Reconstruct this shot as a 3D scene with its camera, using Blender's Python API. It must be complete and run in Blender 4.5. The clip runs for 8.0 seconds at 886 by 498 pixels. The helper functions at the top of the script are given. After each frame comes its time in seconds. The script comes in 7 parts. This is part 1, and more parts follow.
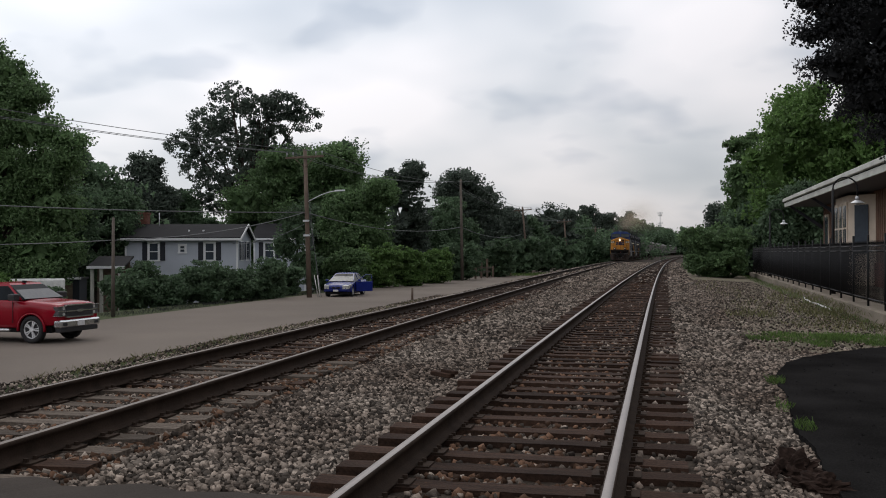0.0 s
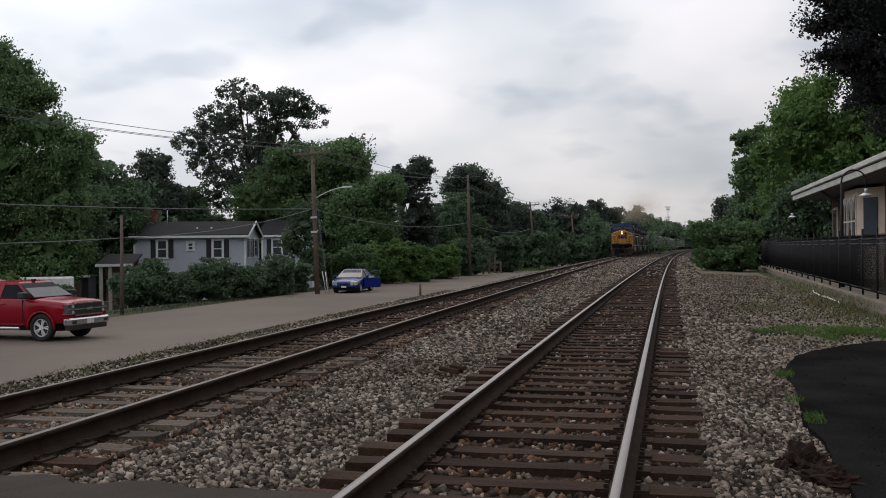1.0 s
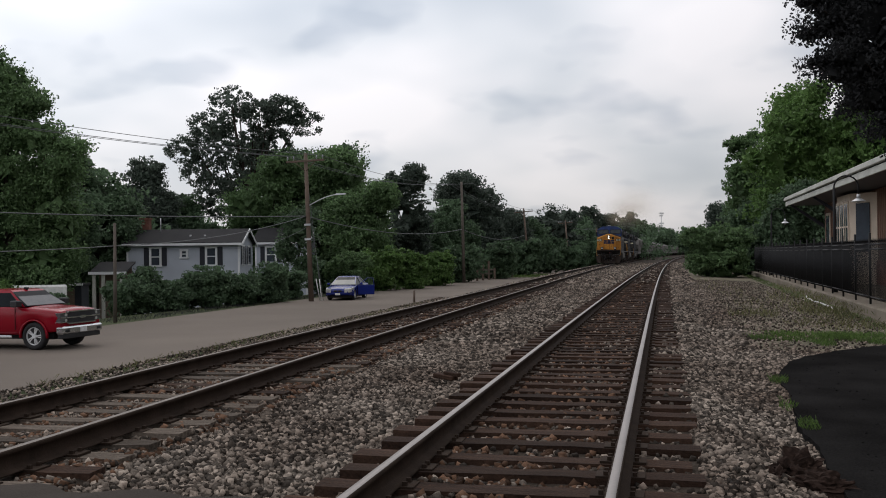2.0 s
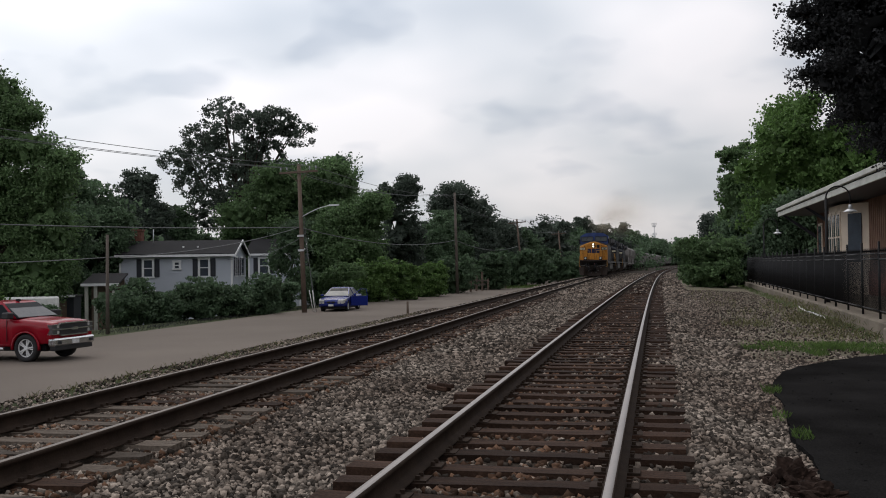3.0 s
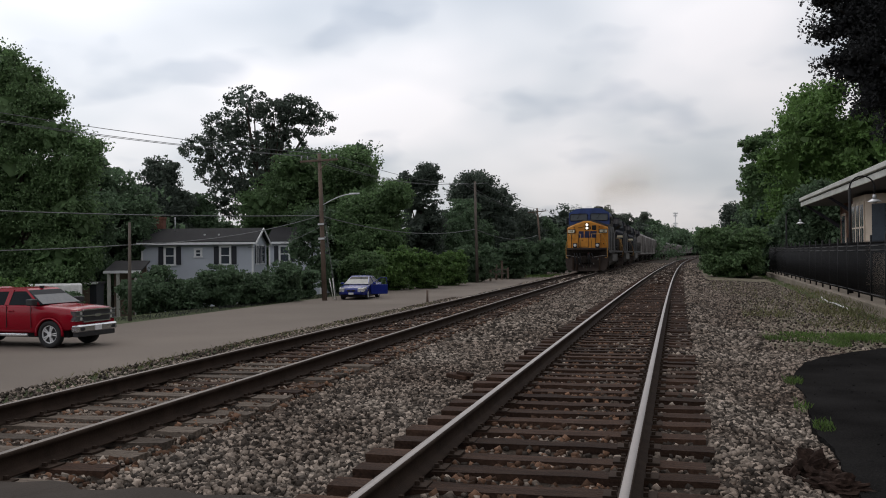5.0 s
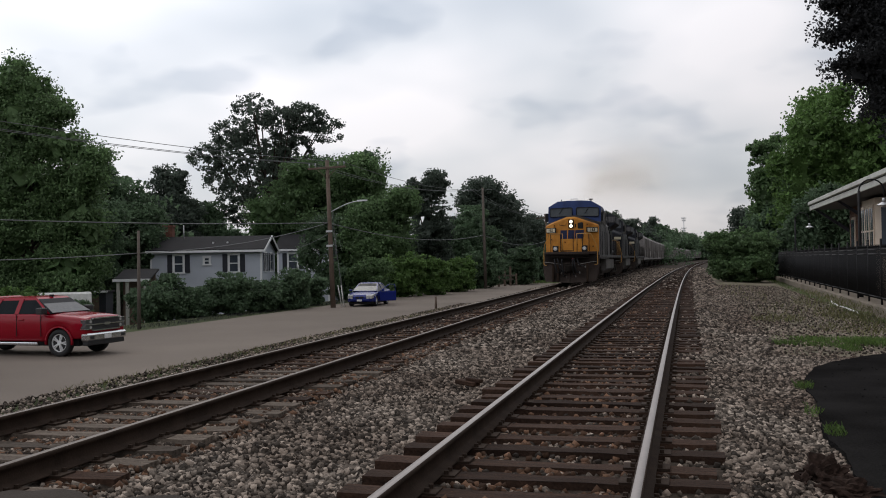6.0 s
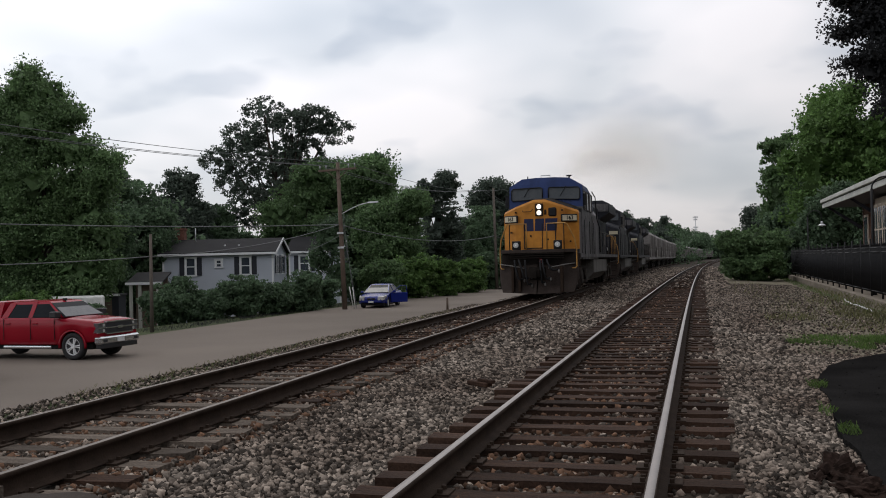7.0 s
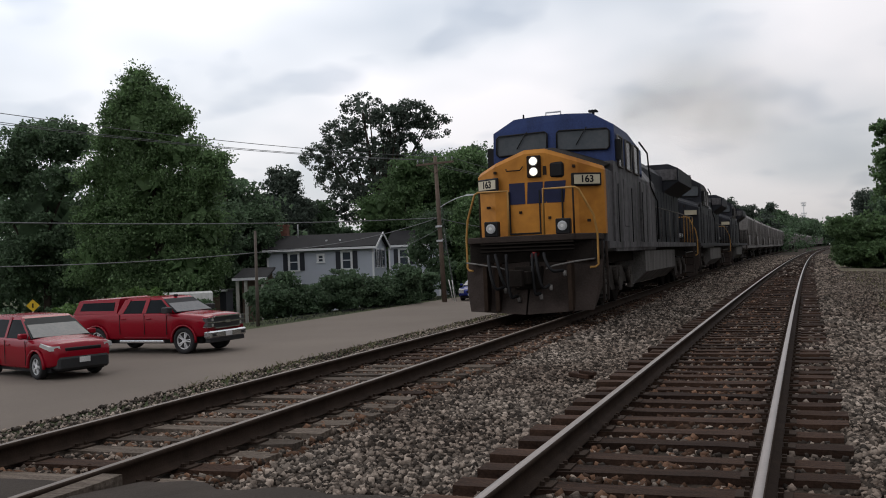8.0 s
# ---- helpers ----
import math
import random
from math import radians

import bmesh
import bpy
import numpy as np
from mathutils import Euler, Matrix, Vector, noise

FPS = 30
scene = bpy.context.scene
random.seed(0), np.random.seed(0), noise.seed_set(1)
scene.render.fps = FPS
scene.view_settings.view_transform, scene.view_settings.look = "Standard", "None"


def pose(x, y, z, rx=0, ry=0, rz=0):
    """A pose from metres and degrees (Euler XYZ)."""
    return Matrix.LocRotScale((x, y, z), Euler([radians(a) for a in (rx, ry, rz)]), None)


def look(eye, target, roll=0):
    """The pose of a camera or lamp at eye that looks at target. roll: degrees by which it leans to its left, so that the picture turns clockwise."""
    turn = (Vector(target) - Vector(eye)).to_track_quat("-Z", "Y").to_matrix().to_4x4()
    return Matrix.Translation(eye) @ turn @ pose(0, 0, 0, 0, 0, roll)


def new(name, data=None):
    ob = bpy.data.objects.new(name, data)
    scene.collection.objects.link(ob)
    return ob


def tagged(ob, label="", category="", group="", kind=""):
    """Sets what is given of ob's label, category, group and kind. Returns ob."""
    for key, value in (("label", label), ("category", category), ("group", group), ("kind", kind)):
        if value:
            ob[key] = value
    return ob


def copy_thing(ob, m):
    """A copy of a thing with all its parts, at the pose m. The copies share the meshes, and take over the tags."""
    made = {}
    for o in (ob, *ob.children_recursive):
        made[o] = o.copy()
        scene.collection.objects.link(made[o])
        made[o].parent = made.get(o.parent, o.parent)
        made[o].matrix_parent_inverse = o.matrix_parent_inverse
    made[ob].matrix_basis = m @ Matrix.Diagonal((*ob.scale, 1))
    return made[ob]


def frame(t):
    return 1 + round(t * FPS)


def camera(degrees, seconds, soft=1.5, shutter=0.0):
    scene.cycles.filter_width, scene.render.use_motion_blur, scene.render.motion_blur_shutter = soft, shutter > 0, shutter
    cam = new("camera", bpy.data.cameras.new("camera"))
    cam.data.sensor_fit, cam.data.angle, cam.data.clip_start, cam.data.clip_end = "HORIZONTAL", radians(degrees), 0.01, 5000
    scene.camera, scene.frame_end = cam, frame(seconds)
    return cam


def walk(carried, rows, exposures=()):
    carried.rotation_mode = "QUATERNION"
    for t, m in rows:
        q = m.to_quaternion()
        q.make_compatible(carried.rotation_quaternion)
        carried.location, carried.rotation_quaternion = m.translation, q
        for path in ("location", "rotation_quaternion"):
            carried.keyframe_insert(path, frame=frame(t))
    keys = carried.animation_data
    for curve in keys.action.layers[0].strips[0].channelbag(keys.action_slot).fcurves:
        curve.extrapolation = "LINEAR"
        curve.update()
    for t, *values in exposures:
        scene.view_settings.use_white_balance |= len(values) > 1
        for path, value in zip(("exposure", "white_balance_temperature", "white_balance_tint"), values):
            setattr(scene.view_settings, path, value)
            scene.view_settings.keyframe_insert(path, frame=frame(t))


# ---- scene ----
cam = camera(50.0, 8.0, soft=1.0)
EYE = (1.051, 0.0, 1.382)
ANGLES = [
    (0.0, 12.86, 0.21, 0.11), (0.5, 13.24, 0.06, 0.31), (1.0, 13.32, -0.05, 0.50),
    (2.5, 12.72, 0.74, 0.76), (3.0, 12.55, 1.01, 0.79), (3.5, 12.49, 0.78, 0.79),
    (4.0, 12.65, 0.60, 0.65), (4.5, 13.13, 0.25, 0.54), (5.0, 13.75, 0.35, 0.54),
    (6.5, 14.47, 0.83, 1.06), (7.0, 14.92, 0.81, 1.34), (7.5, 16.33, 0.43, 2.03),
    (7.8, 18.42, 0.44, 2.13), (7.9, 19.48, 0.48, 2.18), (8.0, 20.87, 0.53, 2.23),
]
PATH = [(t, pose(*EYE, 90 + p, r, y)) for t, y, p, r in ANGLES]
walk(cam, PATH)

# ---- light: overcast afternoon ----
world = bpy.data.worlds.new("overcast_sky")
scene.world = world
world.use_nodes = True
wn, wl = world.node_tree.nodes, world.node_tree.links
wn.clear()
w_out = wn.new("ShaderNodeOutputWorld")
w_bg = wn.new("ShaderNodeBackground")
w_sky = wn.new("ShaderNodeTexSky")
w_sky.sky_type, w_sky.sun_disc = "NISHITA", False
SUN_EL, SUN_AZ = radians(52), radians(-25)
w_sky.sun_elevation, w_sky.sun_rotation = SUN_EL, SUN_AZ
w_co = wn.new("ShaderNodeTexCoord")
w_sep = wn.new("ShaderNodeSeparateXYZ")
wl.new(w_co.outputs["Generated"], w_sep.inputs[0])


def w_math(op, a, b=None):
    n = wn.new("ShaderNodeMath")
    n.operation = op
    for k, v in enumerate((a, b)):
        if v is None:
            continue
        if isinstance(v, (int, float)):
            n.inputs[k].default_value = v
        else:
            wl.new(v, n.inputs[k])
    return n.outputs[0]


# the cloud deck lies on a plane overhead
w_up = w_math("ADD", w_math("MAXIMUM", w_sep.outputs[2], 0.0), 0.34)
w_vec = wn.new("ShaderNodeCombineXYZ")
wl.new(w_math("DIVIDE", w_sep.outputs[0], w_up), w_vec.inputs[0])
wl.new(w_math("DIVIDE", w_sep.outputs[1], w_up), w_vec.inputs[1])
w_vec.inputs[2].default_value = 3.1
w_noise = wn.new("ShaderNodeTexNoise")
w_noise.inputs["Scale"].default_value = 1.7
w_noise.inputs["Detail"].default_value = 3.0
w_noise.inputs["Roughness"].default_value = 0.42
w_noise.inputs["Distortion"].default_value = 0.0
wl.new(w_vec.outputs[0], w_noise.inputs["Vector"])
w_ramp = wn.new("ShaderNodeValToRGB")
els = w_ramp.color_ramp.elements
els[0].position, els[0].color = 0.33, (0.55, 0.59, 0.65, 1)
els[1].position, els[1].color = 0.62, (1.0, 0.965, 0.985, 1)
mid = els.new(0.47)
mid.color = (0.76, 0.775, 0.815, 1)
wl.new(w_noise.outputs["Fac"], w_ramp.inputs[0])
w_puff = wn.new("ShaderNodeTexNoise")
w_puff.inputs["Scale"].default_value, w_puff.inputs["Detail"].default_value = 4.6, 2.5
wl.new(w_vec.outputs[0], w_puff.inputs["Vector"])
w_pr = wn.new("ShaderNodeValToRGB")
w_pr.color_ramp.elements[0].position, w_pr.color_ramp.elements[0].color = 0.56, (1, 1, 1, 1)
w_pr.color_ramp.elements[1].position, w_pr.color_ramp.elements[1].color = 0.68, (0.80, 0.825, 0.86, 1)
wl.new(w_puff.outputs["Fac"], w_pr.inputs[0])
w_pm = wn.new("ShaderNodeMix")
w_pm.data_type, w_pm.blend_type = "RGBA", "MULTIPLY"
w_pm.inputs["Factor"].default_value = 1.0
wl.new(w_ramp.outputs[0], w_pm.inputs["A"])
wl.new(w_pr.outputs[0], w_pm.inputs["B"])
w_mix = wn.new("ShaderNodeMix")
w_mix.data_type = "RGBA"
w_scale = wn.new("ShaderNodeVectorMath")
w_scale.operation = "SCALE"
w_scale.inputs["Scale"].default_value = 0.10
wl.new(w_sky.outputs[0], w_scale.inputs[0])
w_mix.inputs["Factor"].default_value = 0.9
wl.new(w_scale.outputs[0], w_mix.inputs["A"])
wl.new(w_pm.outputs["Result"], w_mix.inputs["B"])
# an overcast sky is paler towards the zenith
w_lift = w_math("MINIMUM", w_math("ADD", w_math("MULTIPLY", w_math("MAXIMUM", w_sep.outputs[2], 0.0), 1.55), 0.60), 1.10)
w_side = w_math("SUBTRACT", 1.0, w_math("MULTIPLY", w_sep.outputs[0], 0.50))
w_lift = w_math("MULTIPLY", w_lift, w_side)
w_shade = wn.new("ShaderNodeVectorMath")
w_shade.operation = "SCALE"
wl.new(w_mix.outputs["Result"], w_shade.inputs[0])
wl.new(w_lift, w_shade.inputs["Scale"])
wl.new(w_shade.outputs[0], w_bg.inputs[0])
w_bg.inputs[1].default_value = 1.06
wl.new(w_bg.outputs[0], w_out.inputs[0])

sun = new("sun", bpy.data.lights.new("sun", "SUN"))
sun.data.energy, sun.data.angle, sun.data.color = 0.5, radians(25), (1.0, 0.95, 0.88)
sun.matrix_world = look((-20, 30, 60), (-20 + 14, 30 - 30, 18))
scene.view_settings.exposure = 0.0


# ---- materials ----
def mat(name, color, rough=0.8, metal=0.0, scale=4.0, vary=0.25, bump=0.0, fine=60.0, island=0.0, objrand=0.0, tint=None, spec=0.4, power=1.0, stretch=None):
    """A surface with coarse stains and fine grain; tint is the colour that the stains turn to."""
    m = bpy.data.materials.new(name)
    m.use_nodes = True
    n, l = m.node_tree.nodes, m.node_tree.links
    b = n["Principled BSDF"]
    b.inputs["Roughness"].default_value = rough
    b.inputs["Metallic"].default_value = metal
    b.inputs["Specular IOR Level"].default_value = spec
    tc = n.new("ShaderNodeTexCoord")
    n1, n2 = n.new("ShaderNodeTexNoise"), n.new("ShaderNodeTexNoise")
    n1.inputs["Scale"].default_value, n2.inputs["Scale"].default_value = scale, fine
    n1.inputs["Detail"].default_value, n2.inputs["Detail"].default_value = 4, 3
    if stretch:
        mp = n.new("ShaderNodeMapping")
        mp.inputs["Scale"].default_value = stretch
        l.new(tc.outputs["Object"], mp.inputs["Vector"])
        l.new(mp.outputs[0], n1.inputs["Vector"])
    else:
        l.new(tc.outputs["Object"], n1.inputs["Vector"])
    l.new(tc.outputs["Object"], n2.inputs["Vector"])
    add = n.new("ShaderNodeMath")
    add.operation = "MULTIPLY_ADD"
    add.inputs[1].default_value, add.inputs[2].default_value = 0.45, 0.0
    l.new(n2.outputs["Fac"], add.inputs[0])
    tot = n.new("ShaderNodeMath")
    tot.operation = "MULTIPLY_ADD"
    tot.inputs[1].default_value = 0.75
    l.new(n1.outputs["Fac"], tot.inputs[0])
    l.new(add.outputs[0], tot.inputs[2])
    ramp = n.new("ShaderNodeValToRGB")
    lo = tint or tuple(c * (1 - vary) for c in color)
    hi = tuple(min(1, c * (1 + vary)) for c in color)
    e = ramp.color_ramp.elements
    e[0].position, e[0].color = 0.40, (*lo, 1)
    e[1].position, e[1].color = 0.78, (*hi, 1)
    l.new(tot.outputs[0], ramp.inputs[0])
    col = ramp.outputs[0]
    for amount, node, out in ((island, "ShaderNodeNewGeometry", "Random Per Island"), (objrand, "ShaderNodeObjectInfo", "Random")):
        if amount:
            src, mr, hs = n.new(node), n.new("ShaderNodeMapRange"), n.new("ShaderNodeHueSaturation")
            mr.inputs["To Min"].default_value, mr.inputs["To Max"].default_value = 1 - amount, 1 + amount
            if power != 1.0:
                pw = n.new("ShaderNodeMath")
                pw.operation = "POWER"
                pw.inputs[1].default_value = power
                l.new(src.outputs[out], pw.inputs[0])
                l.new(pw.outputs[0], mr.inputs["Value"])
                mr.inputs["To Min"].default_value, mr.inputs["To Max"].default_value = 1 - amount, 1 + amount * 2.2
            else:
                l.new(src.outputs[out], mr.inputs["Value"])
            l.new(mr.outputs[0], hs.inputs["Value"])
            l.new(col, hs.inputs["Color"])
            col = hs.outputs[0]
    l.new(col, b.inputs["Base Color"])
    if bump:
        bp = n.new("ShaderNodeBump")
        bp.inputs["Strength"].default_value, bp.inputs["Distance"].default_value = 0.8, bump
        l.new(n2.outputs["Fac"], bp.inputs["Height"])
        l.new(bp.outputs[0], b.inputs["Normal"])
    return m


def glass(name, color, rough=0.06):
    m = mat(name, color, rough, 0.0, 2, 0.15, 0, 20, spec=0.09)
    return m


def glow(name, color, strength):
    m = bpy.data.materials.new(name)
    m.use_nodes = True
    b = m.node_tree.nodes["Principled BSDF"]
    b.inputs["Base Color"].default_value = (0.8, 0.8, 0.75, 1)
    b.inputs["Emission Color"].default_value = (*color, 1)
    b.inputs["Emission Strength"].default_value = strength
    return m


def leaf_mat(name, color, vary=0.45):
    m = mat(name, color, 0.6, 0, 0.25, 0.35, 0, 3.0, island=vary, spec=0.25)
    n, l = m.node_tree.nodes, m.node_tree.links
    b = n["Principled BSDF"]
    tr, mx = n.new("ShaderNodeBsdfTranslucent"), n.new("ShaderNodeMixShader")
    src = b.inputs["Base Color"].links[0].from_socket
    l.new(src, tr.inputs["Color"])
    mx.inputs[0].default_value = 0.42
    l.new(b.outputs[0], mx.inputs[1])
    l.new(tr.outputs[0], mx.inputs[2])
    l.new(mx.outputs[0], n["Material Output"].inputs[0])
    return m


M_GROUND = mat("meadow_soil", (0.045, 0.055, 0.025), 0.95, 0, 0.3, 0.4, 0.02, 6, spec=0.1)
# bed far darker than its stones: shade of the gaps put into the colour
M_BALLAST = mat("ballast_bed_shaded_gaps", (0.040, 0.031, 0.024), 0.95, 0, 1.2, 0.35, 0.05, 22, spec=0.1)
M_STONE = mat("ballast_stone", (0.128, 0.108, 0.090), 0.9, 0, 0.55, 0.35, 0.004, 50, island=0.78, power=2.2, tint=(0.066, 0.047, 0.036), spec=0.1)
M_STONE_RUST = mat("rusty_ballast_stone", (0.082, 0.046, 0.029), 0.9, 0, 0.9, 0.30, 0.004, 50, island=0.55, power=1.8, spec=0.1)
M_DIRT = mat("gravelly_dirt", (0.150, 0.128, 0.096), 0.95, 0, 0.7, 0.35, 0.03, 26, tint=(0.080, 0.074, 0.050), spec=0.1)
M_LOT = mat("worn_asphalt", (0.152, 0.128, 0.108), 0.9, 0, 0.12, 0.22, 0.004, 40, spec=0.1)
M_PAD = mat("crossing_asphalt", (0.042, 0.034, 0.028), 0.9, 0, 1.0, 0.25, 0.008, 55, spec=0.1)
M_BLACKTOP = mat("fresh_blacktop", (0.015, 0.0143, 0.014), 1.0, 0, 0.9, 0.5, 0.03, 45, spec=0.0)
M_TIE = mat("creosote_tie", (0.044, 0.025, 0.017), 0.9, 0, 3, 0.35, 0.012, 40, objrand=0.4, tint=(0.014, 0.009, 0.007), stretch=(0.5, 7, 5), spec=0.1)
M_TIE_OLD = mat("weathered_tie", (0.105, 0.086, 0.070), 0.9, 0, 3, 0.35, 0.012, 40, objrand=0.35, tint=(0.040, 0.030, 0.023), stretch=(0.5, 7, 5), spec=0.1)
M_RUST = mat("rusty_steel", (0.034, 0.023, 0.017), 0.85, 0.2, 5, 0.35, 0.003, 60, spec=0.1)
M_RAILTOP = mat("worn_rail_head", (0.23, 0.205, 0.19), 0.42, 0.85, 1.5, 0.15, 0, 40)
M_RAILDULL = mat("dull_rail_head", (0.14, 0.118, 0.102), 0.55, 0.4, 1.5, 0.2, 0, 40, spec=0.2)
M_CONCRETE = mat("old_concrete", (0.17, 0.145, 0.115), 0.9, 0, 1.0, 0.3, 0.006, 30, spec=0.1)
M_BLACK = mat("black_paint", (0.010, 0.010, 0.011), 0.6, 0.0, 5, 0.2, 0, 50, spec=0.2)
M_GREYPOLE = mat("grey_pole", (0.098, 0.082, 0.068), 0.9, 0, 1.2, 0.35, 0.006, 40)
M_WOODPOLE = mat("weathered_pole_and_porch_shade", (0.115, 0.084, 0.064), 0.9, 0, 1.2, 0.35, 0.006, 40)
M_WIRE = mat("cable_sheath", (0.15, 0.155, 0.16), 0.7, 0, 4, 0.2)
M_RIM = mat("bright_alloy_rim", (0.70, 0.71, 0.72), 0.35, 0.3, 6, 0.1)
M_ALU = mat("dull_aluminium", (0.46, 0.47, 0.48), 0.45, 0.35, 4, 0.15)
M_CERAMIC = mat("porcelain", (0.35, 0.36, 0.38), 0.3, 0, 6, 0.1)
M_SIDING = mat("pale_siding", (0.43, 0.46, 0.52), 0.7, 0, 0.5, 0.08, 0, 30)
M_TRIM = mat("white_trim", (0.72, 0.73, 0.74), 0.6, 0, 1.5, 0.1)
M_SHUTTER = mat("dark_shutter_and_eave_shade", (0.02, 0.022, 0.03), 0.6, 0, 3, 0.2)
M_SHINGLE = mat("dark_shingle", (0.0135, 0.013, 0.0145), 1.0, 0, 0.8, 0.3, 0.01, 14)
M_BRICK = mat("red_brick", (0.17, 0.075, 0.055), 0.9, 0, 3, 0.3, 0.01, 12)
M_PANE = glass("window_pane", (0.05, 0.06, 0.075))
M_TRUNK = mat("bark", (0.055, 0.045, 0.037), 0.95, 0, 1.5, 0.4, 0.02, 20, spec=0.1)
M_YELLOW = mat("faded_yellow_paint", (0.47, 0.20, 0.030), 0.55, 0, 0.9, 0.10, 0, 5, tint=(0.30, 0.115, 0.018), stretch=(1.6, 1.6, 0.5), spec=0.2)
M_BLUE = mat("dark_blue_paint", (0.022, 0.040, 0.125), 0.45, 0, 1.2, 0.3, 0, 25, stretch=(2, 2, 0.4), spec=0.2)
M_GREYSIDE = mat("grimy_grey_paint", (0.105, 0.100, 0.104), 0.6, 0, 1.0, 0.5, 0, 6, tint=(0.028, 0.026, 0.025), stretch=(2.5, 2.5, 0.25), spec=0.2)
M_DARKSIDE = mat("sooty_hood_paint", (0.018, 0.019, 0.024), 0.6, 0, 1.2, 0.4, 0, 18, stretch=(2.5, 2.5, 0.3), spec=0.2)
M_GRIME = mat("undercarriage_grime", (0.016, 0.013, 0.011), 0.85, 0.1, 3, 0.4, 0.004, 30, spec=0.1)
M_TANK = mat("dusty_tank", (0.135, 0.128, 0.12), 0.75, 0, 1.5, 0.35, 0, 20, tint=(0.06, 0.055, 0.05), stretch=(2, 2, 0.4), spec=0.2)
M_BOGIE = mat("dust_caked_casting", (0.070, 0.062, 0.055), 0.85, 0, 2, 0.4, 0.004, 24, tint=(0.020, 0.017, 0.015), spec=0.1)
M_WINDSHIELD = mat("dusty_windshield", (0.045, 0.052, 0.058), 0.20, 0.0, 1.5, 0.3, 0, 12, tint=(0.085, 0.09, 0.095), spec=0.16)
M_SOOTY = mat("sooty_side_paint", (0.050, 0.050, 0.055), 0.6, 0, 1.0, 0.5, 0, 8, tint=(0.018, 0.017, 0.017), stretch=(2, 2, 0.3), spec=0.2)
M_PLOW = mat("dusty_plow", (0.040, 0.031, 0.027), 0.85, 0, 2, 0.4, 0.004, 30, spec=0.1)
M_HANDRAIL = mat("yellow_handrail", (0.36, 0.19, 0.045), 0.6, 0, 4, 0.25)
M_EMBLEM = mat("navy_emblem_paint", (0.016, 0.020, 0.055), 0.55, 0, 2, 0.3, spec=0.2)
M_LENS = mat("lamp_lens", (0.48, 0.48, 0.47), 0.15, 0.2, 4, 0.1)
M_HEAD = glow("lit_headlight", (1.0, 0.84, 0.60), 2.6)
M_RED_LENS = mat("red_hose", (0.25, 0.02, 0.02), 0.5)
M_BOARD = mat("number_board", (0.50, 0.45, 0.33), 0.5, 0, 3, 0.1)
M_HOPPER = mat("hopper_grey", (0.205, 0.19, 0.182), 0.7, 0, 0.7, 0.25, 0, 12, objrand=0.2, tint=(0.12, 0.112, 0.105), stretch=(2, 2, 0.25), spec=0.2)
M_REDCAR = mat("red_car_paint", (0.235, 0.004, 0.014), 0.20, 0.0, 0.6, 0.08, 0, 40, spec=0.28)
M_BLUECAR = mat("blue_car_paint", (0.006, 0.016, 0.15), 0.25, 0.0, 0.6, 0.1, 0, 40, spec=0.35)
M_CARGLASS = mat("car_glass", (0.014, 0.017, 0.020), 0.10, 0, 2, 0.15, 0, 20, spec=0.03)
M_HEADLAMP = mat("headlamp_housing", (0.12, 0.12, 0.125), 0.12, 0.3, 9, 0.4)
M_CHROME = mat("chrome", (0.62, 0.63, 0.65), 0.18, 0.9, 3, 0.1)
M_TYRE = mat("tyre_rubber", (0.018, 0.018, 0.019), 0.85, 0, 6, 0.2)
M_PLASTIC = mat("black_plastic", (0.02, 0.02, 0.022), 0.6, 0, 6, 0.2)
M_PLATE = mat("plate_white", (0.6, 0.6, 0.6), 0.5)
M_CLAP = mat("tan_boards", (0.16, 0.088, 0.060), 0.75, 0, 1.5, 0.3, 0, 25)
M_CREAM = mat("cream_trim", (0.55, 0.46, 0.37), 0.7, 0, 2, 0.12)
M_FASCIA = mat("weathered_fascia_and_shaded_post", (0.42, 0.42, 0.38), 0.75, 0, 1.0, 0.2, 0, 20)
M_SIGNY = mat("yellow_sign", (0.65, 0.42, 0.02), 0.5)
M_LEAF_MAPLE = leaf_mat("leaf_mid_green", (0.110, 0.176, 0.076))
M_LEAF_OAK = leaf_mat("leaf_dark_oak", (0.076, 0.098, 0.076))
M_LEAF_LIGHT = leaf_mat("leaf_bright_green", (0.105, 0.180, 0.054))
M_LEAF_DEEP = leaf_mat("leaf_deep_green", (0.090, 0.140, 0.078))
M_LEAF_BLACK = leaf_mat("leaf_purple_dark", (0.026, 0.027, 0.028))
M_GRASS = leaf_mat("grass_blade", (0.075, 0.125, 0.030))
M_WEED = leaf_mat("dry_weed", (0.12, 0.12, 0.05))
M_DEADWOOD = mat("rotten_wood", (0.030, 0.019, 0.015), 0.95, 0, 6, 0.6, 0.02, 25, spec=0.1)
M_WHITE = mat("dull_white", (0.6, 0.6, 0.58), 0.7)


# ---- mesh helpers ----
def box(bm, x0, x1, y0, y1, z0, z1, mi=0):
    v = [bm.verts.new(p) for p in ((x0, y0, z0), (x1, y0, z0), (x1, y1, z0), (x0, y1, z0), (x0, y0, z1), (x1, y0, z1), (x1, y1, z1), (x0, y1, z1))]
    for q in ((3, 2, 1, 0), (4, 5, 6, 7), (0, 1, 5, 4), (1, 2, 6, 5), (2, 3, 7, 6), (3, 0, 4, 7)):
        bm.faces.new([v[k] for k in q]).material_index = mi


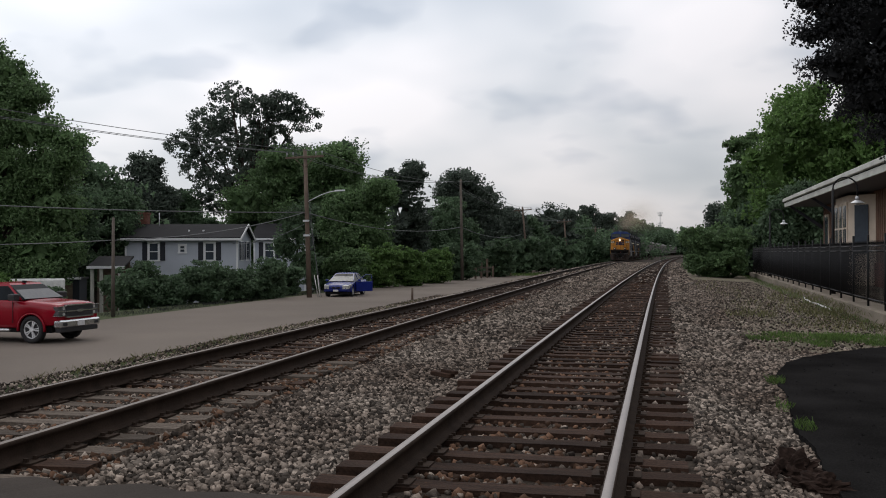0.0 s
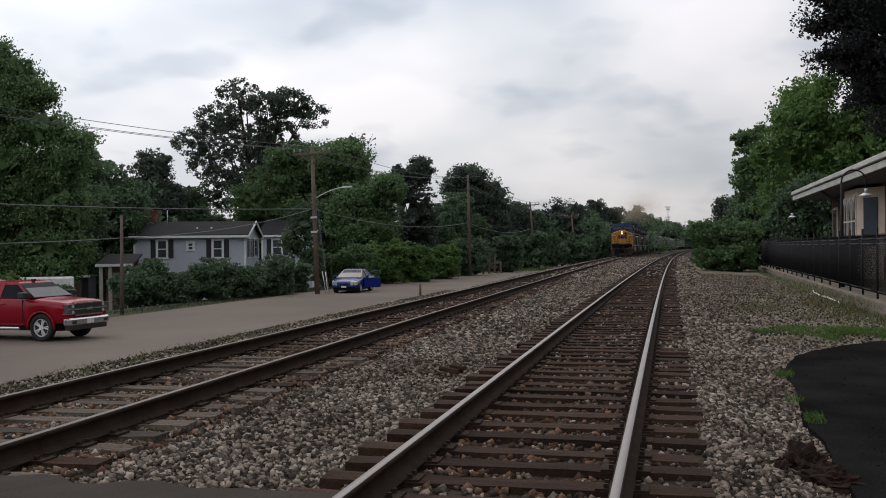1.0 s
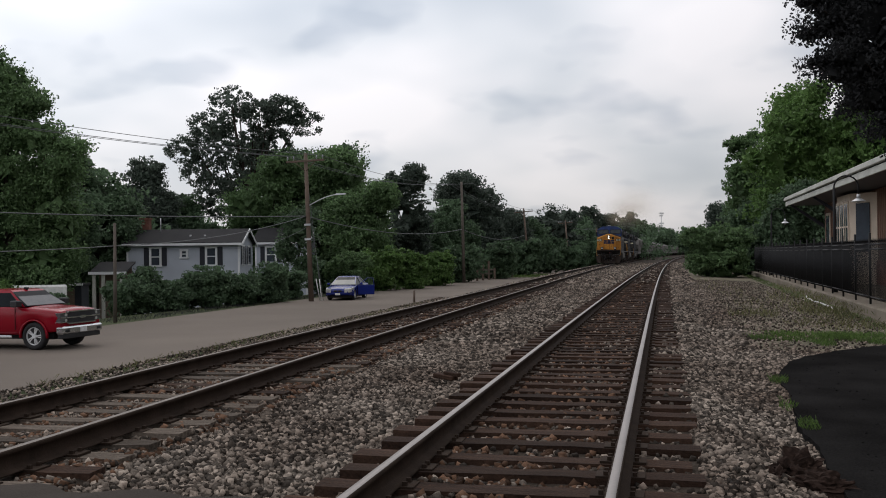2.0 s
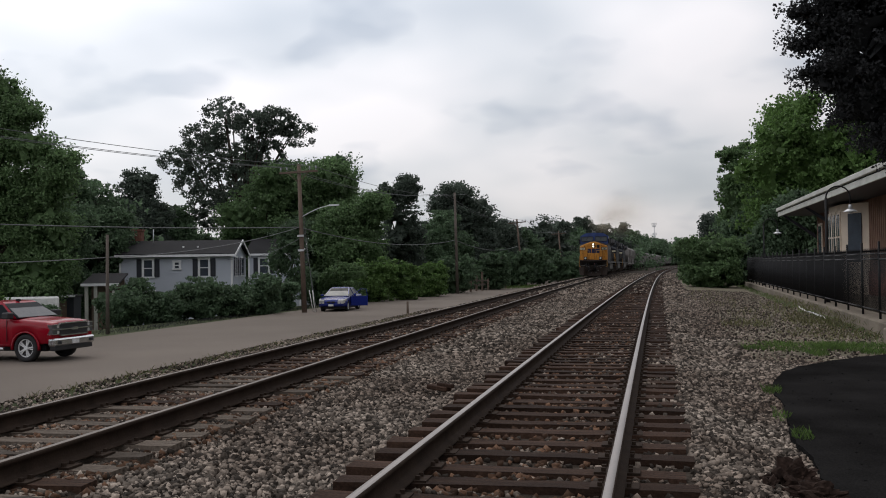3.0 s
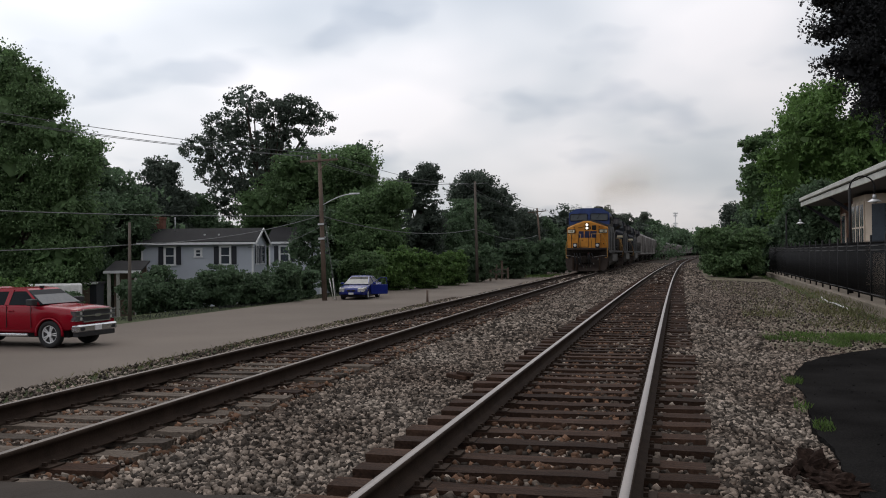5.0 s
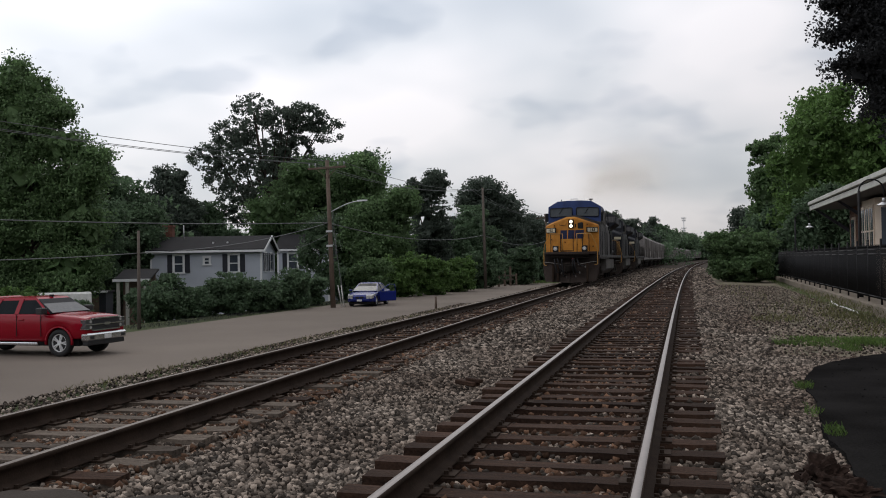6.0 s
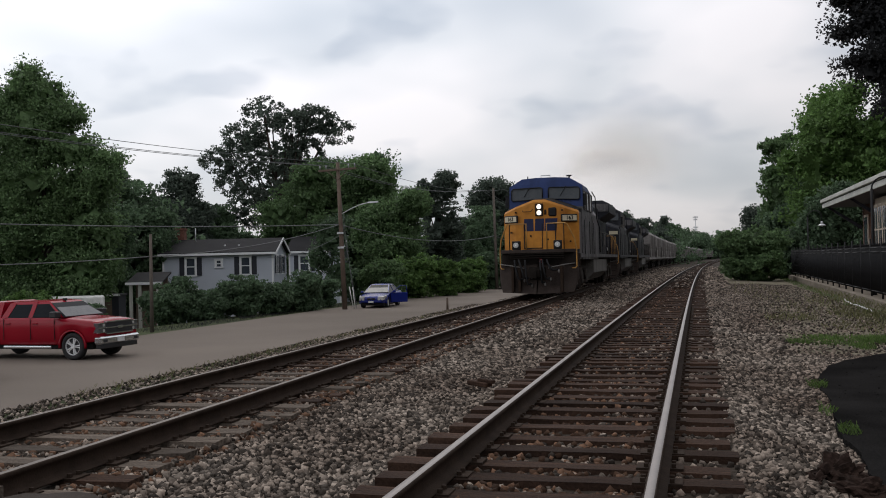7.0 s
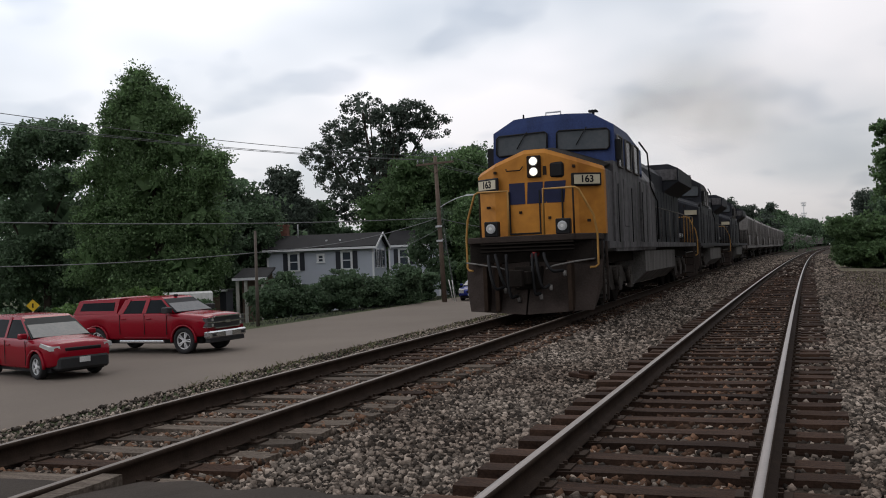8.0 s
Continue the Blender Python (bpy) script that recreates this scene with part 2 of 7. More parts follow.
def tube(bm, p0, p1, r0, r1=None, n=8, caps=True):
    p0, p1 = Vector(p0), Vector(p1)
    r1 = r0 if r1 is None else r1
    d = (p1 - p0).normalized()
    a = d.orthogonal().normalized()
    b = d.cross(a)
    rings = []
    for p, r in ((p0, r0), (p1, r1)):
        rings.append([bm.verts.new(p + (a * math.cos(k * math.tau / n) + b * math.sin(k * math.tau / n)) * r) for k in range(n)])
    for k in range(n):
        f = bm.faces.new((rings[0][k], rings[0][(k + 1) % n], rings[1][(k + 1) % n], rings[1][k]))
        f.smooth = True
    if caps:
        bm.faces.new(rings[0][::-1])
        bm.faces.new(rings[1])


def pipe(bm, pts, r, n=6):
    """A bent round bar through the points, as one skin."""
    pts = [Vector(p) for p in pts]
    side, rings = None, []
    for k, p in enumerate(pts):
        d = (pts[min(k + 1, len(pts) - 1)] - pts[max(k - 1, 0)]).normalized()
        if d.length < 0.5:
            d = (pts[k] - pts[k - 1]).normalized()
        side = d.orthogonal().normalized() if side is None else (side - d * side.dot(d)).normalized()
        up = d.cross(side)
        rings.append([p + (side * math.cos(j * math.tau / n) + up * math.sin(j * math.tau / n)) * r for j in range(n)])
    loft(bm, rings, True, True)


def loft(bm, rings, caps=True, smooth=False):
    """Joins rings of points (same count) to a closed skin."""
    vs = [[bm.verts.new(p) for p in ring] for ring in rings]
    n = len(vs[0])
    for a, b in zip(vs[:-1], vs[1:]):
        for k in range(n):
            bm.faces.new((a[k], a[(k + 1) % n], b[(k + 1) % n], b[k])).smooth = smooth
    if caps:
        bm.faces.new(vs[0][::-1])
        bm.faces.new(vs[-1])


def quadface(bm, pts):
    return bm.faces.new([bm.verts.new(p) for p in pts])


def finish(bm, name, bevel=0.0):
    bmesh.ops.recalc_face_normals(bm, faces=bm.faces)
    if bevel:
        bmesh.ops.bevel(bm, geom=list(bm.edges), offset=bevel, segments=1, affect="EDGES", profile=0.5)
    me = bpy.data.meshes.new(name)
    bm.to_mesh(me)
    bm.free()
    return me


def part(name, bm, material, parent, label="", bevel=0.0):
    me = finish(bm, name, bevel) if isinstance(bm, bmesh.types.BMesh) else bm
    if not me.materials:
        for m in (material if isinstance(material, (list, tuple)) else [material]):
            me.materials.append(m)
    ob = new(name, me)
    ob.parent = parent
    return tagged(ob, label)


def boxpart(name, material, parent, dims, label="", bevel=0.0):
    bm = bmesh.new()
    box(bm, *dims)
    return part(name, bm, material, parent, label, bevel)


def tubepart(name, material, parent, p0, p1, r0, r1=None, n=10, label=""):
    bm = bmesh.new()
    tube(bm, p0, p1, r0, r1, n)
    return part(name, bm, material, parent, label)


def thing(name, label, category, m=None, group="", kind=""):
    ob = new(name)
    ob.empty_display_size = 0.2
    ob.matrix_basis = m or Matrix()
    return tagged(ob, label, category, group, kind)


def raw_mesh(name, verts, faces, materials, smooth=False):
    """A mesh from arrays; faces all have the same number of corners."""
    me = bpy.data.meshes.new(name)
    verts, faces = np.asarray(verts, np.float32), np.asarray(faces, np.int32)
    nf, k = faces.shape
    me.vertices.add(len(verts))
    me.vertices.foreach_set("co", verts.ravel())
    me.loops.add(nf * k)
    me.loops.foreach_set("vertex_index", faces.ravel())
    me.polygons.add(nf)
    me.polygons.foreach_set("loop_start", np.arange(0, nf * k, k, dtype=np.int32))
    me.update(calc_edges=True)
    if smooth:
        me.polygons.foreach_set("use_smooth", np.ones(nf, bool))
    for m in materials if isinstance(materials, (list, tuple)) else [materials]:
        me.materials.append(m)
    me.validate()
    return me


# ---- the plan: two tracks that bend gently to the right ----
GAUGE = 0.7525
CURVE, KINK = 0.872e-4, 11.6
LOT_Z, PLAIN_Z = -1.42, -2.8


def bend(y):
    d = max(y - KINK, 0.0)
    return CURVE * d * d if d < 700 else CURVE * 700 * (2 * d - 700)


def main_x(y):
    return bend(y)


def left_x(y):
    return -4.27 - 0.0185 * max(y, -40) + bend(y)


def smoothstep(a, b, x):
    t = min(1, max(0, (x - a) / (b - a)))
    return t * t * (3 - 2 * t)


def ground_z(x, y):
    lx = left_x(y)
    if x > main_x(y):
        return -0.62 + 0.28 * smoothstep(13, 18, x - main_x(y))
    top = lx - 1.75
    z = -0.34 + (LOT_Z + 0.34) * smoothstep(top, top - 3.6, x)
    return z + (PLAIN_Z - LOT_Z) * smoothstep(-24, -34, x - bend(y))


# ---- ground, lot and track bed ----
def sheet(name, xs, ys, zfun, material, xoff=None):
    verts = [((x + (xoff(y) if xoff else 0)), y, zfun(x + (xoff(y) if xoff else 0), y)) for y in ys for x in xs]
    n = len(xs)
    faces = [(j * n + i, j * n + i + 1, (j + 1) * n + i + 1, (j + 1) * n + i) for j in range(len(ys) - 1) for i in range(n - 1)]
    return raw_mesh(name, verts, faces, material, True)


YS = [-60, -30, -10, 0, 6, 12, 18, 24, 30, 36, 42, 50, 60, 70, 85, 100, 120, 140, 170, 200, 250, 300, 360, 430, 520, 640, 800, 1100, 1600, 2500]
XS = [-1500, -600, -300, -150, -90, -60, -46, -38, -34, -31, -28, -26, -24, -22, -19, -16, -14, -12.5, -11.5, -10.5, -10, -9.5, -9, -8.5, -8, -7.5, -7, -6.5, -6, -5, -3, 0, 3, 6, 9, 14, 22, 40, 80, 160, 400, 1500]
ground = tagged(new("ground", sheet("ground", XS, YS, ground_z, M_GROUND, bend)), "dark grassy earth falling away from the railway", "ground", kind="structure")


def lot_z(x, y):
    return LOT_Z + 0.03 + 0.004 * math.sin(x * 0.7) * math.sin(y * 0.5)


lot_ys = [-40, -10, 5, 15, 22, 28, 33, 36, 40, 46, 52, 60, 70, 80, 92, 105, 120, 140, 165]
lot_verts, lot_faces = [], []
for y in lot_ys:
    near = left_x(y) - 8.0 + 0.035 * max(0, y - 30) + 0.16 * math.sin(y * 0.9)
    far = (-34 if y < 33 else -21.6 + max(0, y - 60) * 0.045)
    for k in range(9):
        x = near + (far - near) * k / 8
        lot_verts.append((x, y, lot_z(x, y)))
lot_faces = [(j * 9 + i + 1, j * 9 + i, (j + 1) * 9 + i, (j + 1) * 9 + i + 1) for j in range(len(lot_ys) - 1) for i in range(8)]
road = tagged(new("road", raw_mesh("road", lot_verts, lot_faces, M_LOT, True)), "worn grey asphalt parking lot beside the railway", "road", kind="structure")

rng = np.random.default_rng(7)


def bed_z(x, y):
    """Top of the ballast: level with the ties, with rounded shoulders."""
    lx, mx = left_x(y), main_x(y)
    mid = (lx + mx) / 2
    z = -0.225
    if x > mx + 1.45:
        z -= 0.16 * smoothstep(mx + 1.45, mx + 2.4, x)
    if lx + 1.3 < x < mx - 1.3:
        z -= 0.05 * (1 - abs(x - mid) / (mx - lx) * 2.2)
    if mid < x < mx - 0.95:
        z -= 0.06 * smoothstep(mx - 0.95, mx - 1.25, x) * smoothstep(mid, mid + 0.5, x)
    if x < lx - 1.45:
        z -= 1.15 * smoothstep(lx - 1.45, lx - 5.2, x)
    return z


def bed_noise(x, y):
    return bed_z(x, y) + 0.03 * noise.noise((x * 1.3, y * 1.3, 0)) + 0.018 * noise.noise((x * 7, y * 7, 2))


bed_xs = [-10.2 + 0.11 * k for k in range(120)]
bed_ys = [1.5 + 0.11 * k for k in range(220)] + [26 + 0.6 * k for k in range(60)] + [62 + 4 * k for k in range(60)] + [320, 380, 460, 560, 680]


def bed_sheet():
    verts, n = [], len(bed_xs)
    for y in bed_ys:
        lo, hi = left_x(y) - 5.4, main_x(y) + 2.6
        for k in range(n):
            x = lo + (hi - lo) * k / (n - 1)
            verts.append((x, y, bed_noise(x, y)))
    faces = [(j * n + i, j * n + i + 1, (j + 1) * n + i + 1, (j + 1) * n + i) for j in range(len(bed_ys) - 1) for i in range(n - 1)]
    return raw_mesh("ballast", verts, faces, M_BALLAST, True)


ballast = tagged(new("ballast", bed_sheet()), "crushed grey stone ballast bed under both tracks", "ballast", kind="structure")

def apron_z(u):
    return -0.50 + 0.175 * smoothstep(1.6, 2.6, u) - 0.13 * smoothstep(3.0, 6.2, u)


# dirt apron between the ballast and the platform kerb
apron = tagged(new("gravel_apron", sheet("gravel_apron", [1.6, 2.1, 2.6, 3.2, 3.8, 4.6, 5.4, 6.2, 7.0], [-20, 2, 8, 12, 16, 20, 25, 30, 36, 44, 54, 66, 80, 100],
                                         lambda x, y: apron_z(x - bend(y)) + 0.015 * noise.noise((x, y, 1)), M_DIRT, bend)), "packed gravelly dirt strip with thin weeds", "ground", kind="structure")

# fresh blacktop patch with a ragged edge
edge = [(2.15, -6), (2.15, 4.0), (2.25, 7.0), (2.33, 8.6), (2.3, 9.8), (2.45, 11.0), (2.5, 12.6), (2.62, 13.8), (2.85, 15.0), (3.3, 16.0), (3.9, 16.9), (4.7, 17.8), (5.6, 18.4), (7.0, 18.8), (9.5, 18.9), (9.5, -6)]
bm = bmesh.new()
pts = []
for a, b in zip(edge, edge[1:] + edge[:1]):
    for k in range(6):
        w = k / 6
        x, y = a[0] + (b[0] - a[0]) * w, a[1] + (b[1] - a[1]) * w
        pts.append((x + 0.06 * noise.noise((x * 3, y * 3, 5)), y + 0.05 * noise.noise((x * 3, y * 3, 9)), -0.285))
top = bm.faces.new([bm.verts.new(p) for p in pts])
ext = bmesh.ops.extrude_face_region(bm, geom=[top])
bmesh.ops.translate(bm, verts=[v for v in ext["geom"] if isinstance(v, bmesh.types.BMVert)], vec=(0, 0, -0.12))
blacktop = tagged(new("blacktop", finish(bm, "blacktop")), "fresh black asphalt patch with ragged edge", "pavement", kind="structure")
blacktop.data.materials.append(M_BLACKTOP)

# grade crossing pad
for x0, x1, y1 in ((-3.36, -0.86, 5.48), (-5.02, -3.70, 5.35), (-11.0, -5.25, 4.6), (-0.62, 0.62, 4.2)):
    bm = bmesh.new()
    box(bm, x0, x1, -5, y1, -0.3, -0.035)
    bmesh.ops.subdivide_edges(bm, edges=list(bm.edges), cuts=14, use_grid_fill=True)
    for v in bm.verts:
        if v.co.y > y1 - 0.1:
            v.co.y += 0.22 * noise.noise((v.co.x * 2.5, 3, 4))
            v.co.z -= 0.07
    pad = tagged(new("crossing_pad", finish(bm, "crossing_pad")), "dark asphalt of a grade crossing between rails", "pavement", kind="structure")
    pad.data.materials.append(M_PAD)

# worn timber along the rail at the crossing's edge
bm = bmesh.new()
box(bm, -3.55, -3.385, 3.2, 5.3, -0.2, -0.02)
bmesh.ops.subdivide_edges(bm, edges=[e for e in bm.edges if abs(e.verts[0].co.y - e.verts[1].co.y) > 1], cuts=9)
for v in bm.verts:
    v.co += Vector((0.008 * noise.noise(v.co * 5), 0, 0.012 * noise.noise(v.co * 4 + Vector((3, 1, 0)))))
plank = tagged(new("crossing_timber", finish(bm, "crossing_timber")), "worn grey timber along a rail at the crossing", "timber")
plank.data.materials.append(M_TIE_OLD)


# ---- tracks ----
RAIL_PROFILE = [(-0.075, -0.172), (0.075, -0.172), (0.075, -0.160), (0.022, -0.142), (0.009, -0.125), (0.009, -0.045), (0.036, -0.034), (0.037, -0.010), (0.028, 0.0), (-0.028, 0.0), (-0.037, -0.010), (-0.036, -0.034), (-0.009, -0.045), (-0.009, -0.125), (-0.022, -0.142), (-0.075, -0.160)]
rail_ys = [-6 + 2.0 * k for k in range(40)] + [74 + 6 * k for k in range(60)] + [440, 480, 520, 560, 600, 640, 680]


def rail_mesh(xfun, off, head):
    verts, faces = [], []
    n = len(RAIL_PROFILE)
    for y in rail_ys:
        verts += [(xfun(y) + off + px, y, pz) for px, pz in RAIL_PROFILE]
    for j in range(len(rail_ys) - 1):
        for k in range(n):
            faces.append((j * n + k, j * n + (k + 1) % n, (j + 1) * n + (k + 1) % n, (j + 1) * n + k))
    me = raw_mesh("rail", verts, faces, [M_RUST, head])
    idx = np.zeros(len(faces), np.int32)
    fk = np.arange(len(faces)) % n
    idx[fk == 8] = 1
    me.polygons.foreach_set("material_index", idx)
    return me


def tie_mesh(seed, half=1.3):
    r = random.Random(seed)
    bm = bmesh.new()
    box(bm, -half, half, -0.115, 0.115, -0.36, -0.178)
    bmesh.ops.subdivide_edges(bm, edges=[e for e in bm.edges if abs(e.verts[0].co.x - e.verts[1].co.x) > 1], cuts=7)
    for v in bm.verts:
        v.co.y += r.uniform(-0.012, 0.012)
        v.co.z += r.uniform(-0.008, 0.004)
    return finish(bm, "tie")


def plate_mesh():
    bm = bmesh.new()
    box(bm, -0.17, 0.17, -0.095, 0.095, -0.184, -0.166)
    for sx in (-0.1, 0.1):
        for sy in (-0.055, 0.055):
            box(bm, sx - 0.016, sx + 0.016, sy - 0.014, sy + 0.014, -0.168, -0.138)
    return finish(bm, "tie_plate")


TIES, PLATE = [tie_mesh(k) for k in range(5)], plate_mesh()
TIES_OLD = [tie_mesh(k + 20) for k in range(3)]
for m in TIES:
    m.materials.append(M_TIE)
for m in TIES_OLD:
    m.materials.append(M_TIE_OLD)
PLATE.materials.append(M_RUST)


TIE_YS = {}


def build_track(xfun, label, old, seed):
    head = M_RAILDULL if old else M_RAILTOP
    t = thing("railway_track", label, "railway track", kind="structure")
    part("rail", rail_mesh(xfun, -GAUGE, head), None, t)
    part("rail", rail_mesh(xfun, GAUGE, head), None, t)
    r = random.Random(seed)
    y, k = 3.2, 0
    rows = TIE_YS.setdefault(seed, [])
    while k < 150:
        pool = TIES_OLD if (old and y < 13 and r.random() < 0.8) else TIES
        o = part("tie", r.choice(pool), None, t)
        rows.append(y)
        o.matrix_basis = pose(xfun(y) + r.uniform(-0.06, 0.06), y, r.uniform(-0.01, 0.006), 0, 0, r.uniform(-1.3, 1.3) - math.degrees(math.atan((xfun(y + 1) - xfun(y)))))
        if y < 30:
            for s in (-GAUGE, GAUGE):
                p = part("tie_plate", PLATE, None, t)
                p.matrix_basis = pose(xfun(y) + s, y, 0)
        y += 0.51 + r.uniform(-0.035, 0.035)
        k += 1
    bm = bmesh.new()
    while y < 330:
        rows.append(y)
        x = xfun(y)
        box(bm, x - 1.3, x + 1.3, y - 0.115, y + 0.115, -0.36, -0.178)
        y += 0.52
    tagged(part("far_ties", bm, M_TIE, t), kind="stuff")
    return t


build_track(main_x, "single track with polished rails on creosoted wooden ties", False, 3)
build_track(left_x, "main track with dark rails on weathered wooden ties", True, 4)


# ---- loose stones ----
CUBE = np.array([(-1, -1, -1), (1, -1, -1), (1, 1, -1), (-1, 1, -1), (-1, -1, 1), (1, -1, 1), (1, 1, 1), (-1, 1, 1)], float)
CUBE_F = np.array([(3, 2, 1, 0), (4, 5, 6, 7), (0, 1, 5, 4), (1, 2, 6, 5), (2, 3, 7, 6), (3, 0, 4, 7)])


def random_turns(n):
    q = rng.normal(size=(n, 4))
    q /= np.linalg.norm(q, axis=1)[:, None]
    w, x, y, z = q.T
    return np.stack([np.stack([1 - 2 * (y * y + z * z), 2 * (x * y - z * w), 2 * (x * z + y * w)], -1),
                     np.stack([2 * (x * y + z * w), 1 - 2 * (x * x + z * z), 2 * (y * z - x * w)], -1),
                     np.stack([2 * (x * z - y * w), 2 * (y * z + x * w), 1 - 2 * (x * x + y * y)], -1)], 1)


def stones(points, size):
    n = len(points)
    s = size * rng.uniform(0.6, 1.25, (n, 1, 1)) * rng.uniform(0.65, 1.2, (n, 1, 3))
    v = CUBE[None] * (1 + rng.uniform(-0.34, 0.10, (n, 8, 3))) * 0.5 * s
    v = np.einsum("nij,nkj->nki", random_turns(n), v) + np.asarray(points)[:, None, :]
    f = CUBE_F[None] + (np.arange(n) * 8)[:, None, None]
    return v.reshape(-1, 3), f.reshape(-1, 4)


def scatter(n, y0, y1, lo, hi, keep, lift=0.0):
    out = []
    ys = y0 + (y1 - y0) * rng.random(n) ** 1.15
    us = rng.random(n)
    for y, u in zip(ys, us):
        x = lo(y) + (hi(y) - lo(y)) * u
        if keep(x, y):
            out.append((x, y, max(bed_noise(x, y), apron_z(x - main_x(y)) if x > main_x(y) + 1.6 else -9) + lift))
    return out


def open_bed(x, y):
    """Clear of the rails and mostly clear of the tie tops."""
    for c, key in ((left_x(y), 4), (main_x(y), 3)):
        d = abs(x - c)
        if abs(d - GAUGE) < 0.12:
            return False
        if d < 1.32:
            rows = TIE_YS[key]
            k = np.searchsorted(rows, y)
            gap = min(abs(y - rows[j]) for j in (max(k - 1, 0), min(k, len(rows) - 1)))
            if gap < 0.125 and rng.random() < (0.55 if key == 4 and d > 0.9 and y > 8 else 0.97 if d > 0.2 else 0.9):
                return False
            if rng.random() < (0.25 if key == 4 else 0.78):
                return False
    if y < 5.55 and (-3.5 < x < -0.8 or x < -3.5):
        return False
    return True


def between_rails(x, y):
    return abs(x - main_x(y)) < 0.64 and open_bed(x, y)


near = scatter(84000, 3.6, 17, lambda y: left_x(y) - 1.9, lambda y: float(np.interp(y, [p[1] for p in edge[:13]], [p[0] for p in edge[:13]])) + 0.04, open_bed, 0.006)
v, f = stones(near[300:], 0.045)
tagged(part("loose_stones", raw_mesh("loose_stones", v, f, M_STONE), None, ballast, "pale grey crushed stones"), kind="stuff")
far = scatter(50000, 15.5, 54, lambda y: left_x(y) - 2.2, lambda y: main_x(y) + 2.7, open_bed, 0.006)
v, f = stones(far, 0.064)
tagged(part("far_stones", raw_mesh("far_stones", v, f, M_STONE), None, ballast, "pale grey crushed stones"), kind="stuff")
far = scatter(22000, 50, 150, lambda y: left_x(y) - 2.2, lambda y: main_x(y) + 2.7, open_bed, 0.0)
v, f = stones(far, 0.14)
tagged(part("distant_stones", raw_mesh("distant_stones", v, f, M_STONE), None, ballast, "pale grey crushed stones"), kind="stuff")
edge_pts = scatter(15000, 9, 60, lambda y: left_x(y) - 7.9, lambda y: left_x(y) - 3.6, lambda x, y: True, 0.0)
edge_pts = [(x, y, max(ground_z(x, y), LOT_Z + 0.02) + 0.03) for x, y, z in edge_pts]
v, f = stones(edge_pts, 0.055)
tagged(part("shoulder_stones", raw_mesh("shoulder_stones", v, f, M_STONE), None, ballast, "coarse grey stones along the lot"), kind="stuff")
rusty = scatter(21000, 3.6, 50, lambda y: main_x(y) - 0.66, lambda y: main_x(y) + 0.66, between_rails, 0.012)
v, f = stones(rusty, 0.052)
tagged(part("rust_stained_stones", raw_mesh("rust_stained_stones", v, f, M_STONE_RUST), None, ballast, "rust-stained brown stones"), kind="stuff")
rusty = scatter(11000, 4.6, 34, lambda y: left_x(y) - 1.3, lambda y: left_x(y) + 1.4, open_bed, 0.012)
v, f = stones(rusty, 0.055)
tagged(part("brown_stones", raw_mesh("brown_stones", v, f, M_STONE_RUST), None, ballast, "brown stained stones"), kind="stuff")
apron_pts = [(x, y, apron_z(x - bend(y)) + 0.012) for x, y in zip(2.0 + 4.4 * rng.random(18000) ** 1.9, rng.uniform(6, 60, 18000))]
apron_pts = [p for p in apron_pts if p[1] > 18.9 or p[0] < float(np.interp(p[1], [q[1] for q in edge[:14]], [q[0] for q in edge[:14]]))]
v, f = stones(apron_pts, 0.042)
tagged(new("gravel", raw_mesh("gravel", v, f, M_STONE)), "scattered grey gravel on packed dirt", "gravel", kind="stuff")


peb = [(x, y, -0.285) for x, y in zip(rng.uniform(2.5, 7.5, 900), rng.uniform(5.5, 17.0, 900)) if x > float(np.interp(y, [p[1] for p in edge[:14]], [p[0] for p in edge[:14]])) + 0.1 and rng.random() < 0.55]
v, f = stones(peb, 0.022)
tagged(new("grit", raw_mesh("grit", v, f, M_BLACKTOP)), "dark loose grit on the fresh blacktop", "grit", kind="stuff")


# the stones nearest the standpoint, one by one
STONES = []
for k in range(8):
    v, f = stones([(0, 0, 0)], 0.058)
    STONES.append(raw_mesh("stone", v, f, M_STONE))
pick = sorted(near, key=lambda p: p[1] + 0.3 * abs(p[0]))[:300]
for k, p in enumerate(pick):
    o = part("stone", STONES[k % 8], None, ballast)
    o.matrix_basis = pose(p[0], p[1], p[2] + 0.01, 0, 0, (k * 47) % 360)


# ---- trees and bushes ----
def leaf_mesh(name, centres, size, material, flat=0.0):
    """Diamond-shaped leaves with a fold, at random turns."""
    c = np.asarray(centres)
    n = len(c)
    s = size * rng.uniform(0.6, 1.3, (n, 1, 1))
    base = np.array([(-0.5, 0, 0), (0.0, -0.34, 0.10), (0.55, 0, -0.04), (0.0, 0.34, 0.10)])
    v = np.einsum("nij,kj->nki", random_turns(n), base) * s
    v[:, :, 2] *= 1 - flat
    v += c[:, None, :]
    f = np.arange(n * 4).reshape(n, 4)
    return raw_mesh(name, v.reshape(-1, 3), f, material)


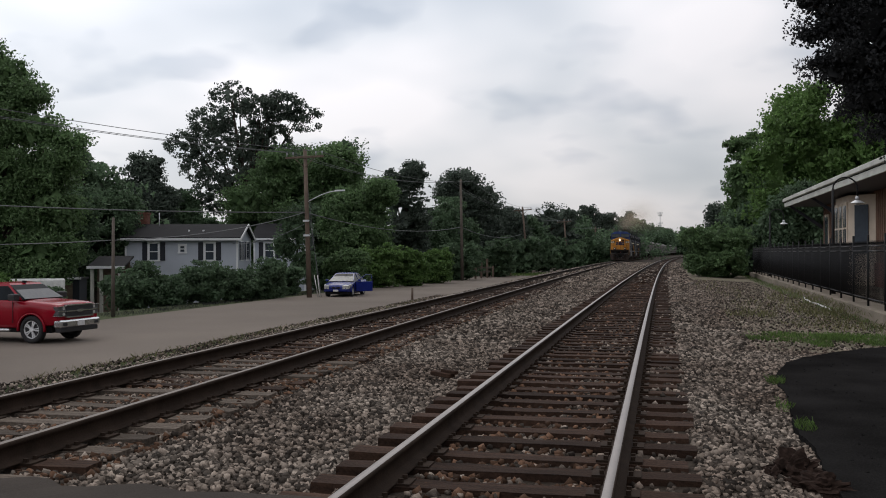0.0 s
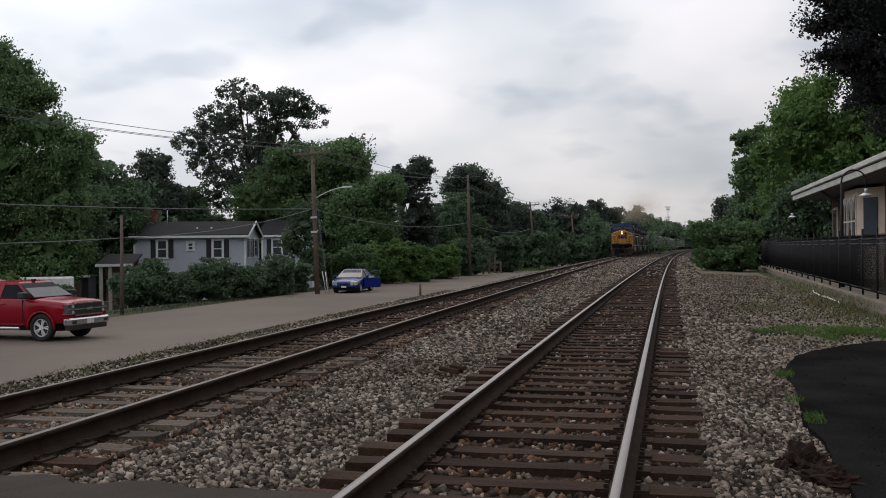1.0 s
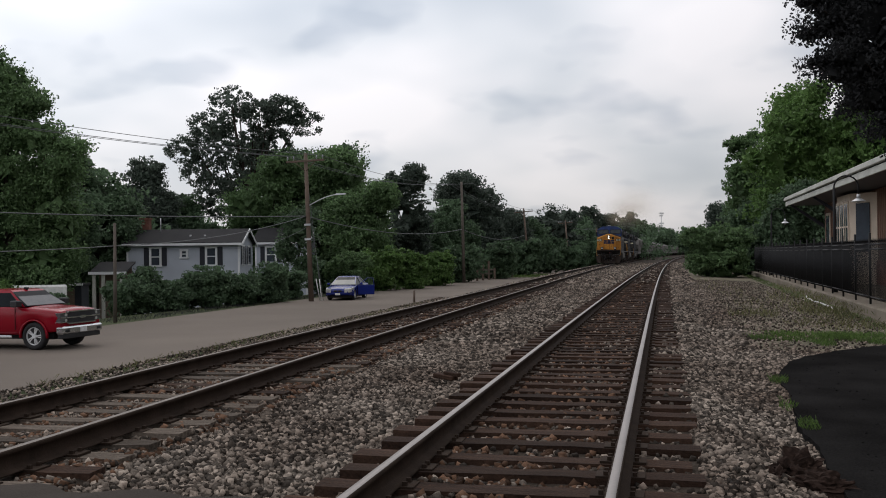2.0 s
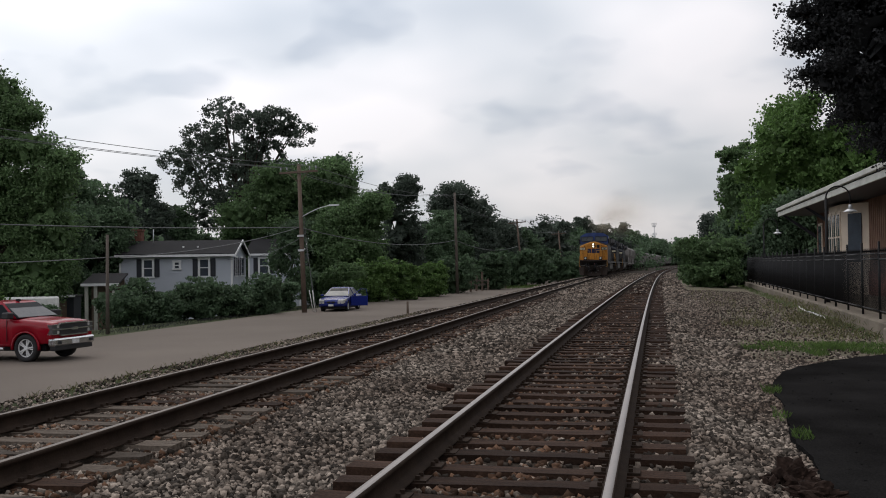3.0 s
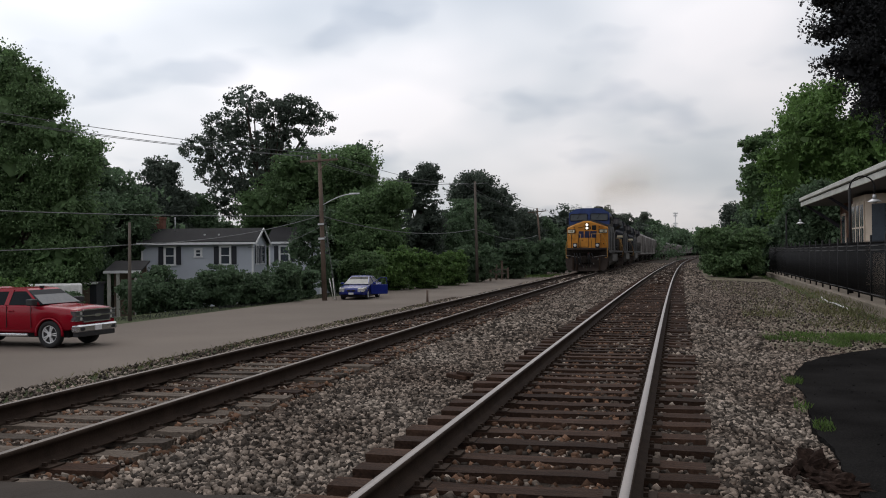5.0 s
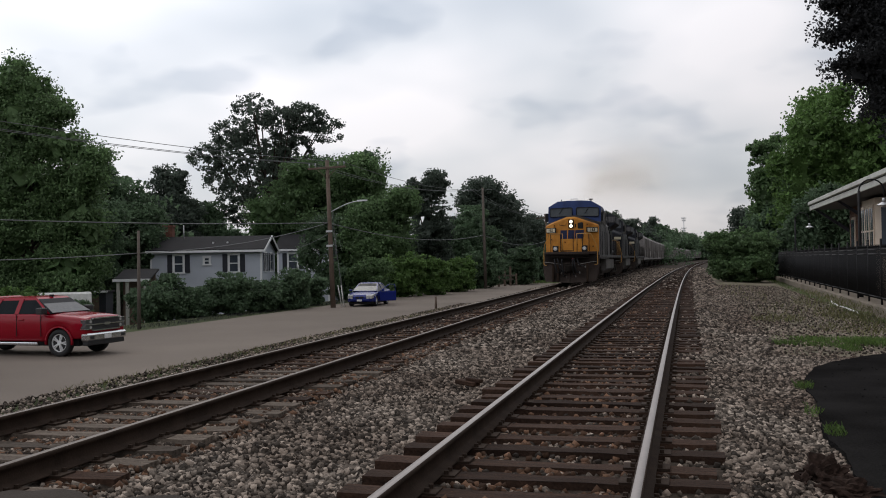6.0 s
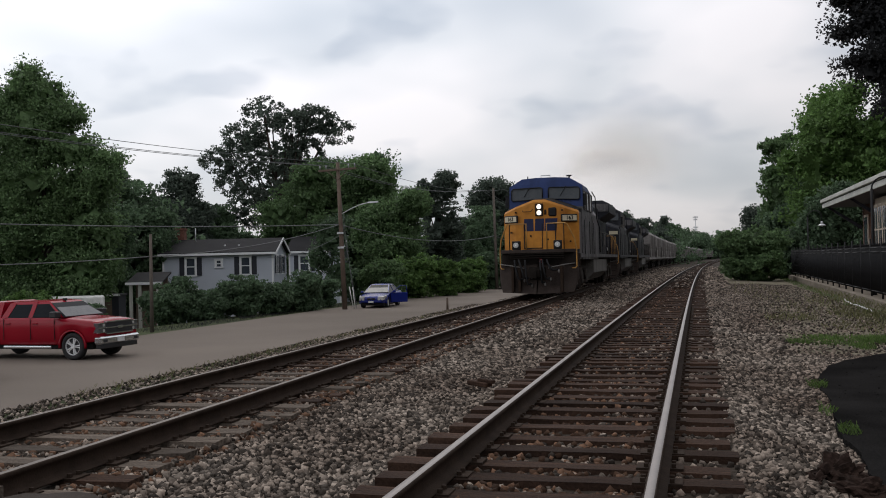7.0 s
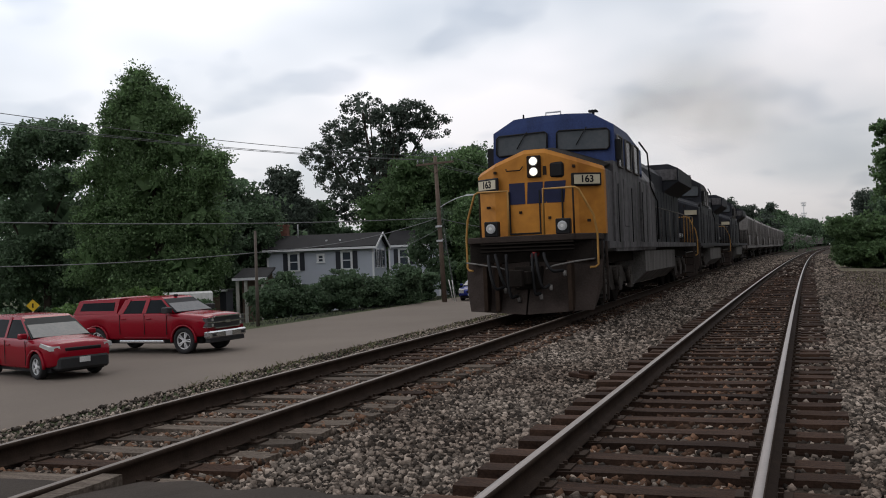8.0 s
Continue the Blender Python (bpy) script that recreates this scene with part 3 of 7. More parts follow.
def clumps(lobes, n_clump, per, spread):
    """Leaf places: clumps filling ellipsoidal lobes (x, y, z, rx, ry, rz), denser towards the skin."""
    vol = np.array([l[3] * l[4] + l[4] * l[5] for l in lobes])
    pick = rng.choice(len(lobes), n_clump, p=vol / vol.sum())
    d = rng.normal(size=(n_clump, 3))
    d /= np.linalg.norm(d, axis=1)[:, None]
    rad = rng.uniform(0.62, 1.07, (n_clump, 1)) ** 0.7
    L = np.array(lobes)[pick]
    cc = L[:, :3] + d * rad * L[:, 3:6]
    sp = spread * rng.uniform(0.5, 1.3, (n_clump, 1, 1))
    pts = cc[:, None, :] + np.clip(rng.normal(size=(n_clump, per, 3)), -1.4, 1.4) * sp * np.array([1, 1, 0.6])
    return pts.reshape(-1, 3)


def core_leaves(lobes, size, per):
    """Big overlapping leaves that fill the shaded inside of each lobe."""
    L = np.repeat(np.array(lobes, float), per, axis=0)
    d = rng.normal(size=(len(L), 3))
    d *= (rng.random((len(L), 1)) ** 0.4 * 0.74) / np.linalg.norm(d, axis=1)[:, None]
    c = L[:, :3] + d * L[:, 3:6]
    s = (L[:, 3:6].mean(axis=1) * size * rng.uniform(0.6, 1.2, len(L)))[:, None, None]
    base = np.array([(-0.5, 0, 0), (-0.1, -0.42, 0.12), (0.55, 0, -0.04), (0.1, 0.38, 0.10)])
    v = np.einsum("nij,kj->nki", random_turns(len(L)), base) * s + c[:, None, :]
    return v.reshape(-1, 3), np.arange(len(L) * 4).reshape(-1, 4)


def crown_mesh(lobes, n_clump, per, spread, leaf, material, core):
    me = leaf_mesh("crown", clumps(lobes, n_clump, per, spread), leaf, material)
    if not core:
        return me
    v0 = np.empty(len(me.vertices) * 3, np.float32)
    me.vertices.foreach_get("co", v0)
    v0 = v0.reshape(-1, 3)
    v1, f1 = core_leaves(lobes, 0.55, core)
    f0 = np.arange(len(v0)).reshape(-1, 4)
    bpy.data.meshes.remove(me)
    return raw_mesh("crown", np.vstack([v0, v1]), np.vstack([f0, f1 + len(v0)]), material)


def tree(label, x, y, height, lobes, material, z=None, leaf=0.34, n_clump=260, per=34, spread=0.5, trunk_r=0.3, limbs=7, name="tree", category="tree", seed=0, group="trees", core=90):
    """lobes in metres round the foot of the trunk."""
    z = ground_z(x, y) if z is None else z
    t = thing(name, label, category, pose(x, y, z), group)
    r = random.Random(seed + int(x * 7 + y * 13))
    bm = bmesh.new()
    p, rad = Vector((0, 0, -0.1)), trunk_r
    steps = 5
    for k in range(steps):
        q = p + Vector((r.uniform(-0.12, 0.12) * height / 12, r.uniform(-0.12, 0.12) * height / 12, height * 0.62 / steps))
        tube(bm, p, q, rad, rad * 0.82, 8, False)
        p, rad = q, rad * 0.82
    for k in range(limbs):
        l = r.choice(lobes)
        a = Vector((0, 0, height * r.uniform(0.22, 0.6)))
        b = Vector((l[0] + r.uniform(-0.5, 0.5) * l[3], l[1] + r.uniform(-0.5, 0.5) * l[4], l[2] + r.uniform(-0.2, 0.6) * l[5]))
        m = a.lerp(b, 0.5) + Vector((0, 0, 0.25))
        tube(bm, a, m, trunk_r * 0.38, trunk_r * 0.24, 6, False)
        tube(bm, m, b, trunk_r * 0.24, trunk_r * 0.06, 6, False)
    part("trunk", bm, M_TRUNK, t)
    part("crown", crown_mesh(lobes, n_clump, per, spread, leaf, material, core), None, t)
    return t


def lobed(height, width, base, n, seed, squash=0.75):
    """A loose set of lobes for a crown that starts at base."""
    r = random.Random(seed)
    out = [(0, 0, base + (height - base) * 0.45, width * 0.36, width * 0.36, (height - base) * 0.42)]
    for k in range(n):
        a, u = r.uniform(0, math.tau), r.random()
        zz = base + (height - base) * (0.12 + 0.80 * u)
        reach = width * 0.5 * (1 - 0.75 * abs(u - 0.4) ** 1.3) * r.uniform(0.35, 0.8)
        s = width * r.uniform(0.13, 0.24)
        out.append((math.cos(a) * reach, math.sin(a) * reach, min(zz, height - s * squash), s, s, s * squash))
    return out


def place(az, rng_m):
    """Plan place from the bearing (degrees left of the track) and the range from the standpoint."""
    return EYE[0] - rng_m * math.sin(radians(az)), rng_m * math.cos(radians(az))


# bearing, range, height, crown width, leaf colour, lobes, label
WOODS = [
    (43.6, 70, 13.6, 9.0, M_LEAF_DEEP, 12, 1.5, "dark leafy tree behind the parking lot"),
    (36.0, 70, 8.5, 9.0, M_LEAF_DEEP, 10, 0.4, "low shadowed tree at the edge of the wood"),
    (33.0, 78, 11.0, 8.5, M_LEAF_DEEP, 10, 1.0, "dark rounded tree behind the houses"),
    (30.6, 92, 12.2, 8.0, M_LEAF_OAK, 10, 2.5, "spreading dark tree with drooping boughs"),
    (28.4, 96, 10.0, 8.0, M_LEAF_DEEP, 10, 1.0, "dense deep-green tree behind the houses"),
    (20.4, 97, 14.4, 14.0, M_LEAF_DEEP, 14, 0.6, "broad dark-green tree behind the utility pole"),
    (17.9, 84, 9.2, 8.0, M_LEAF_MAPLE, 12, 0.4, "full mid-green tree beside the road"),
    (23.4, 92, 13.0, 10.0, M_LEAF_MAPLE, 12, 1.0, "tall green tree behind the second house"),
]
WOODS += [
    (19.7, 92, 14.8, 11.0, M_LEAF_MAPLE, 16, 0.6, "broad mid-green tree behind the utility pole"),
    (22.4, 104, 17.5, 12.0, M_LEAF_DEEP, 14, 1.0, "tall dark-green tree beside the great oak"),
    (15.0, 112, 13.4, 7.4, M_LEAF_OAK, 16, 0.4, "narrow dark tree with a tufted top"),
    (12.6, 118, 10.2, 9.0, M_LEAF_DEEP, 10, 0.4, "low dark tree along the road"),
    (11.4, 128, 14.0, 10.5, M_LEAF_OAK, 12, 1.0, "dark rounded tree rising over the thicket"),
    (9.4, 138, 11.2, 10.0, M_LEAF_OAK, 10, 0.5, "dark tree in the row along the railway"),
    (7.9, 150, 8.5, 9.0, M_LEAF_DEEP, 10, 0.3, "dark tree in the row along the railway"),
    (6.4, 176, 13.2, 12.0, M_LEAF_OAK, 10, 0.5, "dark tree in the row along the railway"),
    (5.0, 205, 11.5, 12.0, M_LEAF_DEEP, 10, 0.3, "dark tree in the row along the railway"),
    (3.7, 240, 14.6, 11.0, M_LEAF_OAK, 10, 0.5, "dark round-headed tree far along the railway"),
    (2.3, 265, 14.2, 12.0, M_LEAF_OAK, 10, 0.5, "distant dark tree beside the curve"),
    (1.4, 330, 15.0, 14.0, M_LEAF_DEEP, 8, 0.3, "distant tree beside the curve"),
    (0.2, 420, 15.5, 20.0, M_LEAF_DEEP, 8, 0.3, "distant tree beside the curve"),
    (-0.8, 520, 13.5, 24.0, M_LEAF_DEEP, 8, 0.3, "distant tree beside the curve"),
]
for k, (az, d, h, w, m, n, base, label) in enumerate(WOODS):
    x, y = place(az, d)
    g = ground_z(x, y)
    far_leaf = 0.15 + d * 0.0013
    if d < 62:
        far_leaf = 0.17
    tree(label, x, y, h - g - 1.4, lobed(h - g - 1.4, w, base, n, k + 5), m, leaf=far_leaf, n_clump=1000 if d < 62 else 480 if d < 150 else 200, per=76 if d < 62 else 56 if d < 100 else 40, spread=w * 0.045, trunk_r=0.32, seed=k)

# tall maple whose boughs reach out over the lot
mx_, my_ = place(37.9, 58)
MAPLE = [(-0.7, 0, 12.1, 1.0, 1.1, 1.2), (0.5, 0.3, 11.2, 1.2, 1.2, 1.1), (-1.6, 0, 10.8, 1.2, 1.2, 1.1), (1.7, 0, 10.2, 1.1, 1.1, 0.8), (2.4, 0.2, 10.0, 0.6, 0.7, 0.5), (-2.3, 0.2, 9.2, 1.3, 1.3, 1.1), (0.2, 0, 9.2, 2.0, 1.8, 1.8),
         (2.4, 0, 8.2, 1.4, 1.3, 0.9), (3.7, 0.2, 7.6, 1.0, 1.0, 0.6), (4.7, 0.1, 7.4, 0.7, 0.7, 0.4), (4.2, -0.2, 6.5, 0.8, 0.8, 0.7), (2.8, 0.4, 5.8, 1.7, 1.5, 1.4), (-3.0, 0, 7.2, 1.7, 1.6, 1.4), (0, 0.2, 6.0, 2.8, 2.2, 2.2),
         (-3.4, 0.4, 4.6, 1.9, 1.8, 1.6), (3.3, 0.2, 3.6, 1.8, 1.6, 1.5), (0, 0, 3.0, 3.2, 2.2, 2.0), (-3.6, 0, 1.8, 2.2, 1.8, 1.7), (2.9, 0, 1.2, 2.0, 1.7, 1.5), (0, -0.4, 0.4, 2.8, 1.8, 1.4)]
MAPLE = [(a, b, c + 2.8, d, e, f) for a, b, c, d, e, f in MAPLE]
tree("tall broad maple with ragged mid-green crown", mx_, my_, 14.5, MAPLE, M_LEAF_MAPLE, leaf=0.17, n_clump=1250, per=66, spread=0.36, trunk_r=0.36, limbs=14, seed=1, core=120)

# the great oak with an open, lobed crown
ox, oy = place(24.6, 98)
OAK = [(-7.2, 0, 14.6, 2.0, 2.0, 1.4), (-4.6, 1, 17.0, 2.4, 2.0, 1.6), (-1.6, 0, 19.2, 2.2, 2.0, 1.7), (1.5, 0.5, 18.0, 2.2, 2.0, 1.6), (4.2, 0, 18.2, 2.2, 2, 1.5), (6.6, 0.6, 17.0, 1.8, 1.6, 1.2),
       (-5.8, 0.5, 12.2, 2.0, 2, 1.3), (-3.0, -0.6, 14.4, 2.0, 1.6, 1.5), (0.2, 0.2, 15.0, 1.8, 1.6, 1.7), (3.2, 0.3, 15.2, 2.0, 1.6, 1.4), (-0.5, 0, 11.6, 2.6, 2, 2.6), (-3.2, 0, 9.6, 2.6, 2, 2.0)]
OAK = [(a * 0.93, b, c + 0.6, d, e, f) for a, b, c, d, e, f in OAK]
tree("great dark oak with an open lobed crown", ox, oy, 17, OAK, M_LEAF_OAK, leaf=0.25, n_clump=1000, per=26, spread=0.27, trunk_r=0.5, limbs=26, seed=3, core=14)


def bush(label, x, y, w, d, h, material, seed, leaf=0.16, n_clump=110, per=34, z=None, name="bush", group="bushes"):
    r = random.Random(seed)
    lobes = [(0, 0, h * 0.42, w * 0.42, d * 0.42, h * 0.46), (0, 0, h * 0.2, w * 0.46, d * 0.44, h * 0.22)]
    for k in range(7):
        a = r.uniform(0, math.tau)
        s = r.uniform(0.16, 0.27) * w
        lobes.append((math.cos(a) * w * 0.32, math.sin(a) * d * 0.32, h * r.uniform(0.25, 0.80), s, s, s * 0.75))
    return tree(label, x, y, h, lobes, material, z=z, leaf=leaf, n_clump=n_clump, per=per, spread=0.17, trunk_r=0.05, limbs=5, name=name, category="bush", seed=seed, group=group)


HEDGE = [(31.0, 53.5, 3.1, 2.6, M_LEAF_DEEP),
         (29.1, 54.5, 2.3, 1.8, M_LEAF_DEEP),
         (27.2, 55.5, 2.6, 2.6, M_LEAF_DEEP),
         (25.2, 57.5, 2.3, 2.0, M_LEAF_DEEP),
         (23.5, 59.5, 2.7, 2.7, M_LEAF_DEEP),
         (22.3, 64, 2.2, 1.9, M_LEAF_DEEP),
         (38.2, 51, 4.4, 3.2, M_LEAF_LIGHT),
         (35.2, 42, 0.7, 1.5, M_LEAF_DEEP),
         (41.6, 50, 4.6, 3.1, M_LEAF_LIGHT),
         (44.0, 48, 4.0, 2.8, M_LEAF_DEEP),
         (18.6, 72, 3.6, 3.4, M_LEAF_MAPLE),
         (16.8, 76, 3.8, 3.6, M_LEAF_LIGHT)]
HEDGE += [(15.0, 79, 3.4, 3.7, M_LEAF_LIGHT),
          (13.4, 86, 3.6, 3.6, M_LEAF_LIGHT),
          (12.0, 96, 5.0, 4.4, M_LEAF_DEEP),
          (9.8, 108, 5.0, 4.6, M_LEAF_DEEP),
          (20.0, 74, 3.4, 2.8, M_LEAF_DEEP),
          (8.2, 122, 5.5, 5.2, M_LEAF_DEEP),
          (6.8, 136, 6, 5.6, M_LEAF_DEEP),
          (5.4, 152, 6.5, 5.8, M_LEAF_DEEP),
          (4.3, 172, 7, 6.0, M_LEAF_DEEP),
          (3.2, 196, 7, 6.0, M_LEAF_DEEP),
          (2.4, 225, 8, 6.2, M_LEAF_DEEP)]
for k, (az, d, w, h, m) in enumerate(HEDGE):
    x, y = place(az, d)
    label = {M_LEAF_LIGHT: "bright green vine-covered thicket beside the road", M_LEAF_MAPLE: "leafy green shrub beside the lot", M_LEAF_DEEP: "dense dark-green shrub at the lot's edge"}[m]
    bush(label, x, y, w, w * 0.9, h, m, k, leaf=0.11 + d * 0.0011, n_clump=210, per=38)

vx, vy = place(21.6, 70)
tree("thin vine-covered tree beside the utility pole", vx, vy, 7.2, [(0, 0, 4.6, 1.5, 1.2, 1.6), (-1.0, 0, 3.2, 1.0, 0.9, 1.0), (0.8, 0, 5.8, 0.9, 0.9, 0.8), (0.6, 0, 2.2, 1.3, 1.0, 1.2)], M_LEAF_DEEP, leaf=0.17, n_clump=130, per=30, spread=0.26, trunk_r=0.12, seed=8)
# right-hand side: clipped round shrub, trees behind the depot, near dark tree
bush("big rounded shrub beside the track", 4.95, 70, 4.7, 6.0, 4.3, M_LEAF_MAPLE, 41, leaf=0.17, n_clump=700, per=44, z=-0.34, group="")
bush("dark shrub along the fence", 7.6, 78, 4.5, 6.0, 4.0, M_LEAF_DEEP, 42, leaf=0.22, n_clump=260, per=36, z=-0.34)
RIGHT = [(10.5, 86, 8.5, 7.0, M_LEAF_DEEP, 10, 0.3, "dark leafy tree beside the platform"), (12.2, 81, 15.2, 10.0, M_LEAF_LIGHT, 18, 1.5, "feathery bright-green tree behind the depot"),
         (8.6, 89, 13.2, 5.2, M_LEAF_MAPLE, 12, 2.0, "slender tree with drooping compound leaves"), (17.5, 78, 17.0, 10.0, M_LEAF_LIGHT, 12, 2.0, "feathery bright-green tree behind the depot"),
         (12.0, 118, 9.5, 8.0, M_LEAF_DEEP, 10, 0.5, "dark tree past the depot"), (15.5, 100, 16.5, 9.0, M_LEAF_DEEP, 12, 1.0, "tall dark tree behind the depot"), (22.0, 84, 17.0, 10.0, M_LEAF_DEEP, 12, 1.0, "tall dark tree behind the depot"),
         (9.5, 140, 9.0, 7.0, M_LEAF_OAK, 8, 0.5, "distant tree past the depot"), (11.0, 72, 6.5, 6.5, M_LEAF_DEEP, 8, 0.2, "shadowed tree beside the platform")]
for k, (x, y, h, w, m, n, base, label) in enumerate(RIGHT):
    tree(label, x, y, h, lobed(h, w, base, n, k + 60), m, z=-0.34, leaf=0.28, n_clump=520, per=38, spread=w * 0.05, trunk_r=0.22, seed=k)
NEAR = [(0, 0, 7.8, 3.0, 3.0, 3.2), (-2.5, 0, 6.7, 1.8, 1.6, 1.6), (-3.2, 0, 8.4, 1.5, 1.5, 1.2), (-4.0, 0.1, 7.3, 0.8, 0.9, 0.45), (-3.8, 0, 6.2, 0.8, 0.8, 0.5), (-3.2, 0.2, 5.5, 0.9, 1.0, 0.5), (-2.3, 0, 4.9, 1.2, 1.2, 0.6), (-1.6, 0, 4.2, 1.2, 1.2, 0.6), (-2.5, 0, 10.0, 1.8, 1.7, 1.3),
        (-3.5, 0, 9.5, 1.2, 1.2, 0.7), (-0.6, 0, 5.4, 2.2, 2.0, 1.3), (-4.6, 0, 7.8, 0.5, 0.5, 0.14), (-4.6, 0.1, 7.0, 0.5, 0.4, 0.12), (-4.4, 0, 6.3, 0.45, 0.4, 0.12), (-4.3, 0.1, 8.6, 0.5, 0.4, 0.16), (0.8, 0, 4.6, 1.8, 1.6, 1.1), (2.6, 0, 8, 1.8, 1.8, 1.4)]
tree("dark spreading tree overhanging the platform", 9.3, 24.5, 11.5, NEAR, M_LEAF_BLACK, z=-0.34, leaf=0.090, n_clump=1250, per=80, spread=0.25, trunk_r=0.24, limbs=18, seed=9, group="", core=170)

# distant wooded skyline as one mass
far_lobes = []
r = random.Random(12)
for k in range(90):
    x = -420 + k * 9.0
    far_lobes.append((x, 640 + r.uniform(-30, 60), 6 + r.uniform(-3, 3), 11, 9, r.uniform(7, 11)))
woods = new("distant_woods", leaf_mesh("distant_woods", clumps(far_lobes, 1700, 16, 2.2), 2.6, M_LEAF_DEEP))
tagged(woods, "distant dark line of woods", "woods", kind="stuff")
far_lobes = []
for k in range(72):
    az = 52 - k * 0.72
    d = (105 if az < 32 else 84) + max(0, 30 - az) * 4.0
    x, y = place(az, d)
    far_lobes.append((x, y, 1.5 + r.uniform(-1, 1), 6 + d * 0.01, 5, 5.5 if az < 32 else 7.0))
under = new("undergrowth", leaf_mesh("undergrowth", clumps(far_lobes, 2400, 26, 0.9), 0.55, M_LEAF_DEEP))
tagged(under, "dark tangled undergrowth beneath the trees", "undergrowth", kind="stuff")


# ---- the train ----
def wheelset_mesh(r):
    bm = bmesh.new()
    for s in (-1, 1):
        tube(bm, (s * 0.69, 0, 0), (s * 0.82, 0, 0), r, r * 0.985, 22)
        tube(bm, (s * 0.66, 0, 0), (s * 0.69, 0, 0), r + 0.03, r + 0.03, 22)
        tube(bm, (s * 0.82, 0, 0), (s * 0.90, 0, 0), 0.16, 0.13, 10)
        for k in range(3):
            a = k * math.tau / 3
            box(bm, s * 0.821, s * 0.83, math.cos(a) * r * 0.5 - 0.05, math.cos(a) * r * 0.5 + 0.05, math.sin(a) * r * 0.5 - 0.05, math.sin(a) * r * 0.5 + 0.05)
    tube(bm, (-0.7, 0, 0), (0.7, 0, 0), 0.09, 0.09, 10)
    return finish(bm, "wheelset")


LOCO_WHEEL, CAR_WHEEL = wheelset_mesh(0.53), wheelset_mesh(0.46)
for me in (LOCO_WHEEL, CAR_WHEEL):
    me.materials.append(M_GRIME)
WHEELS = []


def loco_bogie(t, yc):
    """Three-axle bogie round yc."""
    for s in (-1, 1):
        bm = bmesh.new()
        prof = [(-2.5, 0.62), (-2.35, 0.86), (-1.2, 0.80), (-0.9, 1.02), (0.9, 1.02), (1.2, 0.80), (2.35, 0.86), (2.5, 0.62), (2.2, 0.48), (1.1, 0.58), (0.8, 0.42), (-0.8, 0.42), (-1.1, 0.58), (-2.2, 0.48)]
        loft(bm, [[(s * 1.02, yc + a, z) for a, z in prof], [(s * 1.20, yc + a, z) for a, z in prof]])
        for a in (-1.9, 0, 1.9):
            box(bm, min(s * 1.18, s * 1.30), max(s * 1.18, s * 1.30), yc + a - 0.22, yc + a + 0.22, 0.38, 0.72)
            for q in (-0.32, 0.32):
                tube(bm, (s * 1.16, yc + a + q, 0.62), (s * 1.16, yc + a + q, 0.98), 0.09, 0.09, 8)
            tube(bm, (s * 1.24, yc + a - 0.6, 0.95), (s * 1.24, yc + a - 0.3, 0.55), 0.07, 0.07, 8)
        part("side_frame", bm, M_BOGIE, t, "dust-caked cast bogie frame")
    for a in (-1.9, 0, 1.9):
        w = part("wheelset", LOCO_WHEEL, None, t)
        w.matrix_basis = pose(0, yc + a, 0.53)
        WHEELS.append((w, yc + a, 0.53))


def nose_top(x):
    return 3.80 - max(0, abs(x) - 0.2) * 0.345


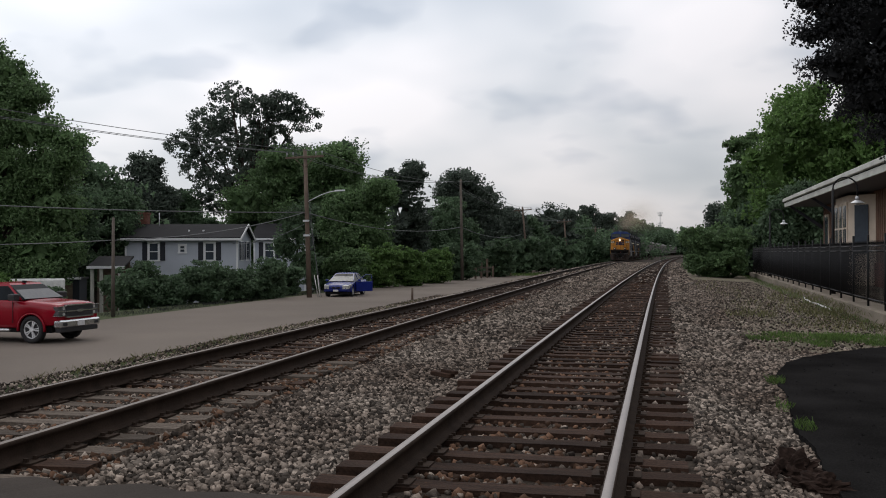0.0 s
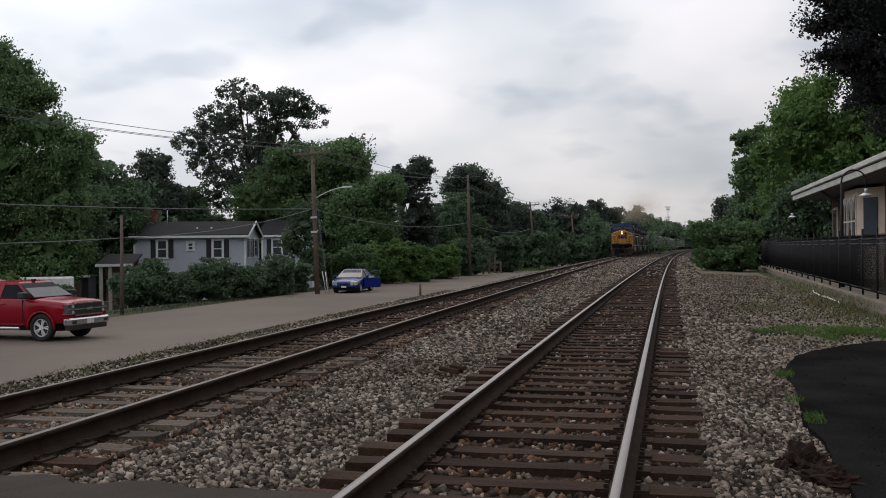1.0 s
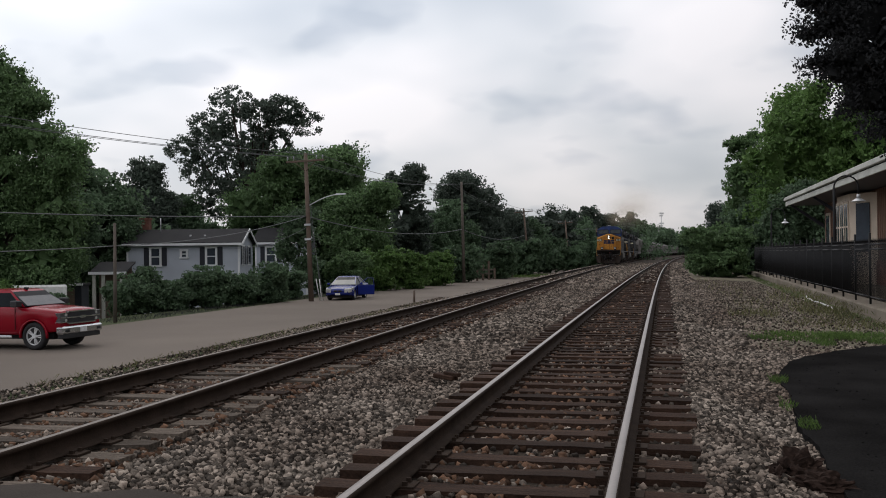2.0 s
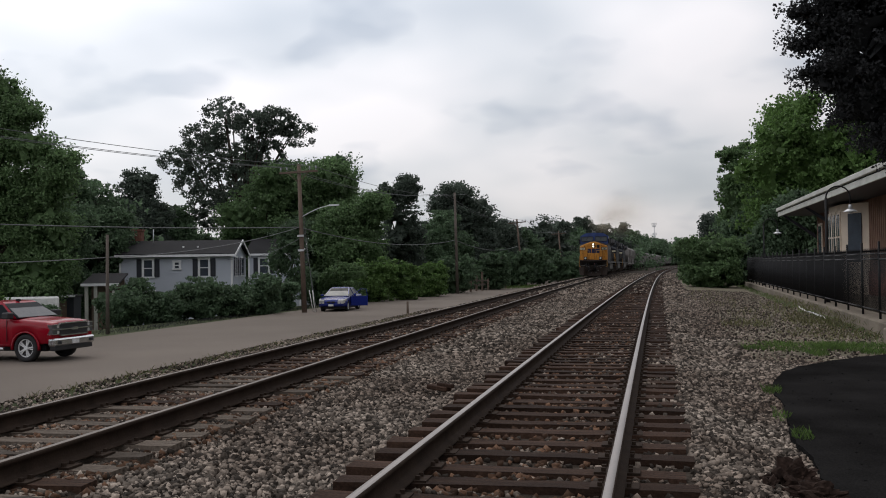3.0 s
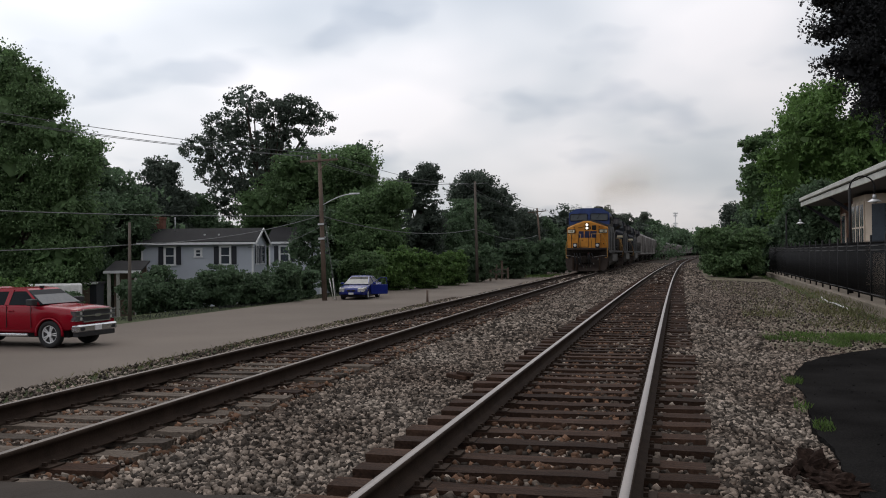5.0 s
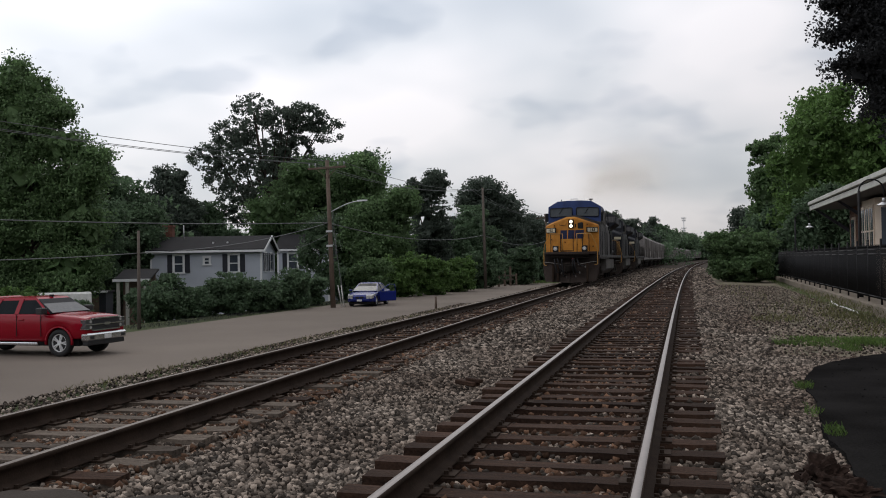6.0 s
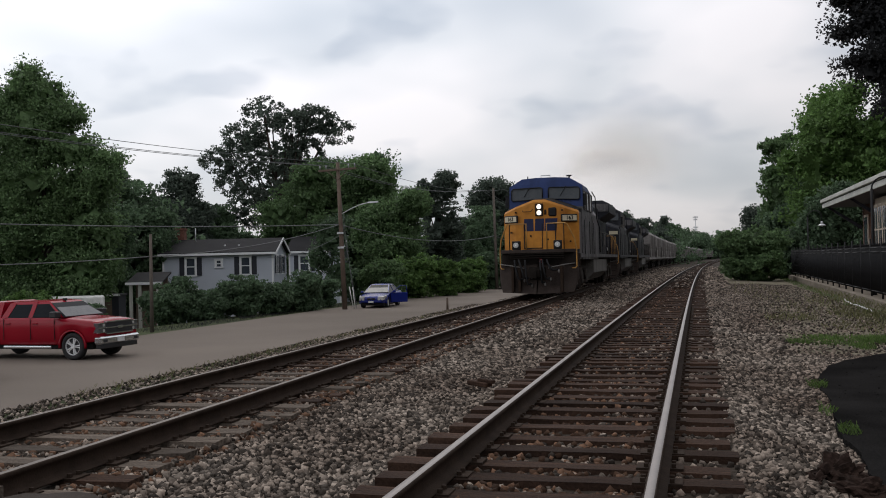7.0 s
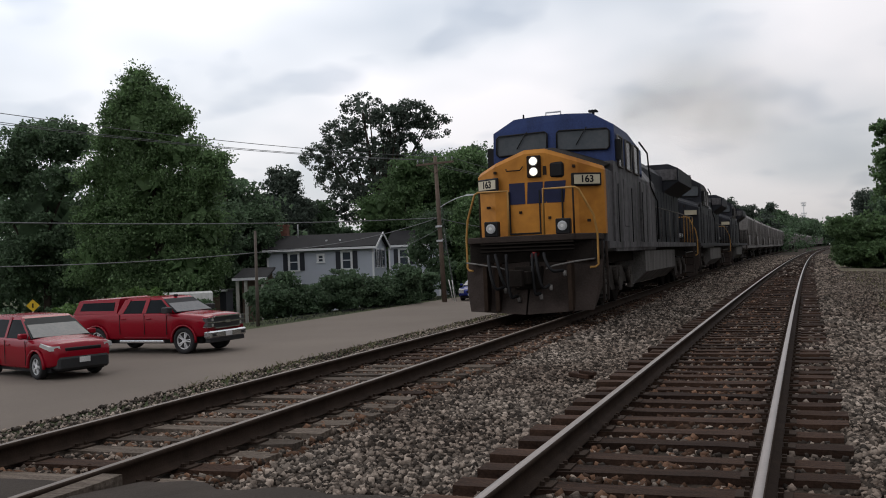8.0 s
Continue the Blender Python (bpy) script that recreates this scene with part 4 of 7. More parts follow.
def loco(label, nose_m, cab_m, side_m, hood_m, lit, detailed):
    t = thing("locomotive", label, "locomotive", group="train locomotives")
    body = M_GRIME
    # plow: a shallow V of two blades
    bm = bmesh.new()
    for s in (-1, 1):
        a = [(s * 0.02, -0.12, 0.08), (s * 1.40, 0.30, 0.14), (s * 1.54, 0.52, 0.60), (s * 1.56, 0.62, 1.22), (s * 0.02, 0.40, 1.22), (s * 0.02, 0.14, 0.60)]
        loft(bm, [a, [(x, y + 0.07, z) for x, y, z in a]])
    part("plow", bm, M_PLOW, t, "dusty dark steel snow plow", 0.0)
    bm = bmesh.new()
    box(bm, -1.42, 1.42, 0.42, 1.5, 1.20, 1.72)
    part("front_sill", bm, M_GRIME, t, bevel=0.02)
    bm = bmesh.new()
    loft(bm, [[(x, y, z) for x, y in ((-1.46, 1.5), (-1.46, 0.42), (-1.05, 0.10), (1.05, 0.10), (1.46, 0.42), (1.46, 1.5))] for z in (1.66, 1.80)])
    part("front_platform", bm, M_PLOW, t, "dusty brown front platform", 0.015)
    for k in range(3):
        bm = bmesh.new()
        loft(bm, [[(-1.05, 0.16, z), (1.05, 0.16, z), (1.05, 0.06, z + 0.02), (-1.05, 0.06, z + 0.02)] for z in (1.44 + k * 0.08, 1.47 + k * 0.08)])
        part("anticlimber_rib", bm, M_GRIME, t)
    for x in (-0.95, -0.68, 0.95):
        boxpart("plow_brace", M_RUST, t, (x - 0.05, x + 0.05, 0.0, 0.30, 0.15, 1.22), bevel=0.01)
    for s in (-1, 1):
        bm = bmesh.new()
        pipe(bm, [(s * 1.46, 0.30, 1.24), (s * 1.10, 0.02, 1.20), (s * 0.62, -0.04, 1.12), (s * 0.45, -0.04, 1.06)], 0.02, 6)
        part("uncoupling_lever", bm, M_TANK, t, "pale bent uncoupling lever")
    bm = bmesh.new()
    box(bm, -0.15, 0.15, -0.45, 0.4, 0.74, 1.02)
    box(bm, -0.22, 0.06, -0.62, -0.40, 0.70, 1.06)
    box(bm, -0.30, 0.30, 0.10, 0.36, 0.62, 1.12)
    part("coupler", bm, M_GRIME, t, bevel=0.015)
    for x0, x1, drop, lift in ((-0.70, -0.22, 0.62, 0.10), (-0.86, -0.50, 0.74, 0.02), (0.22, 0.52, 0.70, 0.06), (0.40, 0.84, 0.40, 0.0), (-0.45, -0.20, 0.95, 0.0), (0.14, 0.30, 0.90, 0.0)):
        bm = bmesh.new()
        pts = [(x0 + (x1 - x0) * (k / 12) ** 1.4, 0.02 - 0.16 * math.sin(k / 12 * math.pi), 1.40 + lift * math.sin(k / 6 * math.pi) - drop * (k / 12) ** 0.8 * (1.25 - 0.25 * math.cos(k / 12 * math.tau))) for k in range(13)]
        pipe(bm, pts, 0.036, 7)
        part("air_hose", bm, M_BLACK, t)
        tubepart("hose_coupling", M_TANK, t, pts[-1], (pts[-1][0] + 0.02, pts[-1][1] - 0.03, pts[-1][2] - 0.11), 0.045, 0.035, 8)
    # nose
    plan = [(-1.5, 1.74), (-1.5, 1.50), (-0.98, 1.12), (-0.25, 1.04), (0.25, 1.04), (0.98, 1.12), (1.5, 1.50), (1.5, 1.74)]
    bm = bmesh.new()
    loft(bm, [[(x, y, 1.80) for x, y in plan], [(x, y, nose_top(x) - 0.10) for x, y in plan], [(x * 0.97, y + 0.07, nose_top(x)) for x, y in plan]])
    part("nose", bm, nose_m, t, "scuffed flat-fronted nose")
    bm = bmesh.new()
    loft(bm, [[(x * 0.96, y + 0.12, nose_top(x) - 0.02) for x, y in plan], [(x * 0.98, y + 0.85, nose_top(x) + 0.10) for x, y in plan], [(x * 0.98, 3.1 + 0.02 * y, nose_top(x) + 0.17) for x, y in plan]])
    part("nose_top", bm, M_GRIME if detailed else hood_m, t, "brown grimy anti-glare top")
    boxpart("nose_side", side_m, t, (-1.49, 1.49, 1.74, 2.64, 1.40, 3.30), "grimy painted side of the nose", 0.02)
    # cab
    ring = lambda y, k: [(-1.53, y, 1.38), (1.53, y, 1.38), (1.53, y + k * 0.6, 3.55), (1.52, y + k * 0.8, 4.46), (0.98, y + k, 4.78), (0.4, y + k * 1.05, 4.82), (-0.4, y + k * 1.05, 4.82), (-0.98, y + k, 4.78), (-1.52, y + k * 0.8, 4.46), (-1.53, y + k * 0.6, 3.55)]
    bm = bmesh.new()
    loft(bm, [[(x, y, min(z, 3.56)) for x, y, z in ring(2.62, 0.0)][:3] + [(-1.53, 2.62, 3.55)], [(1.53 * sx, 6.7, z) for sx, z in ((-1, 1.38), (1, 1.38), (1, 3.56), (-1, 3.56))]])
    part("cab_side", bm, side_m, t, "grimy painted lower cab")
    bm = bmesh.new()
    up = lambda y, k: [p for p in ring(y, k)[2:]]
    loft(bm, [up(2.80, 0.22), up(5.0, 0.0), [(x * 0.98, y, z if z < 4.2 else z - 0.42 * (z - 4.0) / 0.84) for x, y, z in up(7.6, 0)], [(x * 0.96, y, z - 0.1 if z < 4.2 else z - 0.5 * (z - 4.0) / 0.84) for x, y, z in up(7.7, 0)]])
    part("cab_roof", bm, cab_m, t, "dark painted upper cab")
    for s in (-1, 1):
        bm = bmesh.new()
        q = [(s * 0.12, 2.95, 3.94), (s * 0.20, 2.945, 3.91), (s * 1.36, 2.93, 3.86), (s * 1.42, 2.935, 3.92), (s * 1.42, 2.965, 4.30), (s * 1.36, 2.975, 4.37), (s * 0.18, 2.985, 4.40), (s * 0.12, 2.98, 4.35)]
        loft(bm, [q, [(x, y + 0.05, z) for x, y, z in q]])
        w = part("windshield", bm, M_WINDSHIELD, t, "dull grey windshield reflecting the sky")
        w.location.y = -0.02
        bm = bmesh.new()
        loop = [Vector(p) + Vector((0, -0.05, 0)) for p in q]
        pipe(bm, loop + loop[:1], 0.022, 5)
        part("seal", bm, M_BLACK, w)
        bm = bmesh.new()
        pipe(bm, [(s * 0.75 + 0.12, 2.90, 4.44), (s * 0.75 - 0.02, 2.88, 4.22), (s * 0.75 - 0.14, 2.87, 4.02)], 0.014, 5)
        part("wiper", bm, M_BLACK, t)
        for y0, y1 in ((3.25, 3.95), (4.45, 5.35), (5.75, 6.65)):
            bm = bmesh.new()
            box(bm, min(s * 1.50, s * 1.545), max(s * 1.50, s * 1.545), y0, y1, 3.46, 4.22)
            sw = part("side_window", bm, M_CARGLASS, t, bevel=0.01)
            bm = bmesh.new()
            loop = [(s * 1.55, y0, 3.46), (s * 1.55, y1, 3.46), (s * 1.55, y1, 4.22), (s * 1.55, y0, 4.22)]
            pipe(bm, loop + loop[:1], 0.028, 5)
            part("frame", bm, M_TANK, sw)
        bm = bmesh.new()
        box(bm, min(s * 1.53, s * 1.72), max(s * 1.53, s * 1.66), 3.06, 3.12, 3.6, 4.1)
        part("mirror", bm, M_BLACK, t)
    # roof fittings
    bm = bmesh.new()
    pipe(bm, [(-0.22, 3.3, 4.80), (-0.22, 3.3, 4.93), (0.16, 3.3, 4.93), (0.16, 3.3, 4.80)], 0.022, 6)
    part("antenna_bracket", bm, M_ALU, t)
    bm = bmesh.new()
    tube(bm, (0.92, 3.6, 4.74), (0.92, 3.6, 4.90), 0.035, 0.035)
    for dx in (-0.07, 0.0, 0.07):
        tube(bm, (0.92 + dx, 3.5, 4.90), (0.92 + dx, 3.8, 4.92), 0.04, 0.025)
    part("horn", bm, M_BLACK, t)
    bm = bmesh.new()
    tube(bm, (-0.75, 3.1, 4.76), (-0.75, 3.1, 4.90), 0.03, 0.02)
    part("antenna", bm, M_BLACK, t)
    # hood and radiator
    bm = bmesh.new()
    prof = [(-0.95, 1.62), (0.95, 1.62), (0.95, 4.12), (0.72, 4.38), (-0.72, 4.38), (-0.95, 4.12)]
    loft(bm, [[(x, 5.1, z) for x, z in prof], [(x, 22.2, z) for x, z in prof]])
    part("hood", bm, hood_m, t, "sooty dark hood")
    for k in range(13):
        for s in (-1, 1):
            boxpart("hood_door", hood_m, t, (min(s * 0.94, s * 0.975), max(s * 0.94, s * 0.975), 10.2 + k * 0.85, 10.94 + k * 0.85, 1.85, 3.5 if k % 4 else 4.0), bevel=0.012)
    bm = bmesh.new()
    loft(bm, [[(-0.95, y, 3.55), (0.95, y, 3.55), (1.55, y, 3.95), (1.55, y, 4.45), (1.2, y, 4.62), (-1.2, y, 4.62), (-1.55, y, 4.45), (-1.55, y, 3.95)] for y in (16.9, 22.2)])
    part("radiator", bm, [M_DARKSIDE], t, "overhanging radiator wings")
    boxpart("radiator_end", M_GREYSIDE, t, (-1.5, 1.5, 16.84, 16.9, 4.0, 4.42))
    bm = bmesh.new()
    loft(bm, [[(x, y, z) for x, z in ((-1.50, 1.38), (1.50, 1.38), (1.50, 3.42), (1.18, 3.86), (-1.18, 3.86), (-1.50, 3.42))] for y in (6.72, 10.1)])
    part("equipment_cab", bm, side_m, t, "grimy full-width equipment cabinet", 0.02)
    for s in (-1, 1):
        for y0, y1, z0, z1 in ((2.9, 3.75, 1.55, 3.3), (4.0, 4.75, 2.0, 3.2), (6.95, 7.95, 1.6, 3.3), (8.1, 9.0, 1.6, 3.3), (9.1, 9.95, 1.6, 3.3)):
            boxpart("access_door", side_m, t, (min(s * 1.49, s * 1.545), max(s * 1.49, s * 1.545), y0, y1, z0, z1), bevel=0.012)
        for y0 in (2.8, 4.9, 6.8):
            tubepart("grab_iron", M_BLACK, t, (s * 1.60, y0, 1.6), (s * 1.60, y0, 3.0), 0.016, n=6)
    bm = bmesh.new()
    tube(bm, (0, 12.2, 4.36), (0, 12.2, 4.62), 0.42, 0.36, 14)
    part("exhaust_stack", bm, M_GRIME, t)
    # walkway, steps, tank
    bm = bmesh.new()
    box(bm, -1.55, 1.55, 1.6, 23.1, 1.46, 1.62)
    part("walkway", bm, side_m, t, "dusty side sill")
    boxpart("underframe", M_GRIME, t, (-1.1, 1.1, 0.6, 23.2, 1.10, 1.46))
    bm = bmesh.new()
    prof = [(-1.45, 0.75), (-1.1, 0.42), (1.1, 0.42), (1.45, 0.75), (1.45, 1.36), (-1.45, 1.36)]
    loft(bm, [[(x, 8.0, z) for x, z in prof], [(x, 15.6, z) for x, z in prof]])
    part("fuel_tank", bm, M_TANK, t, "dust-grey fuel tank")
    for s in (-1, 1):
        for y0 in (0.95, 22.3):
            bm = bmesh.new()
            for k in range(4):
                boxpart("step", M_GRIME, t, (min(s * 1.05, s * 1.5), max(s * 1.05, s * 1.5), y0, y0 + 0.5, 0.32 + k * 0.32, 0.36 + k * 0.32))
            for dy in (0.0, 0.52):
                boxpart("step_hanger", M_PLOW, t, (min(s * 1.48, s * 1.53), max(s * 1.48, s * 1.53), y0 + dy - 0.03, y0 + dy + 0.03, 0.28, 1.62))
        bm = bmesh.new()
        pipe(bm, [(s * 1.5, 10.2, 2.72), (s * 1.5, 22.4, 2.72), (s * 1.5, 22.9, 2.3)], 0.022, 6)
        part("handrail", bm, M_TANK, t)
        for k in range(11):
            y = 10.4 + k * 1.2
            tubepart("stanchion", M_HANDRAIL if detailed and k > 6 else M_TANK if k % 2 else M_BLACK, t, (s * 1.5, y, 1.6), (s * 1.5, y, 2.72), 0.018, n=6)
        # front rails
        bm = bmesh.new()
        pipe(bm, [(s * 0.40, 0.14, 1.80), (s * 0.40, 0.14, 2.80), (s * 1.10, 0.16, 2.80), (s * 1.18, 0.18, 2.76), (s * 1.44, 0.40, 2.20), (s * 1.50, 0.46, 1.80), (s * 1.50, 0.46, 1.12), (s * 1.44, 0.42, 1.06), (s * 1.34, 0.34, 1.06)], 0.026, 6)
        part("front_handrail", bm, M_HANDRAIL, t)
        bm = bmesh.new()
        pipe(bm, [(s * 1.06, 0.16, 2.80), (s * 1.06, 0.16, 1.80)], 0.024, 6)
        part("front_stanchion", bm, M_RUST, t)
        # cab corner grab rail
        bm = bmesh.new()
        pipe(bm, [(s * 1.58, 10.2, 1.7), (s * 1.58, 10.2, 2.9), (s * 1.56, 8.9, 3.3), (s * 1.54, 8.6, 4.25), (s * 1.54, 7.0, 4.42)], 0.026, 6)
        part("grab_rail", bm, M_BLACK, t)
        # ditch lights
        h = boxpart("ditch_light", M_BLACK, t, (s * 0.81 - 0.16, s * 0.81 + 0.16, 0.14, 0.34, 1.80, 2.14), bevel=0.02)
        for z0, z1, r, m in ((0.10, 0.15, 0.105, M_ALU), (0.085, 0.12, 0.08, M_LENS)):
            bm = bmesh.new()
            tube(bm, (s * 0.81, z0, 1.98), (s * 0.81, z1, 1.98), r, r, 16)
            part("bezel" if m is M_ALU else "lens", bm, m, h)
        tubepart("bulb", M_WHITE, h, (s * 0.81, 0.075, 1.98), (s * 0.81, 0.09, 1.98), 0.035, n=10)
        # number boards on the canted corners
        bo = new("number_board", None)
        bo.parent = t
        bo.matrix_basis = pose(s * 1.15, 1.20, 3.03, 0, 0, s * 34)
        tagged(bo, "lit cream number board")
        boxpart("frame", M_BLACK, bo, (-0.36, 0.36, -0.05, 0.02, -0.15, 0.15), bevel=0.02)
        boxpart("panel", M_BOARD, bo, (-0.31, 0.31, -0.062, -0.05, -0.105, 0.105))
        if lit:
            cu = bpy.data.curves.new("numeral", "FONT")
            cu.body, cu.size, cu.align_x, cu.align_y, cu.extrude = "163", 0.22, "CENTER", "CENTER", 0.003
            cu.offset = 0.006
            tmp = new("numeral", cu)
            bpy.context.view_layer.update()
            me = bpy.data.meshes.new_from_object(tmp.evaluated_get(bpy.context.evaluated_depsgraph_get()))
            bpy.data.objects.remove(tmp)
            me.materials.clear()
            me.materials.append(M_BLACK)
            o = part("numeral", me, None, bo)
            o.matrix_basis = pose(0, -0.066, 0, 90, 0, 0)
    # headlights in the nose
    hl = boxpart("headlight_box", M_RUST, t, (-0.16, 0.16, 0.96, 1.10, 3.13, 3.63), "brown headlight housing", 0.02)
    for z in (3.26, 3.50):
        bm = bmesh.new()
        tube(bm, (0.0, 0.94, z), (0.0, 0.97, z), 0.085, 0.085, 18)
        part("headlight", bm, M_HEAD if lit else M_LENS, hl, "lit warm headlight" if lit else "")
        bm = bmesh.new()
        tube(bm, (0.0, 0.945, z), (0.0, 0.97, z), 0.105, 0.105, 18)
        part("bezel", bm, M_ALU, hl)
    bm = bmesh.new()
    box(bm, 0.34, 0.68, 1.02, 1.12, 3.10, 3.46)
    part("nose_window", bm, M_BLACK, t, "dark rounded nose opening", 0.05)
    boxpart("placard", M_RUST, t, (0.20, 0.28, 1.03, 1.08, 3.18, 3.38))
    # nose door seams
    for x in (-0.62, 0.10, 0.62):
        boxpart("door_seam", M_BLACK, t, (x - 0.014, x + 0.014, 1.015, 1.08, 1.86, 2.84))
    bm = bmesh.new()
    box(bm, -0.64, 0.12, 1.02, 1.08, 1.84, 1.88)
    part("door_sill", bm, M_BLACK, t)
    for x, z in ((-0.36, 2.35), (0.9, 3.34), (-0.95, 3.30), (1.2, 2.1), (-1.15, 2.5), (0.32, 2.2)):
        boxpart("latch", M_RUST, t, (x - 0.03, x + 0.03, 1.0 + abs(x) * 0.05, 1.2, z - 0.03, z + 0.03))
    bm = bmesh.new()
    pipe(bm, [(-0.66, 1.0, 3.36), (-0.64, 0.96, 3.31), (-0.32, 0.96, 3.31), (-0.26, 1.0, 3.40)], 0.016, 5)
    part("grab_iron", bm, M_RUST, t)
    bm = bmesh.new()
    tube(bm, (0.16, 0.30, 1.40), (0.16, 0.02, 1.34), 0.08, 0.07)
    part("hose_valve", bm, M_RED_LENS, t)
    if detailed:
        # emblem: three plain slanted blue blocks
        for x0, x1, sl in ((-0.62, -0.24, 0.0), (-0.20, 0.16, 0.03), (0.18, 0.66, 0.05)):
            bm = bmesh.new()
            q = [(x0, 2.54), (x1, 2.54), (x1 + sl, 3.03), (x0 + sl, 3.03)]
            loft(bm, [[(x, 1.035 if abs(x) < 0.5 else 1.035 + (abs(x) - 0.25) * 0.09, z) for x, z in q], [(x, 1.12, z) for x, z in q]])
            part("emblem", bm, M_EMBLEM, t, "faded dark blue emblem block")
    boxpart("rear_coupler", M_GRIME, t, (-0.15, 0.15, 23.1, 23.8, 0.74, 1.02))
    loco_bogie(t, 4.4)
    loco_bogie(t, 18.9)
    return t


def hopper():
    t = thing("hopper_car", "grey ribbed covered hopper car with grimy sides", "freight car", group="hopper cars")
    sec = lambda y, lo: [(-1.35, y, lo), (1.35, y, lo), (1.52, y, max(lo, 1.45)), (1.52, y, 3.95), (1.25, y, 4.35), (0.7, y, 4.55), (-0.7, y, 4.55), (-1.25, y, 4.35), (-1.52, y, 3.95), (-1.52, y, max(lo, 1.45))]
    bm = bmesh.new()
    loft(bm, [sec(1.2, 2.9), sec(3.4, 1.35), sec(14.2, 1.35), sec(16.4, 2.9)])
    part("body", bm, M_HOPPER, t)
    for k in range(12):
        y = 2.2 + k * 1.2
        for s in (-1, 1):
            boxpart("rib", M_HOPPER, t, (min(s * 1.51, s * 1.59), max(s * 1.51, s * 1.59), y - 0.04, y + 0.04, 1.5 if 2 < k < 10 else 2.4, 3.98))
    for k in range(3):
        bm = bmesh.new()
        y = 5.4 + k * 3.4
        loft(bm, [[(-1.3, y - 1.4, 1.36), (1.3, y - 1.4, 1.36), (1.3, y + 1.4, 1.36), (-1.3, y + 1.4, 1.36)], [(-0.4, y - 0.35, 0.5), (0.4, y - 0.35, 0.5), (0.4, y + 0.35, 0.5), (-0.4, y + 0.35, 0.5)]])
        part("discharge_bay", bm, M_HOPPER, t)
    bm = bmesh.new()
    box(bm, -1.5, 1.5, 0.3, 17.3, 1.18, 1.42)
    part("sill", bm, M_HOPPER, t)
    bm = bmesh.new()
    box(bm, -0.35, 0.35, 1.3, 16.3, 4.62, 4.66)
    for k in range(8):
        box(bm, -0.3, 0.3, 2.0 + k * 1.9, 2.1 + k * 1.9, 4.52, 4.63)
    part("running_board", bm, M_ALU, t)
    for y in (0.35, 17.2):
        bm = bmesh.new()
        for s in (-1.45, -1.05, 1.05, 1.45):
            tube(bm, (s, y, 1.3), (s, y, 4.3), 0.025, n=5)
        for k in range(8):
            for s in (-1, 1):
                tube(bm, (s * 1.05, y, 1.5 + k * 0.38), (s * 1.45, y, 1.5 + k * 0.38), 0.018, n=5)
        tube(bm, (-1.45, y, 4.3), (1.45, y, 4.3), 0.025, n=5)
        part("end_ladder", bm, M_HOPPER, t)
    for yc in (2.3, 15.3):
        bm = bmesh.new()
        for s in (-1, 1):
            prof = [(-1.2, 0.45), (-0.5, 0.75), (0.5, 0.75), (1.2, 0.45), (1.0, 0.32), (0.4, 0.30), (-0.4, 0.30), (-1.0, 0.32)]
            loft(bm, [[(s * 0.98, yc + a, z) for a, z in prof], [(s * 1.12, yc + a, z) for a, z in prof]])
        box(bm, -1.0, 1.0, yc - 0.2, yc + 0.2, 0.5, 0.8)
        part("bogie", bm, M_GRIME, t)
        for a in (-0.88, 0.88):
            w = part("wheelset", CAR_WHEEL, None, t)
            w.matrix_basis = pose(0, yc + a, 0.46)
    boxpart("coupler", M_GRIME, t, (-0.13, 0.13, -0.3, 17.9, 0.74, 1.0))
    return t


LEAD = loco("leading locomotive with yellow nose and dark blue cab", M_YELLOW, M_BLUE, M_GREYSIDE, M_DARKSIDE, True, True)
LEAD_WHEELS = list(WHEELS)
SECOND = loco("trailing locomotive in grimy dark blue", M_DARKSIDE, M_DARKSIDE, M_SOOTY, M_DARKSIDE, False, False)
THIRD = copy_thing(SECOND, Matrix())
tagged(THIRD, "third locomotive in sooty dark blue")
CONSIST = [(LEAD, 0.0, 4.4, 18.9), (SECOND, 24.0, 4.4, 18.9), (THIRD, 48.0, 4.4, 18.9)]
first = hopper()
CONSIST.append((first, 72.2, 2.3, 15.3))
for k in range(1, 27):
    CONSIST.append((copy_thing(first, Matrix()), 72.2 + 17.9 * k, 2.3, 15.3))


